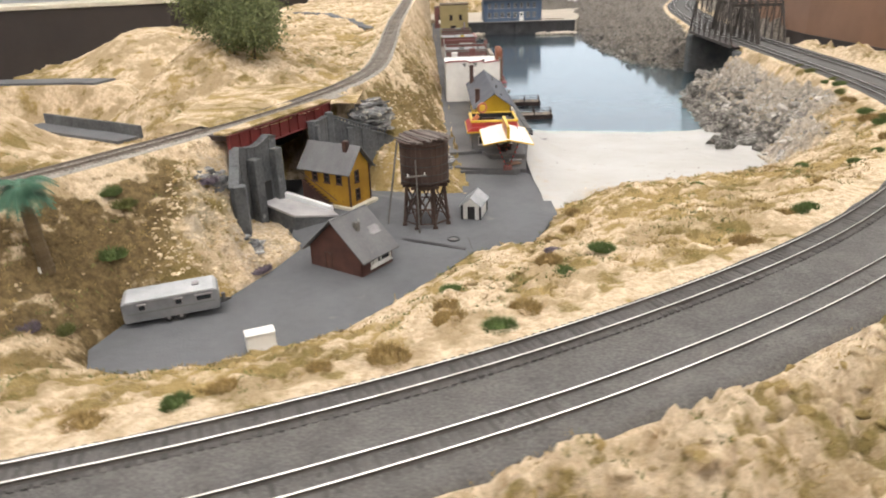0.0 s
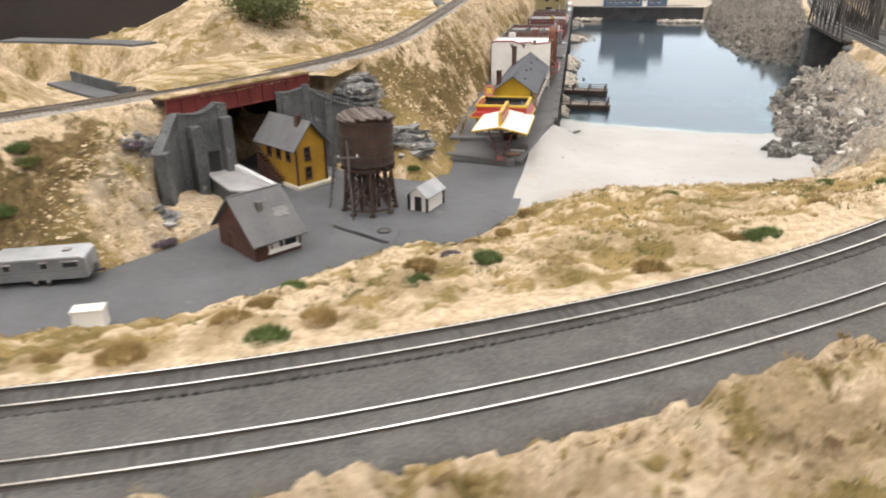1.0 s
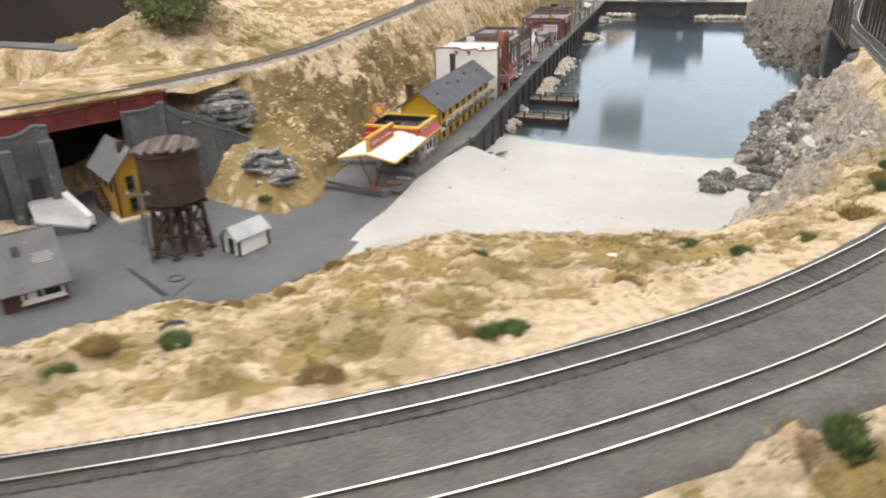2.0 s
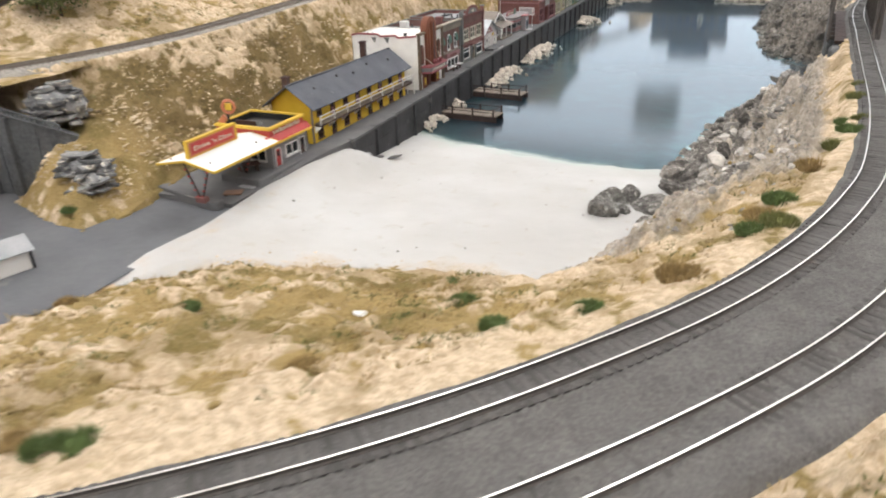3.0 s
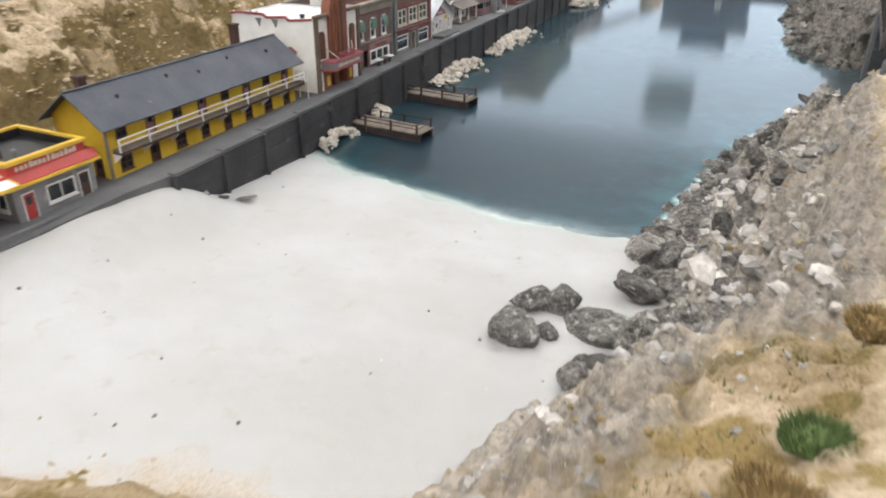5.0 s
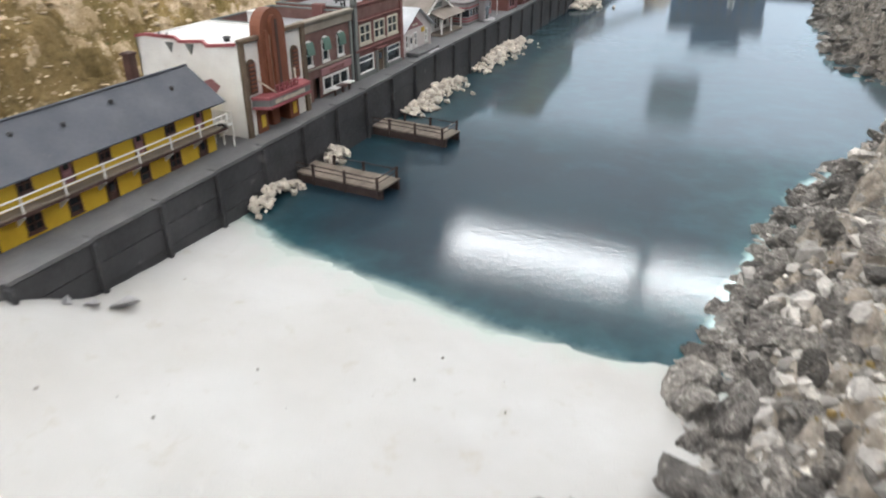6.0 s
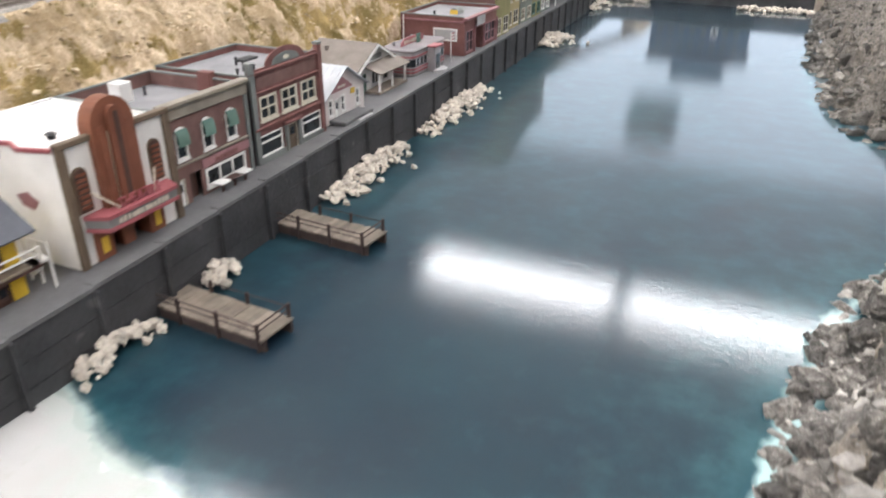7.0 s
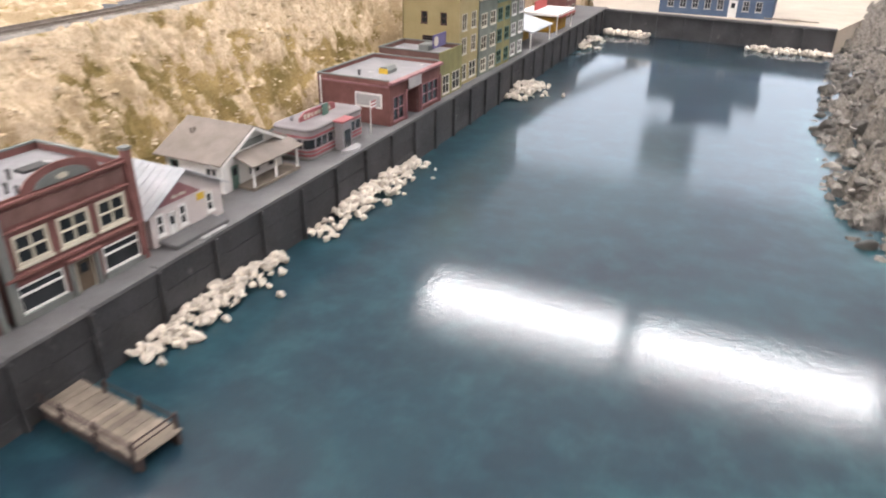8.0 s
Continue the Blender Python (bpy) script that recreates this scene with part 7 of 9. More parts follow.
def caravan():
    root = empty("caravan", pose(-0.2335, 0.5560, YARD_Z + 0.0055, 1.5, -1.2, 18.0), "grey travel trailer with small hooded windows", "caravan")
    L, W, H = 0.078, 0.026, 0.0192
    pts = []
    for cx, cz, a, r in ((L / 2 - 0.003, 0.003, -90, 0.003), (L / 2 - 0.004, H - 0.004, 0, 0.004), (-L / 2 + 0.004, H - 0.004, 90, 0.004), (-L / 2 + 0.003, 0.003, 180, 0.003)):
        for k in range(5):
            t = math.radians(a + 22.5 * k)
            pts.append((cx + r * math.cos(t), cz + r * math.sin(t)))
    part("body", bevel(prism(pts, "y", -W / 2, W / 2), 0.0008), M_CARAVAN, root)
    part("roof", bevel(prism([(-L / 2 + 0.001, H - 0.0012), (L / 2 - 0.001, H - 0.0012), (L / 2 - 0.004, H + 0.0010), (-L / 2 + 0.004, H + 0.0010)], "y", -W / 2 - 0.0005, W / 2 + 0.0005), 0.0004), M_METALROOF, root, "pale trailer roof")
    F = wall_frame((-L / 2, -W / 2, 0), (1, 0, 0), (0, -1, 0))
    for a, b in ((0.013, 0.019), (0.042, 0.048), (0.059, 0.072)):
        w = part("window", box(a, b, 0.0105, 0.0160, 0.0, 0.0006, m=F), M_SILVER, root)
        part("pane", box(a + 0.0006, b - 0.0006, 0.0111, 0.0151, 0.0006, 0.0009, m=F), M_GLASS, w)
        part("hood", box(a - 0.0008, b + 0.0008, 0.0161, 0.0168, 0.0, 0.0026, m=F), M_SILVER, w)
    w = part("window", box(-L / 2 - 0.0006, -L / 2, -0.008, 0.008, 0.0100, 0.0155), M_SILVER, root)
    part("pane", box(-L / 2 - 0.0010, -L / 2 - 0.0006, -0.007, 0.007, 0.0106, 0.0149), M_GLASS, w)
    part("belt_line", box(-L / 2 + 0.004, L / 2 - 0.004, -W / 2 - 0.0004, -W / 2, 0.0080, 0.0088), M_GREYPANEL, root)
    for x in (-0.004, 0.006):
        for y in (-W / 2 + 0.002, W / 2 - 0.002):
            wh = part("wheel", rod((x, y - 0.0015, -0.0005), (x, y + 0.0015, -0.0005), 0.0040, 14), M_BLACK, root)
            part("hub", rod((x, y - 0.0019, -0.0005), (x, y + 0.0019, -0.0005), 0.0016, 10), M_SILVER, wh)
    part("drawbar", prism([(L / 2 - 0.002, -0.006), (L / 2 + 0.009, 0.0), (L / 2 - 0.002, 0.006)], "z", 0.0005, 0.002), M_BLACK, root)
    part("gas_bottle", rod((L / 2 + 0.003, 0, 0.002), (L / 2 + 0.003, 0, 0.0075), 0.0018, 10), M_STEEL, root)
    part("roof_vent", bevel(box(0.018, 0.024, -0.002, 0.004, H + 0.0006, H + 0.0024), 0.0003), M_SILVER, root)


caravan()

cab = empty("white_box", pose(-0.144, 0.491, YARD_Z, 0, 0, 22.0), "plain white box with a slanted front at the yard's edge", "box")
part("body", bevel(prism([(-0.0075, 0.0), (0.0075, 0.0), (0.006, 0.015), (-0.0055, 0.0155)], "x", -0.011, 0.011), 0.0008), M_WHITE, cab)
part("lid", bevel(box(-0.0115, 0.0115, -0.0062, 0.0066, 0.0152, 0.0166), 0.0004), M_WHITE, cab)


scrap = empty("paper_scrap", pose(0.365, 0.766, ground_z(0.365, 0.766)), "crumpled scrap of white paper on the dry slope", "paper")
bm = bmesh.new()
bmesh.ops.create_icosphere(bm, subdivisions=2, radius=1.0)
for v in bm.verts:
    v.co = Vector((v.co.x * 0.0062, v.co.y * 0.0034, v.co.z * 0.0018 + 0.0012)) * (0.75 + 0.7 * noise.noise(v.co * 1.9))
part("sheet", bm, M_WHITE, scrap)


def yard_marks():
    j = empty("drain_channel", pose(-0.012, 0.7005, YARD_Z, 0, 0, -27.5), "dark sunken drain joint across the asphalt", "drain", "", "structure")
    part("grate", box(-0.060, 0.040, -0.0019, 0.0019, -0.002, 0.0006), M_BLACK, j)
    part("edge", box(-0.060, 0.040, 0.0019, 0.0026, -0.002, 0.0009), M_ASPHALT, j)
    k = empty("pavement_joint", pose(0.0265, 0.724, YARD_Z, 0, 0, 95), "thin straight joint in the asphalt", "joint", "", "structure")
    part("seam", box(-0.042, 0.042, -0.0005, 0.0005, -0.002, 0.0004), M_BLACK, k)
    m = empty("manhole_cover", pose(0.012, 0.711, YARD_Z), "round cast iron manhole cover in the asphalt", "manhole cover")
    bm = bmesh.new()
    for n in range(20):
        a, b = 2 * math.pi * n / 20, 2 * math.pi * (n + 1) / 20
        add_rod(bm, (0.0062 * math.cos(a), 0.0062 * math.sin(a), 0.0003), (0.0062 * math.cos(b), 0.0062 * math.sin(b), 0.0003), 0.0008, 5)
    part("rim", bm, M_BLACK, m)
    part("lid", rod((0, 0, -0.0004), (0, 0, 0.0005), 0.0038, 18), M_STEEL, m)


yard_marks()


def pole(x, y, h, label):
    root = empty("utility_pole", pose(x, y, YARD_Z + float(rise(x, y)), 1.5, -1.0, 12), label, "pole", "poles")
    part("post", rod((0, 0, 0), (0, 0, h), 0.0011, 7, 0.0008), M_STEEL, root)
    part("cross_arm", box(-0.011, 0.011, -0.0007, 0.0007, h * 0.78, h * 0.78 + 0.0016), M_STEEL, root)
    for s in (-0.009, 0.009):
        part("insulator", rod((s, 0, h * 0.78 + 0.0016), (s, 0, h * 0.78 + 0.004), 0.0007, 6), M_WHITE, root)


pole(-0.0245, 0.7285, 0.082, "thin brown utility pole with one cross arm")


# ---- underpass: girder bridge, abutments, ramp ----
def girder_bridge():
    a, b = Vector((-0.222, 0.745, 0.0)), Vector((-0.1385, 0.9175, 0.0))
    d = (b - a).normalized()
    root = empty("girder_bridge", pose(a.x, a.y, 0.115, 0, 0, math.degrees(math.atan2(d.y, d.x))), "oxide red plate girder railway bridge", "bridge")
    L = (b - a).length
    H = 0.0215
    for y, nm in ((0.0, "girder"), (0.046, "girder")):
        g = part(nm, box(0, L, y - 0.0006, y + 0.0006, 0, H), M_RED, root)
        for z in (0.0, H - 0.0013):
            part("flange", bevel(box(-0.0004, L + 0.0004, y - 0.0026, y + 0.0026, z, z + 0.0013), 0.0002), M_RED, g)
        for k in range(12):
            x = L * (k + 0.0) / 11
            x = min(max(x, 0.0008), L - 0.0008)
            part("stiffener", box(x - 0.0006, x + 0.0006, y - 0.0022, y + 0.0022, 0.0012, H - 0.0012), M_RED, g)
    part("deck", box(0.001, L - 0.001, 0.003, 0.044, 0.0145, 0.0195), M_DARKTIMBER, root)
    part("sand_strip", bevel(box(-0.004, L + 0.004, -0.0015, 0.016, H + 0.0003, H + 0.0030), 0.0008), M_GROUND, root, "sanded edge along the girder top")
    return root


girder_bridge()


def stone_wall(name, line, tops, base, thick, label, courses=5, seed=1):
    """A retaining wall along a line, its top at the given heights, built of upright faces with ribs."""
    root = empty(name, Matrix(), label, "retaining wall")
    rng = random.Random(seed)
    for (a, b), (ta, tb) in zip(zip(line, line[1:]), zip(tops, tops[1:])):
        a2, b2 = Vector((*a, 0)), Vector((*b, 0))
        n = Vector((0, 0, 1)).cross(b2 - a2).normalized() * thick
        L = (b2 - a2).length
        pieces = max(1, round(L / 0.011))
        for k in range(pieces):
            s, t = k / pieces, (k + 1) / pieces
            p, q = a2.lerp(b2, s), a2.lerp(b2, t)
            zp, zq = ta + (tb - ta) * s, ta + (tb - ta) * t
            off = n.normalized() * rng.uniform(0.0, 0.0012)
            bm = bmesh.new()
            v = [bm.verts.new(w) for w in ((p.x - off.x, p.y - off.y, base), (q.x - off.x, q.y - off.y, base), (q.x + n.x, q.y + n.y, base), (p.x + n.x, p.y + n.y, base),
                                           (p.x - off.x, p.y - off.y, zp), (q.x - off.x, q.y - off.y, zq), (q.x + n.x, q.y + n.y, zq), (p.x + n.x, p.y + n.y, zp))]
            for f in ((3, 2, 1, 0), (4, 5, 6, 7), (0, 1, 5, 4), (1, 2, 6, 5), (2, 3, 7, 6), (3, 0, 4, 7)):
                bm.faces.new([v[i] for i in f])
            bmesh.ops.recalc_face_normals(bm, faces=bm.faces[:])
            part("stone_panel", bevel(bm, 0.0005), M_STONE, root)
        bm = bmesh.new()
        p, q = a2, b2
        v = [bm.verts.new(w) for w in ((p.x - n.x * 0.3, p.y - n.y * 0.3, ta), (q.x - n.x * 0.3, q.y - n.y * 0.3, tb), (q.x + n.x * 1.2, q.y + n.y * 1.2, tb), (p.x + n.x * 1.2, p.y + n.y * 1.2, ta),
                                       (p.x - n.x * 0.3, p.y - n.y * 0.3, ta + 0.0022), (q.x - n.x * 0.3, q.y - n.y * 0.3, tb + 0.0022), (q.x + n.x * 1.2, q.y + n.y * 1.2, tb + 0.0022), (p.x + n.x * 1.2, p.y + n.y * 1.2, ta + 0.0022))]
        for f in ((3, 2, 1, 0), (4, 5, 6, 7), (0, 1, 5, 4), (1, 2, 6, 5), (2, 3, 7, 6), (3, 0, 4, 7)):
            bm.faces.new([v[i] for i in f])
        bmesh.ops.recalc_face_normals(bm, faces=bm.faces[:])
        part("coping", bevel(bm, 0.0004), M_STONE, root)
    return root


left = stone_wall("west_abutment", [(-0.206, 0.697), (-0.2105, 0.724), (-0.2145, 0.748), (-0.2085, 0.758), (-0.2025, 0.768), (-0.1965, 0.778), (-0.1905, 0.7875), (-0.1845, 0.797)],
                  [0.092, 0.107, 0.121, 0.118, 0.1165, 0.119, 0.1245, 0.122], 0.018, 0.007, "grey stone abutment and sloping wing wall under the girder", seed=2)
for px, py, h, turn in ((-0.2065, 0.7005, 0.0955, -80), (-0.2035, 0.758, 0.108, -32), (-0.1885, 0.7935, 0.111, -32)):
    part("buttress", bevel(box(-0.0060, 0.0060, -0.006, 0.006, 0.018, h, m=pose(px + 0.003, py - 0.002, 0, 0, 0, turn + 90)), 0.0008), M_STONE, left)
right = stone_wall("east_abutment", [(-0.153, 0.866), (-0.147, 0.887), (-0.139, 0.909), (-0.125, 0.9135), (-0.111, 0.918), (-0.090, 0.929), (-0.072, 0.940), (-0.060, 0.952)],
                   [0.121, 0.119, 0.122, 0.111, 0.104, 0.095, 0.087, 0.078], 0.018, 0.007, "grey stone abutment and curved wing wall with a balustrade", seed=3)
for px, py, h, turn in ((-0.151, 0.874, 0.117, 70), (-0.139, 0.908, 0.126, 30), (-0.114, 0.916, 0.104, 20)):
    part("buttress", bevel(box(-0.0045, 0.0045, -0.005, 0.005, 0.018, h, m=pose(px, py - 0.001, 0, 0, 0, turn)), 0.0008), M_STONE, right)
rail_pts = [Vector(p) for p in ((-0.136, 0.911, 0.121), (-0.111, 0.919, 0.1105), (-0.090, 0.930, 0.1015), (-0.070, 0.942, 0.0925))]
for p, q in zip(rail_pts, rail_pts[1:]):
    part("balustrade_rail", rod(p, q, 0.0012, 6), M_STONE, right)
    for k in range(6):
        c = p.lerp(q, (k + 0.5) / 6)
        part("baluster", box(c.x - 0.0009, c.x + 0.0009, c.y - 0.0009, c.y + 0.0009, c.z - 0.0075, c.z), M_STONE, right)

tunnel = empty("underpass", Matrix(), "underpass behind the girder bridge, its shade painted as black sheets", "tunnel", "", "structure")
# near-black sheets stand in for the deep shade under the bridge
part("shade_back", box(-0.30, -0.155, 0.985, 0.990, 0.0, 0.128), M_BLACK, tunnel)
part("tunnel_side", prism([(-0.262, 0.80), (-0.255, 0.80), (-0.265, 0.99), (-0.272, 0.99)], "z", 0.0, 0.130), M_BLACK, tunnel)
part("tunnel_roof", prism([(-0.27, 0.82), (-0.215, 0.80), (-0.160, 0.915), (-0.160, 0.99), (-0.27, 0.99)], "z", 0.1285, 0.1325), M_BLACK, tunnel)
cap_x, cap_y = np.meshgrid(np.arange(-0.30, -0.095, 0.004), np.arange(0.78, 1.03, 0.004))
cap_z = 0.1338 + 0.004 * fbm(cap_x, cap_y, 40, 4, 14) + 0.010 * step(0.02, 0.08, -0.215 - cap_x + 0.48 * (cap_y - 0.76))
cap_f = grid_faces(cap_x.shape[1], cap_x.shape[0])
mid_x, mid_y = cap_x.ravel()[cap_f].mean(1), cap_y.ravel()[cap_f].mean(1)
cap_f = cap_f[((mid_x < -0.219 + 0.485 * (mid_y - 0.745)) & (mid_x < -0.148)) | ((mid_y > 0.922) & (mid_x < -0.104))]
cap = mesh_from("sand_cap", np.stack([cap_x, cap_y, cap_z], -1).reshape(-1, 3), cap_f, M_GROUND)
cap.parent = tunnel
# doorway in the abutment, a black block painted for the shade inside it
part("doorway_shade", box(-0.0062, 0.0062, -0.0016, 0.004, 0.040, 0.076, m=pose(-0.1960, 0.7785, 0, 0, 0, 58)), M_BLACK, left)

ramp = empty("concrete_ramp", Matrix(), "pale concrete ramp with a bright white kerb", "ramp")


def ramp_piece(name, pts, thick, za, zb, material):
    """A slab whose top falls from za in the west to zb in the east."""
    x0, x1 = min(p[0] for p in pts), max(p[0] for p in pts)
    bm = bmesh.new()
    tops = [za + (zb - za) * (x - x0) / (x1 - x0) for x, y in pts]
    lo = [bm.verts.new((x, y, max(0.018, z - thick))) for (x, y), z in zip(pts, tops)]
    hi = [bm.verts.new((x, y, z)) for (x, y), z in zip(pts, tops)]
    bm.faces.new(lo[::-1]), bm.faces.new(hi)
    for k in range(len(pts)):
        bm.faces.new((lo[k], lo[(k + 1) % len(pts)], hi[(k + 1) % len(pts)], hi[k]))
    bmesh.ops.recalc_face_normals(bm, faces=bm.faces[:])
    return part(name, bevel(bm, 0.0005), material, ramp)


deck = [(-0.206, 0.792), (-0.197, 0.764), (-0.160, 0.736), (-0.114, 0.752), (-0.124, 0.768), (-0.183, 0.797)]
mid = (sum(p[0] for p in deck) / 6, sum(p[1] for p in deck) / 6)
ramp_piece("slab", deck, 0.0030, 0.0555, 0.0425, M_CONCRETE)
ramp_piece("base", [(mid[0] + (x - mid[0]) * 0.93, mid[1] + (y - mid[1]) * 0.93) for x, y in deck], 0.05, 0.0522, 0.0396, M_STONE)
ramp_piece("kerb", [(-0.1255, 0.7635), (-0.1215, 0.7690), (-0.182, 0.7985), (-0.186, 0.793)], 0.010, 0.0595, 0.0475, M_KERB)


# ---- truss bridges over the inlet ----
M_TRUSS = mat("dark_truss", [(0.040, 0.034, 0.031), (0.085, 0.072, 0.064)], 70, 0.65, metal=0.2, wear=((0.12, 0.08, 0.06), 0.12))


def truss_bridge(xa, xb, label):
    y0, y1 = 1.585, 1.915
    z = 0.1015
    a, b = Vector((xa, y0, z)), Vector((xb, y1, z))
    root = empty("truss_bridge", pose(a.x, a.y, z, 0, 0, math.degrees(math.atan2(b.y - a.y, b.x - a.x))), label, "bridge", "truss bridges")
    L, W, H, n = (b - a).length, 0.054, 0.100, 8
    for s in (-W / 2, W / 2):
        t = part("truss", box(0, L, s - 0.0018, s + 0.0018, -0.003, 0.003), M_TRUSS, root)
        tops = [(L * k / n, H * (0.80 + 0.20 * math.sin(math.pi * k / n))) for k in range(1, n)]
        for p, q in zip(tops, tops[1:]):
            part("top_chord", rod((p[0], s, p[1]), (q[0], s, q[1]), 0.0022, 6), M_TRUSS, t)
        part("end_post", rod((0.001, s, 0.0), (tops[0][0], s, tops[0][1]), 0.0024, 6), M_TRUSS, t)
        part("end_post", rod((L - 0.001, s, 0.0), (tops[-1][0], s, tops[-1][1]), 0.0024, 6), M_TRUSS, t)
        for k, p in enumerate(tops):
            part("vertical", box(p[0] - 0.0013, p[0] + 0.0013, s - 0.0013, s + 0.0013, 0.0, p[1]), M_TRUSS, t)
            q = L * (k + 2) / n if k < (n - 1) / 2 else L * k / n
            part("diagonal", rod((p[0], s, p[1]), (q, s, 0.001), 0.0011, 5), M_TRUSS, t)
    for k in range(1, n):
        x, h = L * k / n, H * (0.80 + 0.20 * math.sin(math.pi * k / n))
        part("strut", rod((x, -W / 2, h), (x, W / 2, h), 0.0013, 6), M_TRUSS, root)
        if k in (1, n - 1):
            part("portal", box(x - 0.0012, x + 0.0012, -W / 2, W / 2, h - 0.009, h - 0.003), M_TRUSS, root)
            for s in (-1, 1):
                part("knee", rod((x, s * W / 2, h - 0.018), (x, s * (W / 2 - 0.013), h - 0.004), 0.0011, 5), M_TRUSS, root)
        part("floor_beam", box(x - 0.0012, x + 0.0012, -W / 2, W / 2, -0.006, -0.001), M_TRUSS, root)
    part("deck", box(0, L, -0.018, 0.018, -0.0055, -0.0012), M_DARKTIMBER, root)


truss_bridge(0.6635, 0.6830, "weathered steel through truss railway bridge over the inlet")
truss_bridge(0.7235, 0.7430, "weathered steel truss railway bridge beside another one")
for y in (1.575, 1.925):
    ab = empty("bridge_pier", pose(0.705 + (0.016 if y > 1.7 else 0), y, 0.0), "grey concrete bridge seat at the inlet", "bridge pier", "bridge piers")
    part("seat", bevel(box(-0.065, 0.075, -0.016, 0.016, -0.03, 0.094), 0.004), M_STONE, ab)


# ---- boards round the layout ----
def boards():
    f = empty("dark_fascia", Matrix(), "dark brown fascia panel of a neighbouring layout", "panel")
    for a, b in (((-2.4, 2.35), (-1.6, 2.60)), ((-1.6, 2.60), (-0.98, 2.80)), ((-0.98, 2.80), (-0.55, 3.3))):
        part("panel", prism([a, b, (b[0], b[1] + 0.02), (a[0], a[1] + 0.02)], "z", -0.9, 0.175), M_FASCIA, f)
        part("ledge", bevel(prism([(a[0], a[1] - 0.012), (b[0], b[1] - 0.012), (b[0], b[1] + 0.25), (a[0], a[1] + 0.25)], "z", 0.176, 0.192), 0.002), M_CREAM, f)
    w = empty("white_cabinet", pose(-2.25, 2.05, -1.05), "white cabinet standing in the aisle", "cabinet")
    part("body", bevel(box(-0.18, 0.18, -0.14, 0.14, 0.0, 1.12), 0.004), M_WHITE, w)
    part("top", bevel(box(-0.19, 0.19, -0.15, 0.15, 1.12, 1.135), 0.003), M_GREYPANEL, w)
    b = empty("brown_board", Matrix(), "brown wooden backboard behind the curve", "board")
    pts = [(1.12, 0.70), (1.02, 1.15), (0.965, 1.56), (0.95, 1.90), (0.985, 2.40), (1.10, 2.95), (1.35, 3.5)]
    for p, q in zip(pts, pts[1:]):
        part("panel", prism([p, q, (q[0] + 0.012, q[1]), (p[0] + 0.012, p[1])], "z", -0.9, 0.192), M_BOARD, b)
        part("skirting", prism([(p[0] - 0.004, p[1]), (q[0] - 0.004, q[1]), q, p], "z", -0.9, 0.088), M_FASCIA, b)
        part("edge", prism([(p[0] - 0.003, p[1]), (q[0] - 0.003, q[1]), (q[0] + 0.2, q[1]), (p[0] + 0.2, p[1])], "z", 0.192, 0.200), M_CREAM, b)


boards()

box_h = empty("hanging_speaker", pose(0.01, 5.02, 0.765), "dark grey box hung from the ceiling on a rod", "speaker")
part("case", bevel(box(-0.125, 0.125, -0.10, 0.10, 0.0, 0.24), 0.01), M_FLATROOF, box_h)
part("grille", box(-0.107, 0.107, -0.106, -0.10, 0.02, 0.22), M_GREYPANEL, box_h)
part("rod", rod((0, 0, 0.24), (0, 0, 1.035), 0.004, 8), M_STEEL, box_h)


# ---- rocks ----
def rock_mesh(name, seed, material, flat=0.85, cuts=11, detail=2):
    """A broken stone: a ball cut by random planes, with a rough face."""
    rng = random.Random(seed)
    bm = bmesh.new()
    bmesh.ops.create_icosphere(bm, subdivisions=detail, radius=1.0)
    for _ in range(cuts):
        n = Vector((rng.gauss(0, 1), rng.gauss(0, 1), rng.gauss(0, 1))).normalized()
        d = rng.uniform(0.42, 0.80)
        for v in bm.verts:
            k = v.co.dot(n) - d
            if k > 0:
                v.co -= n * k
    for v in bm.verts:
        v.co *= 1 + 0.12 * noise.noise(v.co * 1.7 + Vector((seed, 0, 0))) + 0.10 * noise.noise(v.co * 4.3 + Vector((0, seed, 0)))
        v.co.z *= flat
    me = bpy.data.meshes.new(name)
    bm.to_mesh(me)
    bm.free()
    me.materials.append(material)
    return me


M_LUMP = mat("plaster_lump", [(0.33, 0.245, 0.135), (0.52, 0.41, 0.27), (0.68, 0.57, 0.42)], 55, 0.95, bump=0.001, bump_scale=400, island=0.22, spec=0.15)
BIG = {M_ROCK: M_BOULDER, M_RUBBLE: M_PALESTONE}


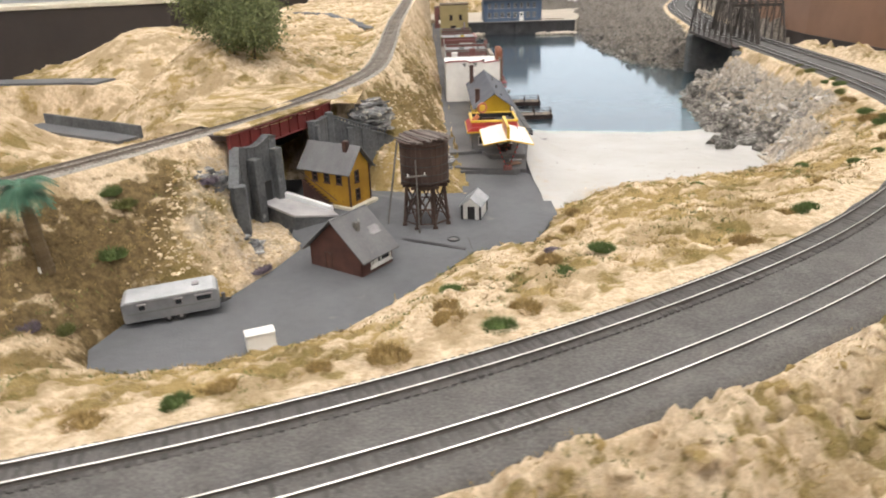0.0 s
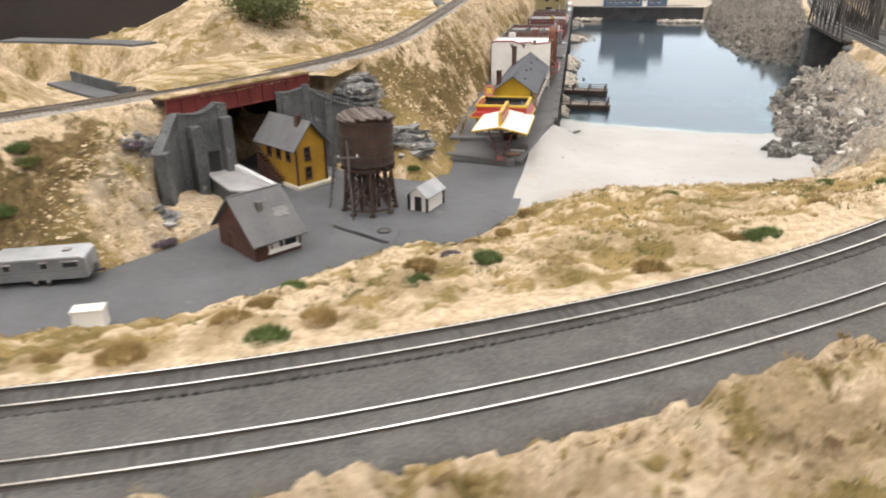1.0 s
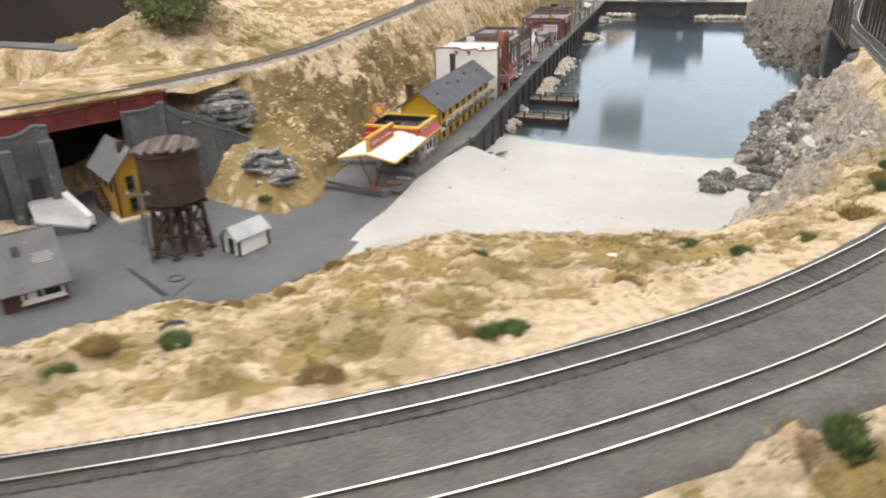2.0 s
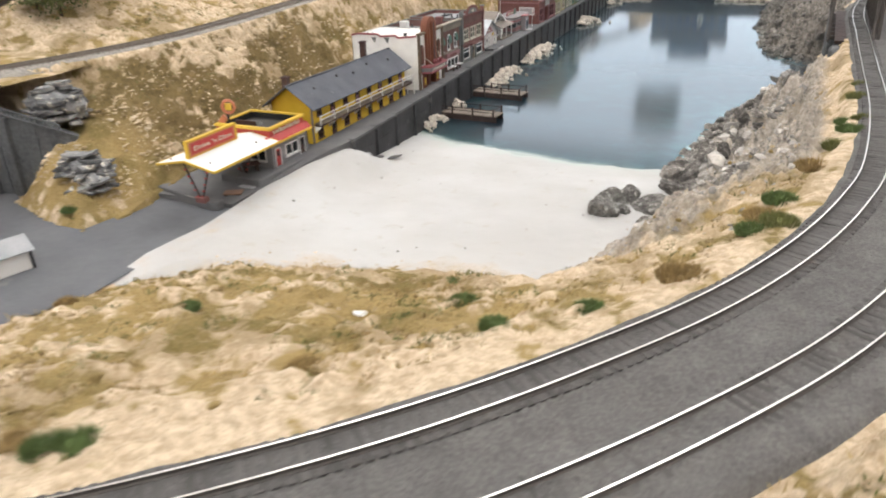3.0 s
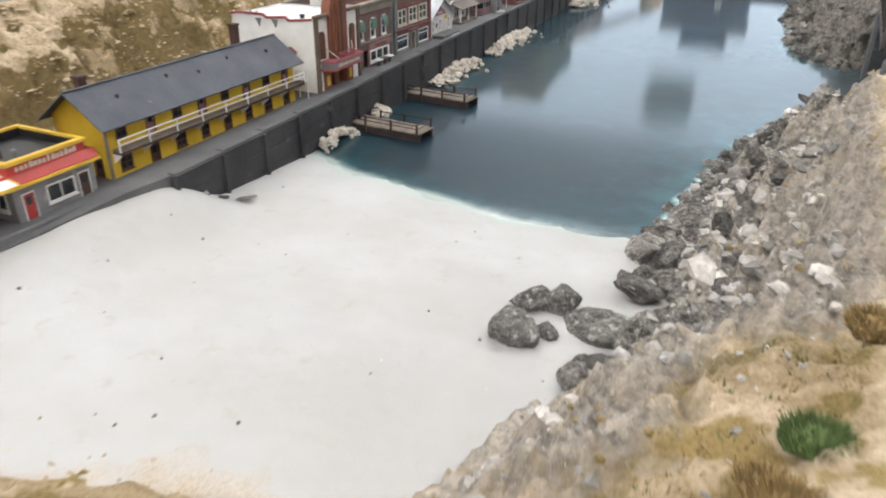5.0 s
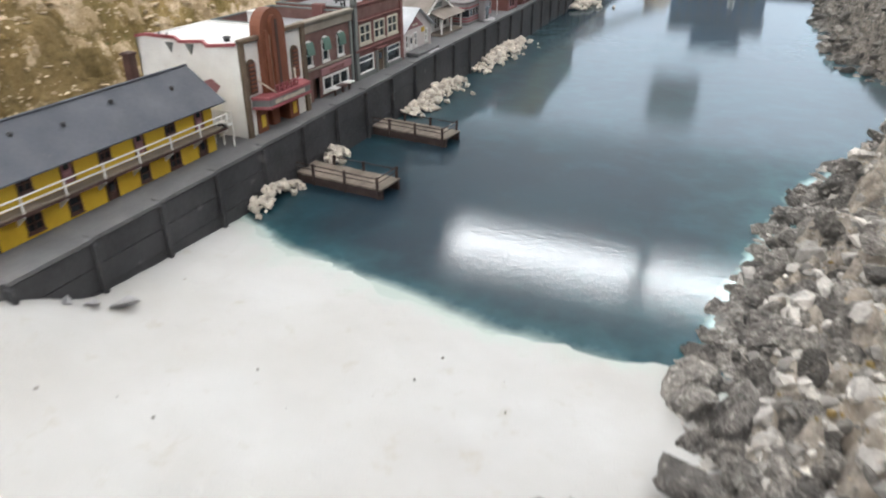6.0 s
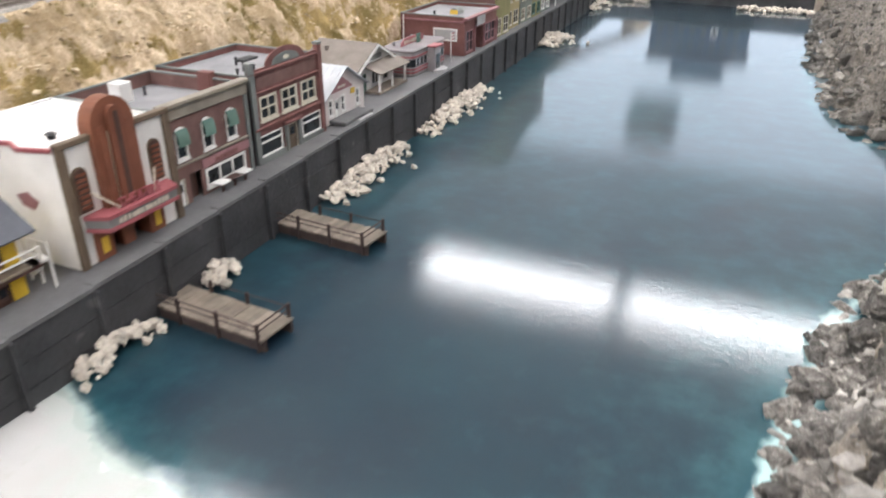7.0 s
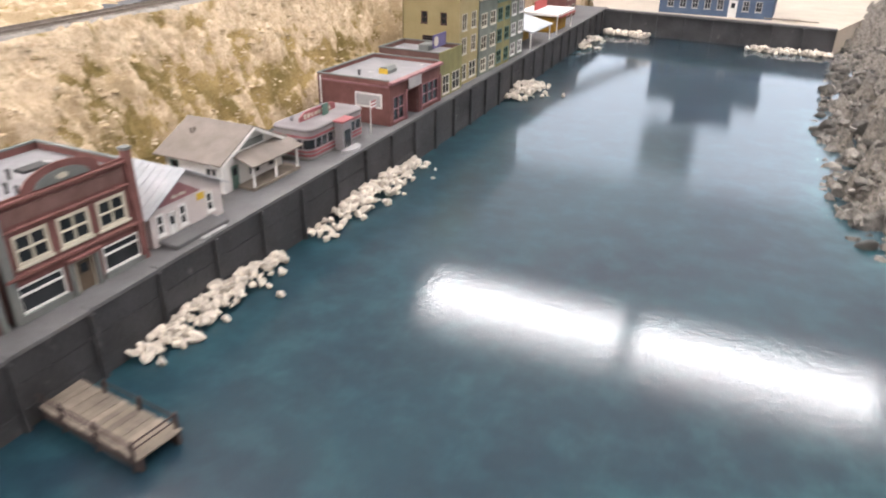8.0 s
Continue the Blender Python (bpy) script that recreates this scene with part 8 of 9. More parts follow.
def rock_field(name, material, spots, label, seed, variants=8, parts=0, flat=0.85):
    """Stones as parts of one bank; the small rest is joined into one mesh."""
    kinds = [rock_mesh("stone", seed * 31 + k, BIG.get(material, material) if k < variants // 2 else material, flat, 11, 3 if k < variants // 2 else 1) for k in range(variants)]
    root = empty(name, Matrix(), label, "rocks", "", "structure")
    rng = random.Random(seed)
    spots = sorted(spots, key=lambda s: -s[3])
    vs, fs = [], []
    for k, (x, y, z, r) in enumerate(spots):
        me = kinds[rng.randrange(variants // 2) if k < parts else variants // 2 + rng.randrange(variants - variants // 2)]
        m = Matrix.Translation((x, y, z)) @ Euler((rng.uniform(-0.5, 0.5), rng.uniform(-0.5, 0.5), rng.uniform(0, 6.28))).to_matrix().to_4x4() @ Matrix.Diagonal((r * rng.uniform(0.8, 1.4), r * rng.uniform(0.7, 1.1), r * rng.uniform(0.7, 1.1), 1))
        if k < parts:
            ob = new("stone", me)
            ob.matrix_basis = m
            ob.parent = root
        else:
            base = len(vs)
            vs += [(m @ v.co)[:] for v in me.vertices]
            fs += [tuple(base + i for i in q.vertices) for q in me.polygons]
    if vs:
        rest = mesh_from("small_stones", vs, fs, material, smooth=False)
        rest.parent = root
        tagged(rest, kind="stuff")
    return root


def inside_one(x, y):
    return bool(inside(np.array([x]), np.array([y]), LOW)[0])


rng = random.Random(77)
bank = []
SHORE = [(0.450, 0.945), (0.475, 1.02), (0.492, 1.10), (0.492, 1.18), (0.478, 1.25), (0.491, 1.33), (0.503, 1.41), (0.513, 1.49), (0.529, 1.555), (0.548, 1.605), (0.60, 1.71), (0.68, 1.74)]
for p, q in zip(SHORE, SHORE[1:]):
    n = int(math.hypot(q[0] - p[0], q[1] - p[1]) * 5600)
    for _ in range(n):
        t = rng.random()
        loose = rng.random() < 0.42
        d = rng.uniform(0.02, 0.105) if loose else abs(rng.gauss(0, 1)) * 0.040
        x, y = p[0] + (q[0] - p[0]) * t + d, p[1] + (q[1] - p[1]) * t + rng.uniform(-0.01, 0.01) - d * 0.2
        if np.interp(y, MIDWAY[:, 1], MIDWAY[:, 0]) - x < 0.085 or (y < 1.06 and rng.random() < 0.8):
            continue
        r = (0.0018 + 0.0125 * rng.random() ** 3.2) * (1.15 - min(0.6, d * 6)) * rng.uniform(0.8, 1.2)
        if y < 1.05:
            r *= 0.5
        z = max(ground_z(x, y), -0.004)
        if inside_one(x, y) and y < 1.26:
            z = max(z, float(beach_z(np.array([x]), np.array([y]))[0]))
        bank.append((x, y, z + 0.08 * r, r))
for x, y, r in ((0.503, 1.118, 0.013), (0.487, 1.232, 0.0135), (0.495, 1.170, 0.016)):
    bank.append((x, y, float(beach_z(np.array([x]), np.array([y]))[0]) + r * 0.45, r))
rock_field("shore_rocks", M_ROCK, bank, "bank of broken grey boulders along the shore", 5, 16, 300)

M_BEACHROCK = mat("dusty_boulder", [(0.13, 0.122, 0.113), (0.26, 0.245, 0.225), (0.46, 0.435, 0.40)], 1.5, 0.95, bump=0.02, bump_scale=4, fine=0.45, wear=((0.60, 0.58, 0.54), 0.4))
for k, (x, y, sx, sy, sz, turn) in enumerate(((0.4390, 1.123, 0.0125, 0.011, 0.0115, 10), (0.4560, 1.129, 0.0125, 0.011, 0.0145, 100), (0.4430, 1.083, 0.0145, 0.013, 0.0135, 60), (0.4840, 1.114, 0.024, 0.016, 0.0125, -12), (0.4580, 1.094, 0.007, 0.006, 0.006, 30))):
    ob = new("boulder", rock_mesh("boulder", 910 + k, M_BEACHROCK, 0.9, 7, 3))
    z = float(beach_z(np.array([x]), np.array([y]))[0])
    ob.matrix_basis = pose(x, y, z + 0.42 * sz, 8, -6, turn) @ Matrix.Diagonal((sx * 1.15, sy * 1.15, sz * 1.15, 1))
    tagged(ob, "dusty grey boulder half sunk in the white sand", "boulder", "boulders on the beach")

bank2 = []
SHORE2 = [(0.61, 1.97), (0.548, 2.10), (0.538, 2.3), (0.536, 2.5), (0.548, 2.8), (0.562, 3.05)]
for p, q in zip(SHORE2, SHORE2[1:]):
    n = int(math.hypot(q[0] - p[0], q[1] - p[1]) * 1100)
    for _ in range(n):
        t, d = rng.random(), abs(rng.gauss(0, 1)) * 0.05
        x, y = p[0] + (q[0] - p[0]) * t + d, p[1] + (q[1] - p[1]) * t + rng.uniform(-0.02, 0.02)
        r = (0.003 + 0.009 * rng.random() ** 2.5) * rng.uniform(0.8, 1.2)
        bank2.append((x, y, max(ground_z(x, y), -0.004) + 0.1 * r, r))
bank2.append((0.569, 2.136, 0.012, 0.009))
rock_field("far_shore_rocks", M_FARROCK, bank2, "bank of grey boulders on the far shore", 6, 8, 60)

# heaps of pale rubble at the foot of the quay
for y, length, wide, count in ((1.362, 0.066, 0.012, 60), (1.458, 0.036, 0.015, 32), (1.690, 0.165, 0.020, 210), (1.925, 0.22, 0.022, 270), (2.41, 0.12, 0.04, 190), (2.86, 0.14, 0.03, 90)):
    spots = []
    for _ in range(count):
        t = rng.uniform(-0.5, 0.5)
        u = abs(rng.gauss(0, 0.5))
        yy = y + t * length
        r = rng.uniform(0.0024, 0.0058)
        spots.append((quay_x(yy) + 0.005 + u * wide * (1.1 - 1.0 * t * t), yy, max(0.0, (0.013 - 0.010 * u)) * (1 - 1.4 * abs(t)) + r * 0.3, r))
    rock_field("rubble_heap", M_RUBBLE, spots, "heap of pale broken rubble at the foot of the quay", int(y * 100), 6, 40, 0.85)
spots = [(rng.uniform(0.10, 0.20), 3.012 - rng.uniform(0, 0.03), rng.uniform(0.001, 0.010), rng.uniform(0.004, 0.008)) for _ in range(110)]
spots += [(rng.uniform(0.40, 0.56), 2.975 - rng.uniform(0, 0.03), rng.uniform(0.001, 0.008), rng.uniform(0.004, 0.008)) for _ in range(130)]
rock_field("rubble_heap", M_RUBBLE, spots, "pale rubble along the far quay wall", 9, 6, 0, 0.85)
# flat stones at the start of the quay
rock_field("beach_stones", M_CONCRETE, [(0.147, 1.162, 0.016, 0.011), (0.160, 1.172, 0.014, 0.008), (0.173, 1.183, 0.012, 0.010)], "pale flat stones at the start of the quay", 3, 3, 3, 0.4)
rim = [(0.165, 0.83), (0.196, 0.855), (0.31, 0.885), (0.43, 0.905), (0.466, 0.95), (0.475, 1.02)]
grit = []
for p, q in zip(rim, rim[1:]):
    for _ in range(int(math.hypot(q[0] - p[0], q[1] - p[1]) * 700)):
        t = rng.random()
        x, y = p[0] + (q[0] - p[0]) * t + rng.gauss(0, 0.006), p[1] + (q[1] - p[1]) * t + rng.gauss(0.004, 0.013)
        grit.append((x, y, max(ground_z(x, y), float(beach_z(np.array([x]), np.array([y]))[0])), 0.0004 + 0.0013 * rng.random() ** 3))
rock_field("beach_grit", M_LUMP, grit, "pale grit strewn along the upper edge of the beach", 14, 6, 0)
pebbles = [(rng.uniform(0.15, 0.46), rng.uniform(0.92, 1.24), 0, rng.uniform(0.0005, 0.0016)) for _ in range(36)]
pebbles = [(x, y, float(beach_z(np.array([x]), np.array([y]))[0]), r) for x, y, _, r in pebbles]
rock_field("beach_pebbles", M_ROCK, pebbles, "few small pebbles scattered on the sand", 4, 4, 20)


# crags of layered slate
def crag(x, y, z, sx, sy, sz, turn, seed, label):
    """A mound of tilted, broken slate plates."""
    rng = random.Random(seed)
    root = empty("slate_crag", pose(x, y, z, 0, 0, turn), label, "rock", "slate crags")
    bm = bmesh.new()
    bmesh.ops.create_icosphere(bm, subdivisions=3, radius=1.0)
    for v in bm.verts:
        k = 0.80 + 0.35 * noise.noise(v.co * 2.1 + Vector((seed, 0, 0)))
        v.co = Vector((v.co.x * sx * k, v.co.y * sy * k, sz * (0.45 + 0.5 * v.co.z * k)))
    part("core", bm, M_SLATE, root)
    for k in range(66):
        a, h = rng.uniform(0, 2 * math.pi), (k + rng.random()) / 66
        w = math.sqrt(max(0.05, 1 - (1.5 * h - 0.5) ** 2)) * rng.uniform(0.62, 0.86)
        at = Matrix.Translation((sx * w * math.cos(a), sy * w * math.sin(a), sz * h * 0.96)) @ Euler((rng.gauss(0, 0.16), rng.gauss(0, 0.16), rng.uniform(0, 6.28))).to_matrix().to_4x4()
        m, r = rng.randint(5, 7), sx * rng.uniform(0.14, 0.40)
        ring = [(r * rng.uniform(0.6, 1.15) * math.cos(2 * math.pi * j / m), r * rng.uniform(0.35, 0.75) * math.sin(2 * math.pi * j / m)) for j in range(m)]
        t = sz * rng.uniform(0.04, 0.09)
        bm = prism(ring, "z", -t / 2, t / 2, at)
        part("slate_layer", bm, M_SLATE, root)


crag(-0.090, 0.962, 0.090, 0.036, 0.022, 0.040, 20, 1, "layered slate grey crag above the stone wall")
crag(-0.020, 0.918, 0.044, 0.042, 0.020, 0.034, -15, 2, "layered slate grey crag in the hillside")
crag(-0.238, 0.712, 0.070, 0.030, 0.018, 0.042, 60, 3, "layered slate grey crag beside the wing wall")
crag(-0.206, 0.662, 0.032, 0.032, 0.018, 0.022, 20, 4, "pale layered crag above the yard")


# ---- plants ----
M_TUFT = {"green": mat("green_tuft", [(0.062, 0.098, 0.026), (0.14, 0.19, 0.058)], 80, 0.9, island=0.3),
          "straw": mat("straw_tuft", [(0.27, 0.185, 0.07), (0.44, 0.32, 0.14)], 80, 0.9, island=0.3),
          "brown": mat("brown_tuft", [(0.21, 0.14, 0.05), (0.37, 0.26, 0.11)], 80, 0.9, island=0.3),
          "violet": mat("violet_tuft", [(0.10, 0.08, 0.10), (0.20, 0.16, 0.19)], 80, 0.9, island=0.3),
          "olive": mat("olive_tuft", [(0.10, 0.11, 0.03), (0.20, 0.20, 0.07)], 80, 0.9, island=0.3)}
WORDS = {"green": "bright green", "straw": "straw coloured", "brown": "dry brown", "violet": "dull violet", "olive": "olive green"}


def tuft_mesh(seed, kind, blades=900):
    """A soft clump of short fibres standing out from a low mound."""
    rng = random.Random(seed)
    vs, fs = [], []
    rings, n = 4, 12
    for i in range(rings + 1):
        t = i / rings
        for j in range(n):
            q = 2 * math.pi * j / n
            k = rng.uniform(0.85, 1.1)
            vs.append((math.cos(q) * (1 - t * 0.98) * k, math.sin(q) * (1 - t * 0.98) * k, 0.46 * math.sin(t * math.pi / 2) * k - 0.12))
    for i in range(rings):
        for j in range(n):
            fs.append((i * n + j, i * n + (j + 1) % n, (i + 1) * n + (j + 1) % n, (i + 1) * n + j))
    for _ in range(blades):
        a, r = rng.uniform(0, 2 * math.pi), math.sqrt(rng.random())
        x, y = r * math.cos(a), r * math.sin(a)
        h = (0.85 - 0.55 * r * r) * rng.uniform(0.35, 1.05)
        lean = 0.55 * r
        dx, dy = math.cos(a) * lean * h + rng.gauss(0, 0.12), math.sin(a) * lean * h + rng.gauss(0, 0.12)
        w = rng.uniform(0.014, 0.030)
        t = rng.uniform(0, math.pi)
        cx, cy = w * math.cos(t), w * math.sin(t)
        b = len(vs)
        vs += [(x - cx, y - cy, -0.1), (x + cx, y + cy, -0.1), (x + dx * 0.5 + cx * 0.8, y + dy * 0.5 + cy * 0.8, h * 0.6), (x + dx * 0.5 - cx * 0.8, y + dy * 0.5 - cy * 0.8, h * 0.6), (x + dx, y + dy, h)]
        fs += [(b, b + 1, b + 2, b + 3), (b + 3, b + 2, b + 4)]
    me = bpy.data.meshes.new("tuft")
    me.from_pydata(vs, [], fs)
    me.materials.append(M_TUFT[kind])
    return me


TUFTS = {k: [tuft_mesh(i * 13 + j, k) for j in range(3)] for i, k in enumerate(M_TUFT)}


def bush(x, y, r, kind, tall=1.0, z=None):
    ob = new("grass_tuft", random.choice(TUFTS[kind]))
    ob.matrix_basis = pose(x, y, (ground_z(x, y) if z is None else z) - 0.05 * r, 0, 0, random.uniform(0, 360)) @ Matrix.Diagonal((r * random.uniform(0.85, 1.25), r, r * tall, 1))
    return tagged(ob, f"{WORDS[kind]} static grass tuft on the sandy ground", "grass tuft", "grass tufts")


random.seed(21)
for x, y, r, k in ((0.245, 0.535, 0.0120, "brown"), (0.317, 0.598, 0.009, "green"), (0.302, 0.594, 0.009, "brown"), (0.329, 0.604, 0.009, "green"),
                   (0.273, 0.728, 0.0065, "green"), (0.417, 0.796, 0.007, "green"), (0.494, 0.781, 0.008, "green"), (0.452, 0.752, 0.008, "green"), (0.382, 0.684, 0.009, "brown"), (0.385, 0.856, 0.0065, "green"),
                   (0.568, 0.905, 0.0100, "green"), (0.582, 0.967, 0.010, "green"), (0.575, 0.931, 0.012, "brown"), (0.570, 0.943, 0.010, "brown"), (0.582, 0.915, 0.010, "olive"), (0.534, 0.827, 0.0135, "brown"),
                   (0.605, 1.050, 0.012, "brown"), (0.623, 1.106, 0.011, "olive"), (0.636, 1.138, 0.010, "green"), (0.647, 1.176, 0.009, "olive"), (0.633, 1.174, 0.008, "green"), (0.649, 1.259, 0.010, "olive"), (0.656, 1.314, 0.009, "olive"),
                   (0.035, 0.413, 0.011, "green"), (0.055, 0.439, 0.012, "straw"), (0.004, 0.431, 0.013, "straw"), (-0.035, 0.383, 0.013, "straw"), (-0.078, 0.379, 0.010, "straw"), (-0.131, 0.361, 0.011, "straw"),
                   (-0.153, 0.343, 0.009, "green"), (0.003, 0.474, 0.010, "brown"), (0.006, 0.514, 0.009, "green"), (0.093, 0.513, 0.010, "green"), (0.135, 0.562, 0.009, "green"), (0.088, 0.549, 0.010, "brown"),
                   (0.108, 0.655, 0.007, "brown"), (0.145, 0.745, 0.009, "brown"), (0.100, 0.600, 0.008, "violet"), (0.130, 0.690, 0.008, "straw"), (0.474, 0.504, 0.012, "green"), (0.46, 0.55, 0.010, "olive"),
                   (-0.20, 0.33, 0.012, "straw"), (-0.303, 0.632, 0.011, "green"), (-0.290, 0.625, 0.010, "olive"), (-0.292, 0.585, 0.012, "green"), (-0.235, 0.700, 0.011, "violet"),
                   (-0.300, 0.500, 0.009, "olive"), (-0.315, 0.480, 0.010, "violet"), (-0.270, 0.520, 0.010, "brown"), (-0.178, 0.640, 0.010, "violet"), (-0.205, 0.775, 0.009, "olive"), (0.0, 0.875, 0.007, "green")):
    bush(x, y, r, k, 0.9 if k != "violet" else 0.6)


def turf_patches():
    """Loose fibre turf and crumbs strewn over the ground: far too many to count."""
    rng = np.random.default_rng(8)
    n = 26000
    x, y = rng.uniform(-0.46, 0.70, n), rng.uniform(0.16, 1.60, n)
    keep = (~inside(x, y, LOW)) & (dist_line(x, y, MIDWAY[::8]) > 0.066) & (dist_line(x, y, UPPER_LINE[::8]) > 0.02)
    x, y = x[keep], y[keep]
    _, rock, turf, dust = terrain(x, y, False)
    patch = fbm(x, y, 28, 3, 91)
    bare = (x > -0.10) & (x < 0.03) & (y > 0.88) & (rng.random(len(x)) > 0.3)
    keep = ~bare & (patch + 0.35 * turf + rng.uniform(-0.12, 0.12, len(x)) > -0.02) & (rock < 0.3)
    x, y = x[keep], y[keep]
    hue = fbm(x, y, 12, 3, 95)
    for kind, sel in (("straw", hue < 0.02), ("olive", (hue >= 0.02) & (hue < 0.13)), ("brown", hue >= 0.13)):
        vs, fs = [], []
        for px, py in zip(x[sel], y[sel]):
            z = ground_z(px, py)
            for _ in range(7):
                a, h, w = rng.uniform(0, 6.28), rng.uniform(0.0012, 0.0034), rng.uniform(0.0003, 0.0007)
                qx, qy = px + rng.normal(0, 0.0022), py + rng.normal(0, 0.0022)
                dx, dy = rng.normal(0, 0.0014), rng.normal(0, 0.0014)
                b = len(vs)
                vs += [(qx - w * math.cos(a), qy - w * math.sin(a), z - 0.0006), (qx + w * math.cos(a), qy + w * math.sin(a), z - 0.0006), (qx + dx, qy + dy, z + h)]
                fs.append((b, b + 1, b + 2))
        ob = mesh_from("loose_turf", vs, fs, M_TUFT[kind], smooth=False)
        tagged(ob, f"{WORDS[kind]} fibre turf strewn over the slopes", "turf", kind="stuff")


turf_patches()


def crumbs():
    """Plaster lumps and stones in the sandy slopes."""
    rng = np.random.default_rng(18)
    n = 11000
    x, y = rng.uniform(-0.46, 0.68, n), rng.uniform(0.10, 1.75, n)
    keep = (~inside(x, y, LOW)) & (dist_line(x, y, MIDWAY[::8]) > 0.070) & (dist_line(x, y, UPPER_LINE[::8]) > 0.022)
    keep &= fbm(x, y, 16, 3, 61) > -0.03
    x, y = x[keep], y[keep]
    n = 9500
    hx, hy = rng.uniform(-0.085, 0.012, n), rng.uniform(0.90, 2.3, n)
    keep = (~inside(hx, hy, LOW)) & (dist_line(hx, hy, UPPER_LINE[::8]) > 0.020) & (fbm(hx, hy, 26, 3, 63) > -0.08)
    keep &= rng.random(n) < np.where(hy > 1.4, 0.7, 0.6)
    hx, hy = hx[keep], hy[keep]
    mx, my = rng.uniform(0.05, 0.66, 5200), rng.uniform(0.12, 0.95, 5200)
    side = np.interp(mx, MIDWAY[:, 0], MIDWAY[:, 1]) - my
    keep = (side > 0) & (dist_line(mx, my, MIDWAY[::8]) > 0.078) & (fbm(mx, my, 30, 3, 64) > -0.02)
    x, y = np.r_[x, mx[keep]], np.r_[y, my[keep]]
    kinds = [rock_mesh("lump", 500 + k, M_LUMP, 0.7, 9, 1) for k in range(5)]
    data = [(np.array([v.co[:] for v in me.vertices]), [tuple(q.vertices) for q in me.polygons]) for me in kinds]
    vs, fs, base = [], [], 0
    for px, py in zip(x, y):
        co, po = data[rng.integers(5)]
        r = 0.0010 + 0.0034 * rng.random() ** 3
        if np.interp(px, MIDWAY[:, 0], MIDWAY[:, 1]) > py and px < 0.62:
            r *= 1.5
        a = rng.uniform(0, 6.28)
        R = np.array([[math.cos(a), -math.sin(a), 0], [math.sin(a), math.cos(a), 0], [0, 0, 1]])
        vs.append(co @ R.T * r * rng.uniform(0.7, 1.3, 3) + (px, py, ground_z(px, py) + 0.1 * r))
        fs += [tuple(base + i for i in q) for q in po]
        base += len(co)
    ob = mesh_from("plaster_lumps", np.concatenate(vs), fs, M_GROUND, smooth=False)
    tagged(ob, "pale plaster lumps and stones in the slopes", "stones", kind="stuff")
    vs, fs, base = [], [], 0
    sx, sy = rng.uniform(-0.265, -0.13, 2600), rng.uniform(0.585, 0.80, 2600)
    keep = (~inside(sx, sy, LOW)) & (dist_line(sx, sy, UPPER_LINE[::8]) > 0.020)
    for px, py in zip(np.r_[hx, sx[keep]], np.r_[hy, sy[keep]]):
        co, po = data[rng.integers(5)]
        r = 0.0012 + (0.0034 if py > 0.85 else 0.0026) * rng.random() ** 3.5
        a = rng.uniform(0, 6.28)
        R = np.array([[math.cos(a), -math.sin(a), 0], [math.sin(a), math.cos(a), 0], [0, 0, 1]])
        vs.append(co @ R.T * r * rng.uniform(0.7, 1.4, 3) * (1, 1.2, 0.6) + (px, py, ground_z(px, py) - 0.15 * r))
        fs += [tuple(base + i for i in q) for q in po]
        base += len(co)
    ob = mesh_from("hillside_lumps", np.concatenate(vs), fs, M_LUMP, smooth=False)
    tagged(ob, "pale broken plaster lumps on the steep hillside", "stones", kind="stuff")


crumbs()


def palm(x, y):
    z = ground_z(x, y)
    root = empty("palm_tree", pose(x, y, z - 0.002), "palm tree with a thick brown trunk and green fronds", "palm tree")
    pts = [Vector((-0.007 * t, 0.002 * t, 0.074 * t)) for t in np.linspace(0, 1, 15)]
    for k, (p, q) in enumerate(zip(pts, pts[1:])):
        r = 0.0062 - 0.0016 * k / 14
        part("trunk_ring", rod(p, q + (q - p) * 0.15, r * 0.92, 12, r * 1.05), M_PALMTRUNK, root)
    top = pts[-1]
    rng = random.Random(4)
    for k in range(46):
        a = 2 * math.pi * k / 46 + rng.uniform(-0.15, 0.15)
        up, length = rng.uniform(-0.2, 1.1), rng.uniform(0.021, 0.030)
        bm = bmesh.new()
        n = 8
        spine = []
        for j in range(n + 1):
            t = j / n
            rad = length * t
            spine.append(top + Vector((math.cos(a) * rad, math.sin(a) * rad, length * (up * t - (0.75 + 0.3 * up) * t * t))))
        for p, q in zip(spine, spine[1:]):
            add_rod(bm, p, q, 0.00035, 4)
        side = Vector((-math.sin(a), math.cos(a), 0))
        for j in range(1, n + 1):
            for s in (-1, 1):
                for e in (0.0, 0.5):
                    p = spine[j - 1].lerp(spine[j], e)
                    d = (spine[j] - spine[j - 1]).normalized()
                    w = 0.0095 * math.sin(math.pi * min(0.97, (j - 0.5 + e) / (n + 0.6)))
                    tip = p + side * s * w + d * w * 0.6 - Vector((0, 0, w * 0.35))
                    v = [bm.verts.new(c) for c in (p, p + d * 0.0014, tip)]
                    bm.faces.new(v)
        part("frond", bm, M_PALMLEAF, root)
    part("stake", rod((-0.003, -0.006, -0.004), (-0.0035, -0.006, 0.008), 0.0012, 6), M_WHITE, root)


palm(-0.324, 0.542)


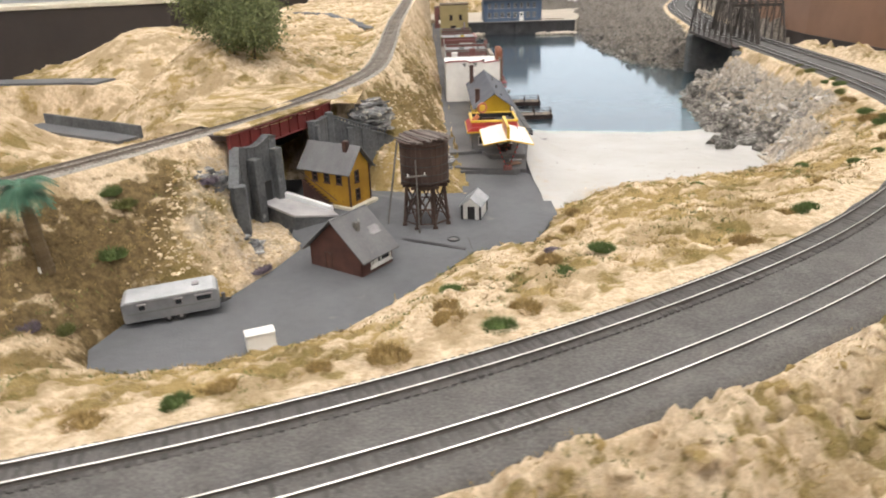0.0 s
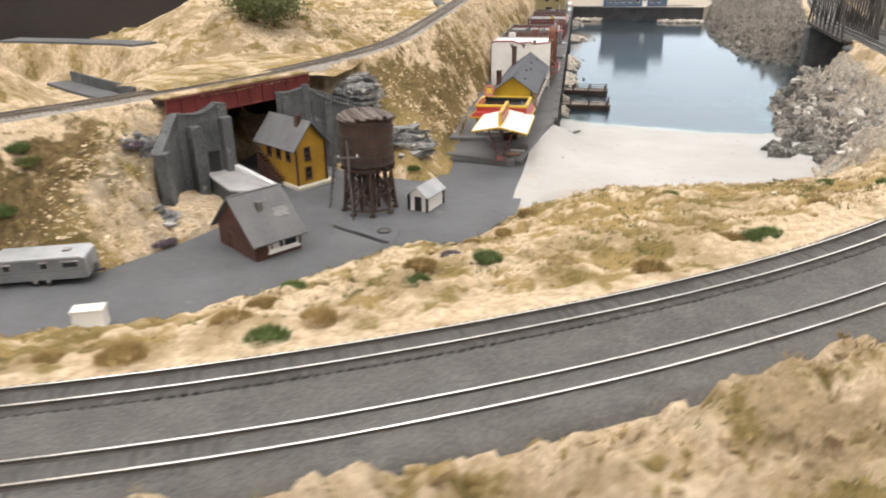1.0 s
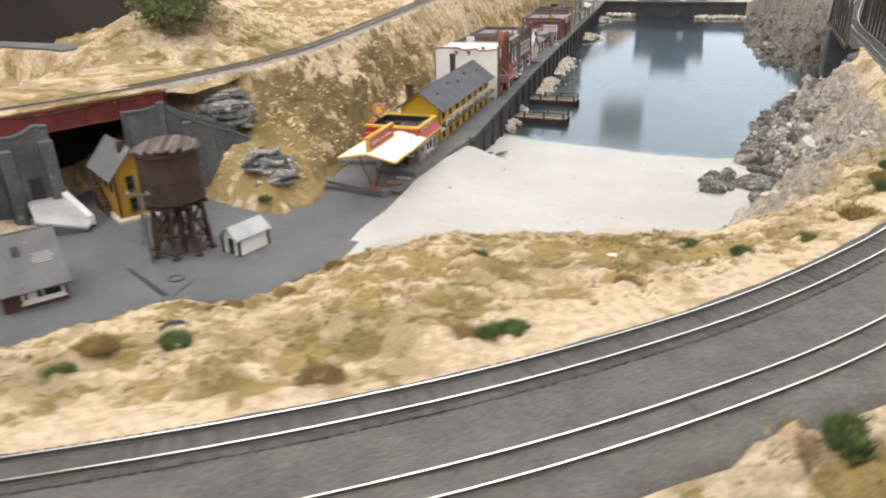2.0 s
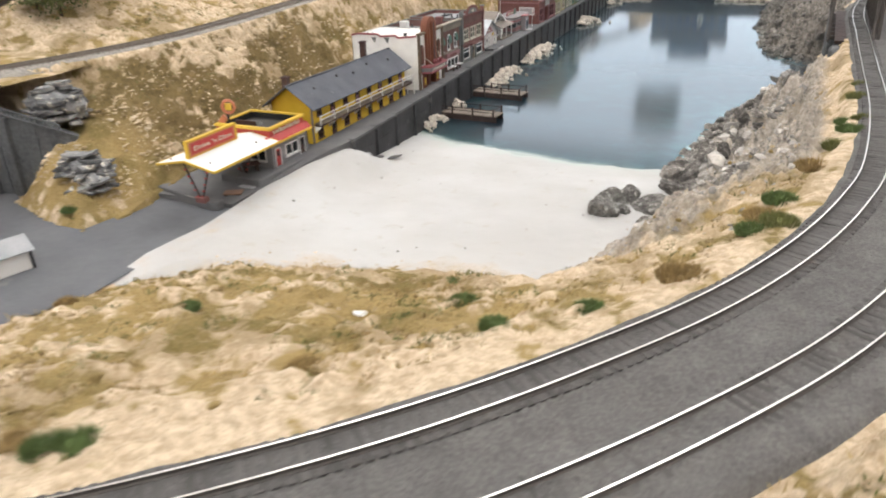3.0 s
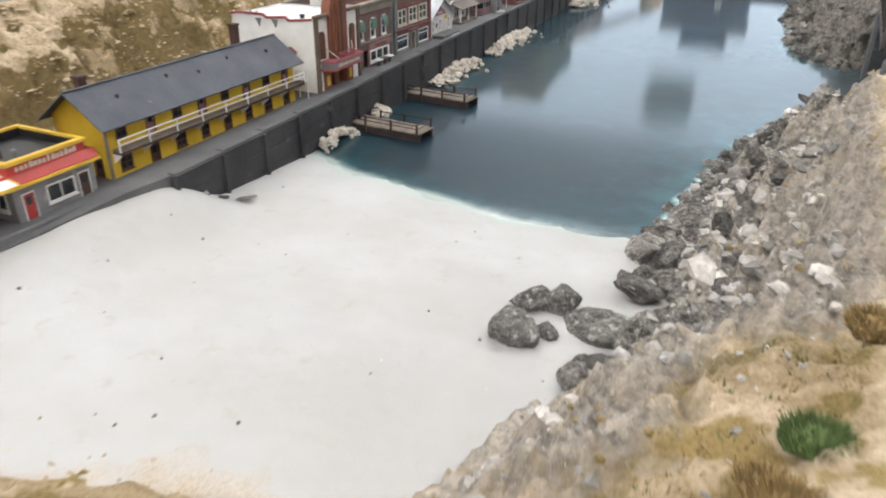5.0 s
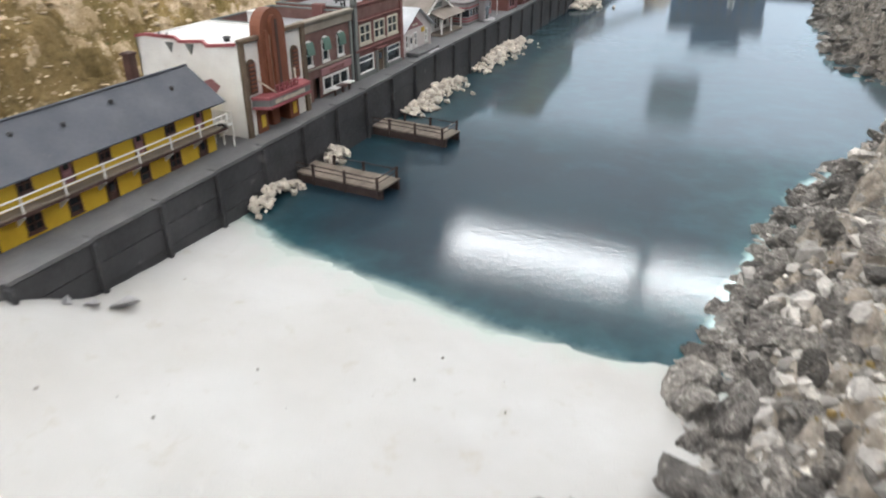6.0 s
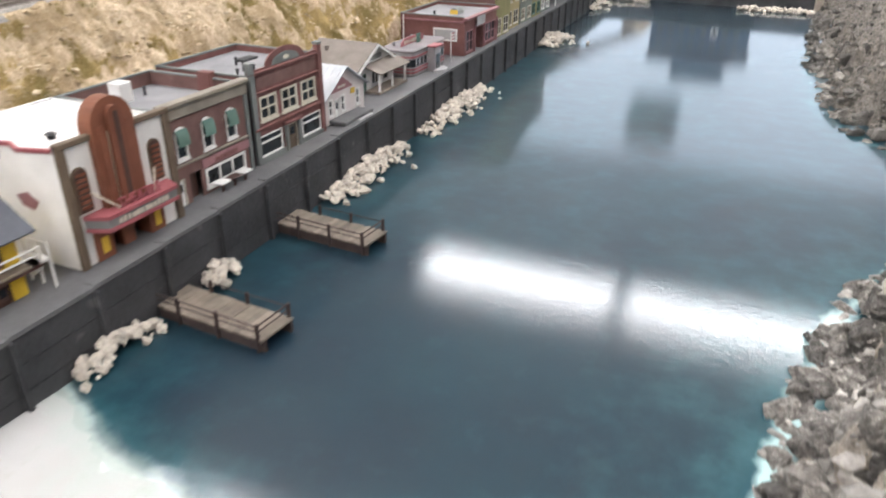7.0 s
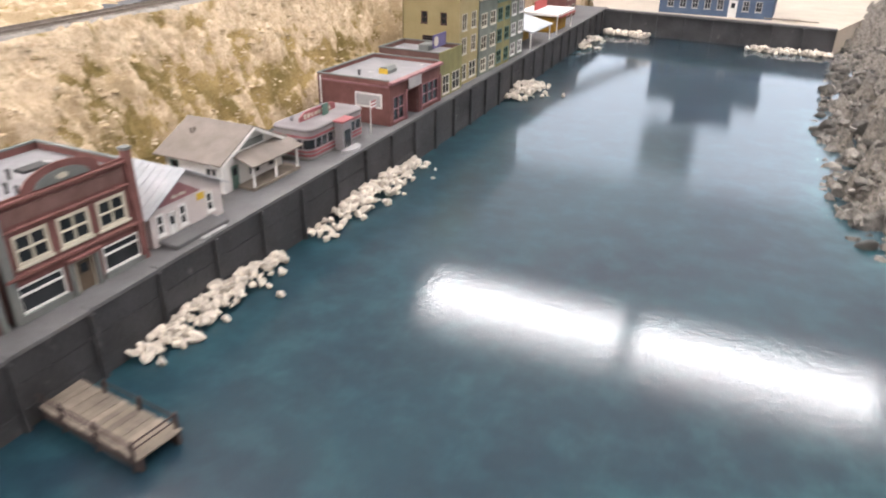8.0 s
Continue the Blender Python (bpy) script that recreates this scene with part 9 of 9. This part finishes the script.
def tree(x, y, h, spread_r, seed, label):
    rng = random.Random(seed)
    z = ground_z(x, y)
    root = empty("tree", pose(x, y, z - 0.003), label, "tree", "trees")
    bm = bmesh.new()
    tips = []

    def limb(p, d, length, r, depth):
        q = p + d * length
        add_rod(bm, p, q, r, 7, r * 0.68)
        if depth == 0:
            tips.append(q)
            return
        for _ in range(3):
            nd = (d + Vector((rng.gauss(0, 0.55), rng.gauss(0, 0.55), rng.uniform(-0.1, 0.4)))).normalized()
            limb(q, nd, length * rng.uniform(0.75, 1.15), r * 0.62, depth - 1)
        if depth < 3:
            tips.append(q)

    limb(Vector((0, 0, 0)), Vector((0, 0, 1)), h * 0.17, h * 0.022, 3)
    part("trunk", bm, M_BARK, root)
    vs, fs = [], []
    for t in tips:
        for _ in range(150):
            c = t + Vector((rng.gauss(0, 1), rng.gauss(0, 1), rng.gauss(0, 0.8))) * spread_r * 0.17
            s = rng.uniform(0.0014, 0.0030)
            u = Vector((rng.gauss(0, 1), rng.gauss(0, 1), rng.gauss(0, 1))).normalized()
            v = u.orthogonal().normalized()
            b = len(vs)
            vs += [(c + u * s)[:], (c + v * s * 0.6)[:], (c - u * s)[:], (c - v * s * 0.6)[:]]
            fs.append((b, b + 1, b + 2, b + 3))
    crown = mesh_from("crown", vs, fs, M_TREELEAF, smooth=False)
    crown.parent = root


for x, y, h, s, sd in ((-0.348, 1.175, 0.100, 0.08, 1), (-0.325, 1.165, 0.120, 0.09, 2), (-0.282, 1.150, 0.112, 0.080, 3), (-0.350, 1.235, 0.130, 0.09, 4), (-0.295, 1.225, 0.125, 0.085, 5), (-0.310, 1.14, 0.09, 0.07, 6)):
    tree(x, y, h, s, sd, "scale model tree with a loose grey green crown")


# ---- the roads in the hill ----
def hill_road(line, z, half, label, near=1.0):
    pts = spline(line, 0.012)
    nrm = normals_of(pts)
    root = empty("hill_road", Matrix(), label, "road", "hill roads", "structure")
    rag = 1 + 0.25 * fbm(pts[:, 0], pts[:, 1], 40, 3, 5)
    a, b = pts + nrm * (near * half * rag)[:, None], pts - nrm * (half * rag)[:, None]
    ring = [tuple(p) for p in a] + [tuple(p) for p in b[::-1]]
    part("roadway", prism(ring, "z", z - 0.006, z), M_ASPHALT, root)
    return root, pts, nrm


r1, p1, n1 = hill_road(ROAD_1, 0.096, 0.026, "dull grey road cut into the sandy hill", 0.25)
hill_road(ROAD_2, 0.1305, 0.024, "dull grey road on the hill")
edge = [(p[0] - n[0] * 0.029, p[1] - n[1] * 0.029) for p, n in zip(p1, n1)]
back = [(p[0] - n[0] * 0.033, p[1] - n[1] * 0.033) for p, n in zip(p1, n1)]
kerb_wall = empty("road_wall", Matrix(), "low dark retaining wall along the hill road", "retaining wall")
for k in range(0, len(edge) - 2, 2):
    part("wall_block", bevel(prism([edge[k], edge[k + 2], back[k + 2], back[k]], "z", 0.086, 0.109), 0.0006), M_STONE, kerb_wall)
far_line = spline([(-0.46, 2.52), (-0.41, 2.41), (-0.33, 2.20), (-0.22, 1.95), (-0.15, 1.75)], 0.02)
siding = sweep("far_siding", far_line, 0.0, [(-0.012, -0.02), (0.012, -0.02), (0.011, 0.004), (-0.011, 0.004)], lambda y: np.array([ground_z(float(np.interp(q, far_line[::-1, 1], far_line[::-1, 0])), float(q)) for q in y]), M_ASPHALT)
tagged(siding, "dark narrow road on the far hill", "road", kind="structure")
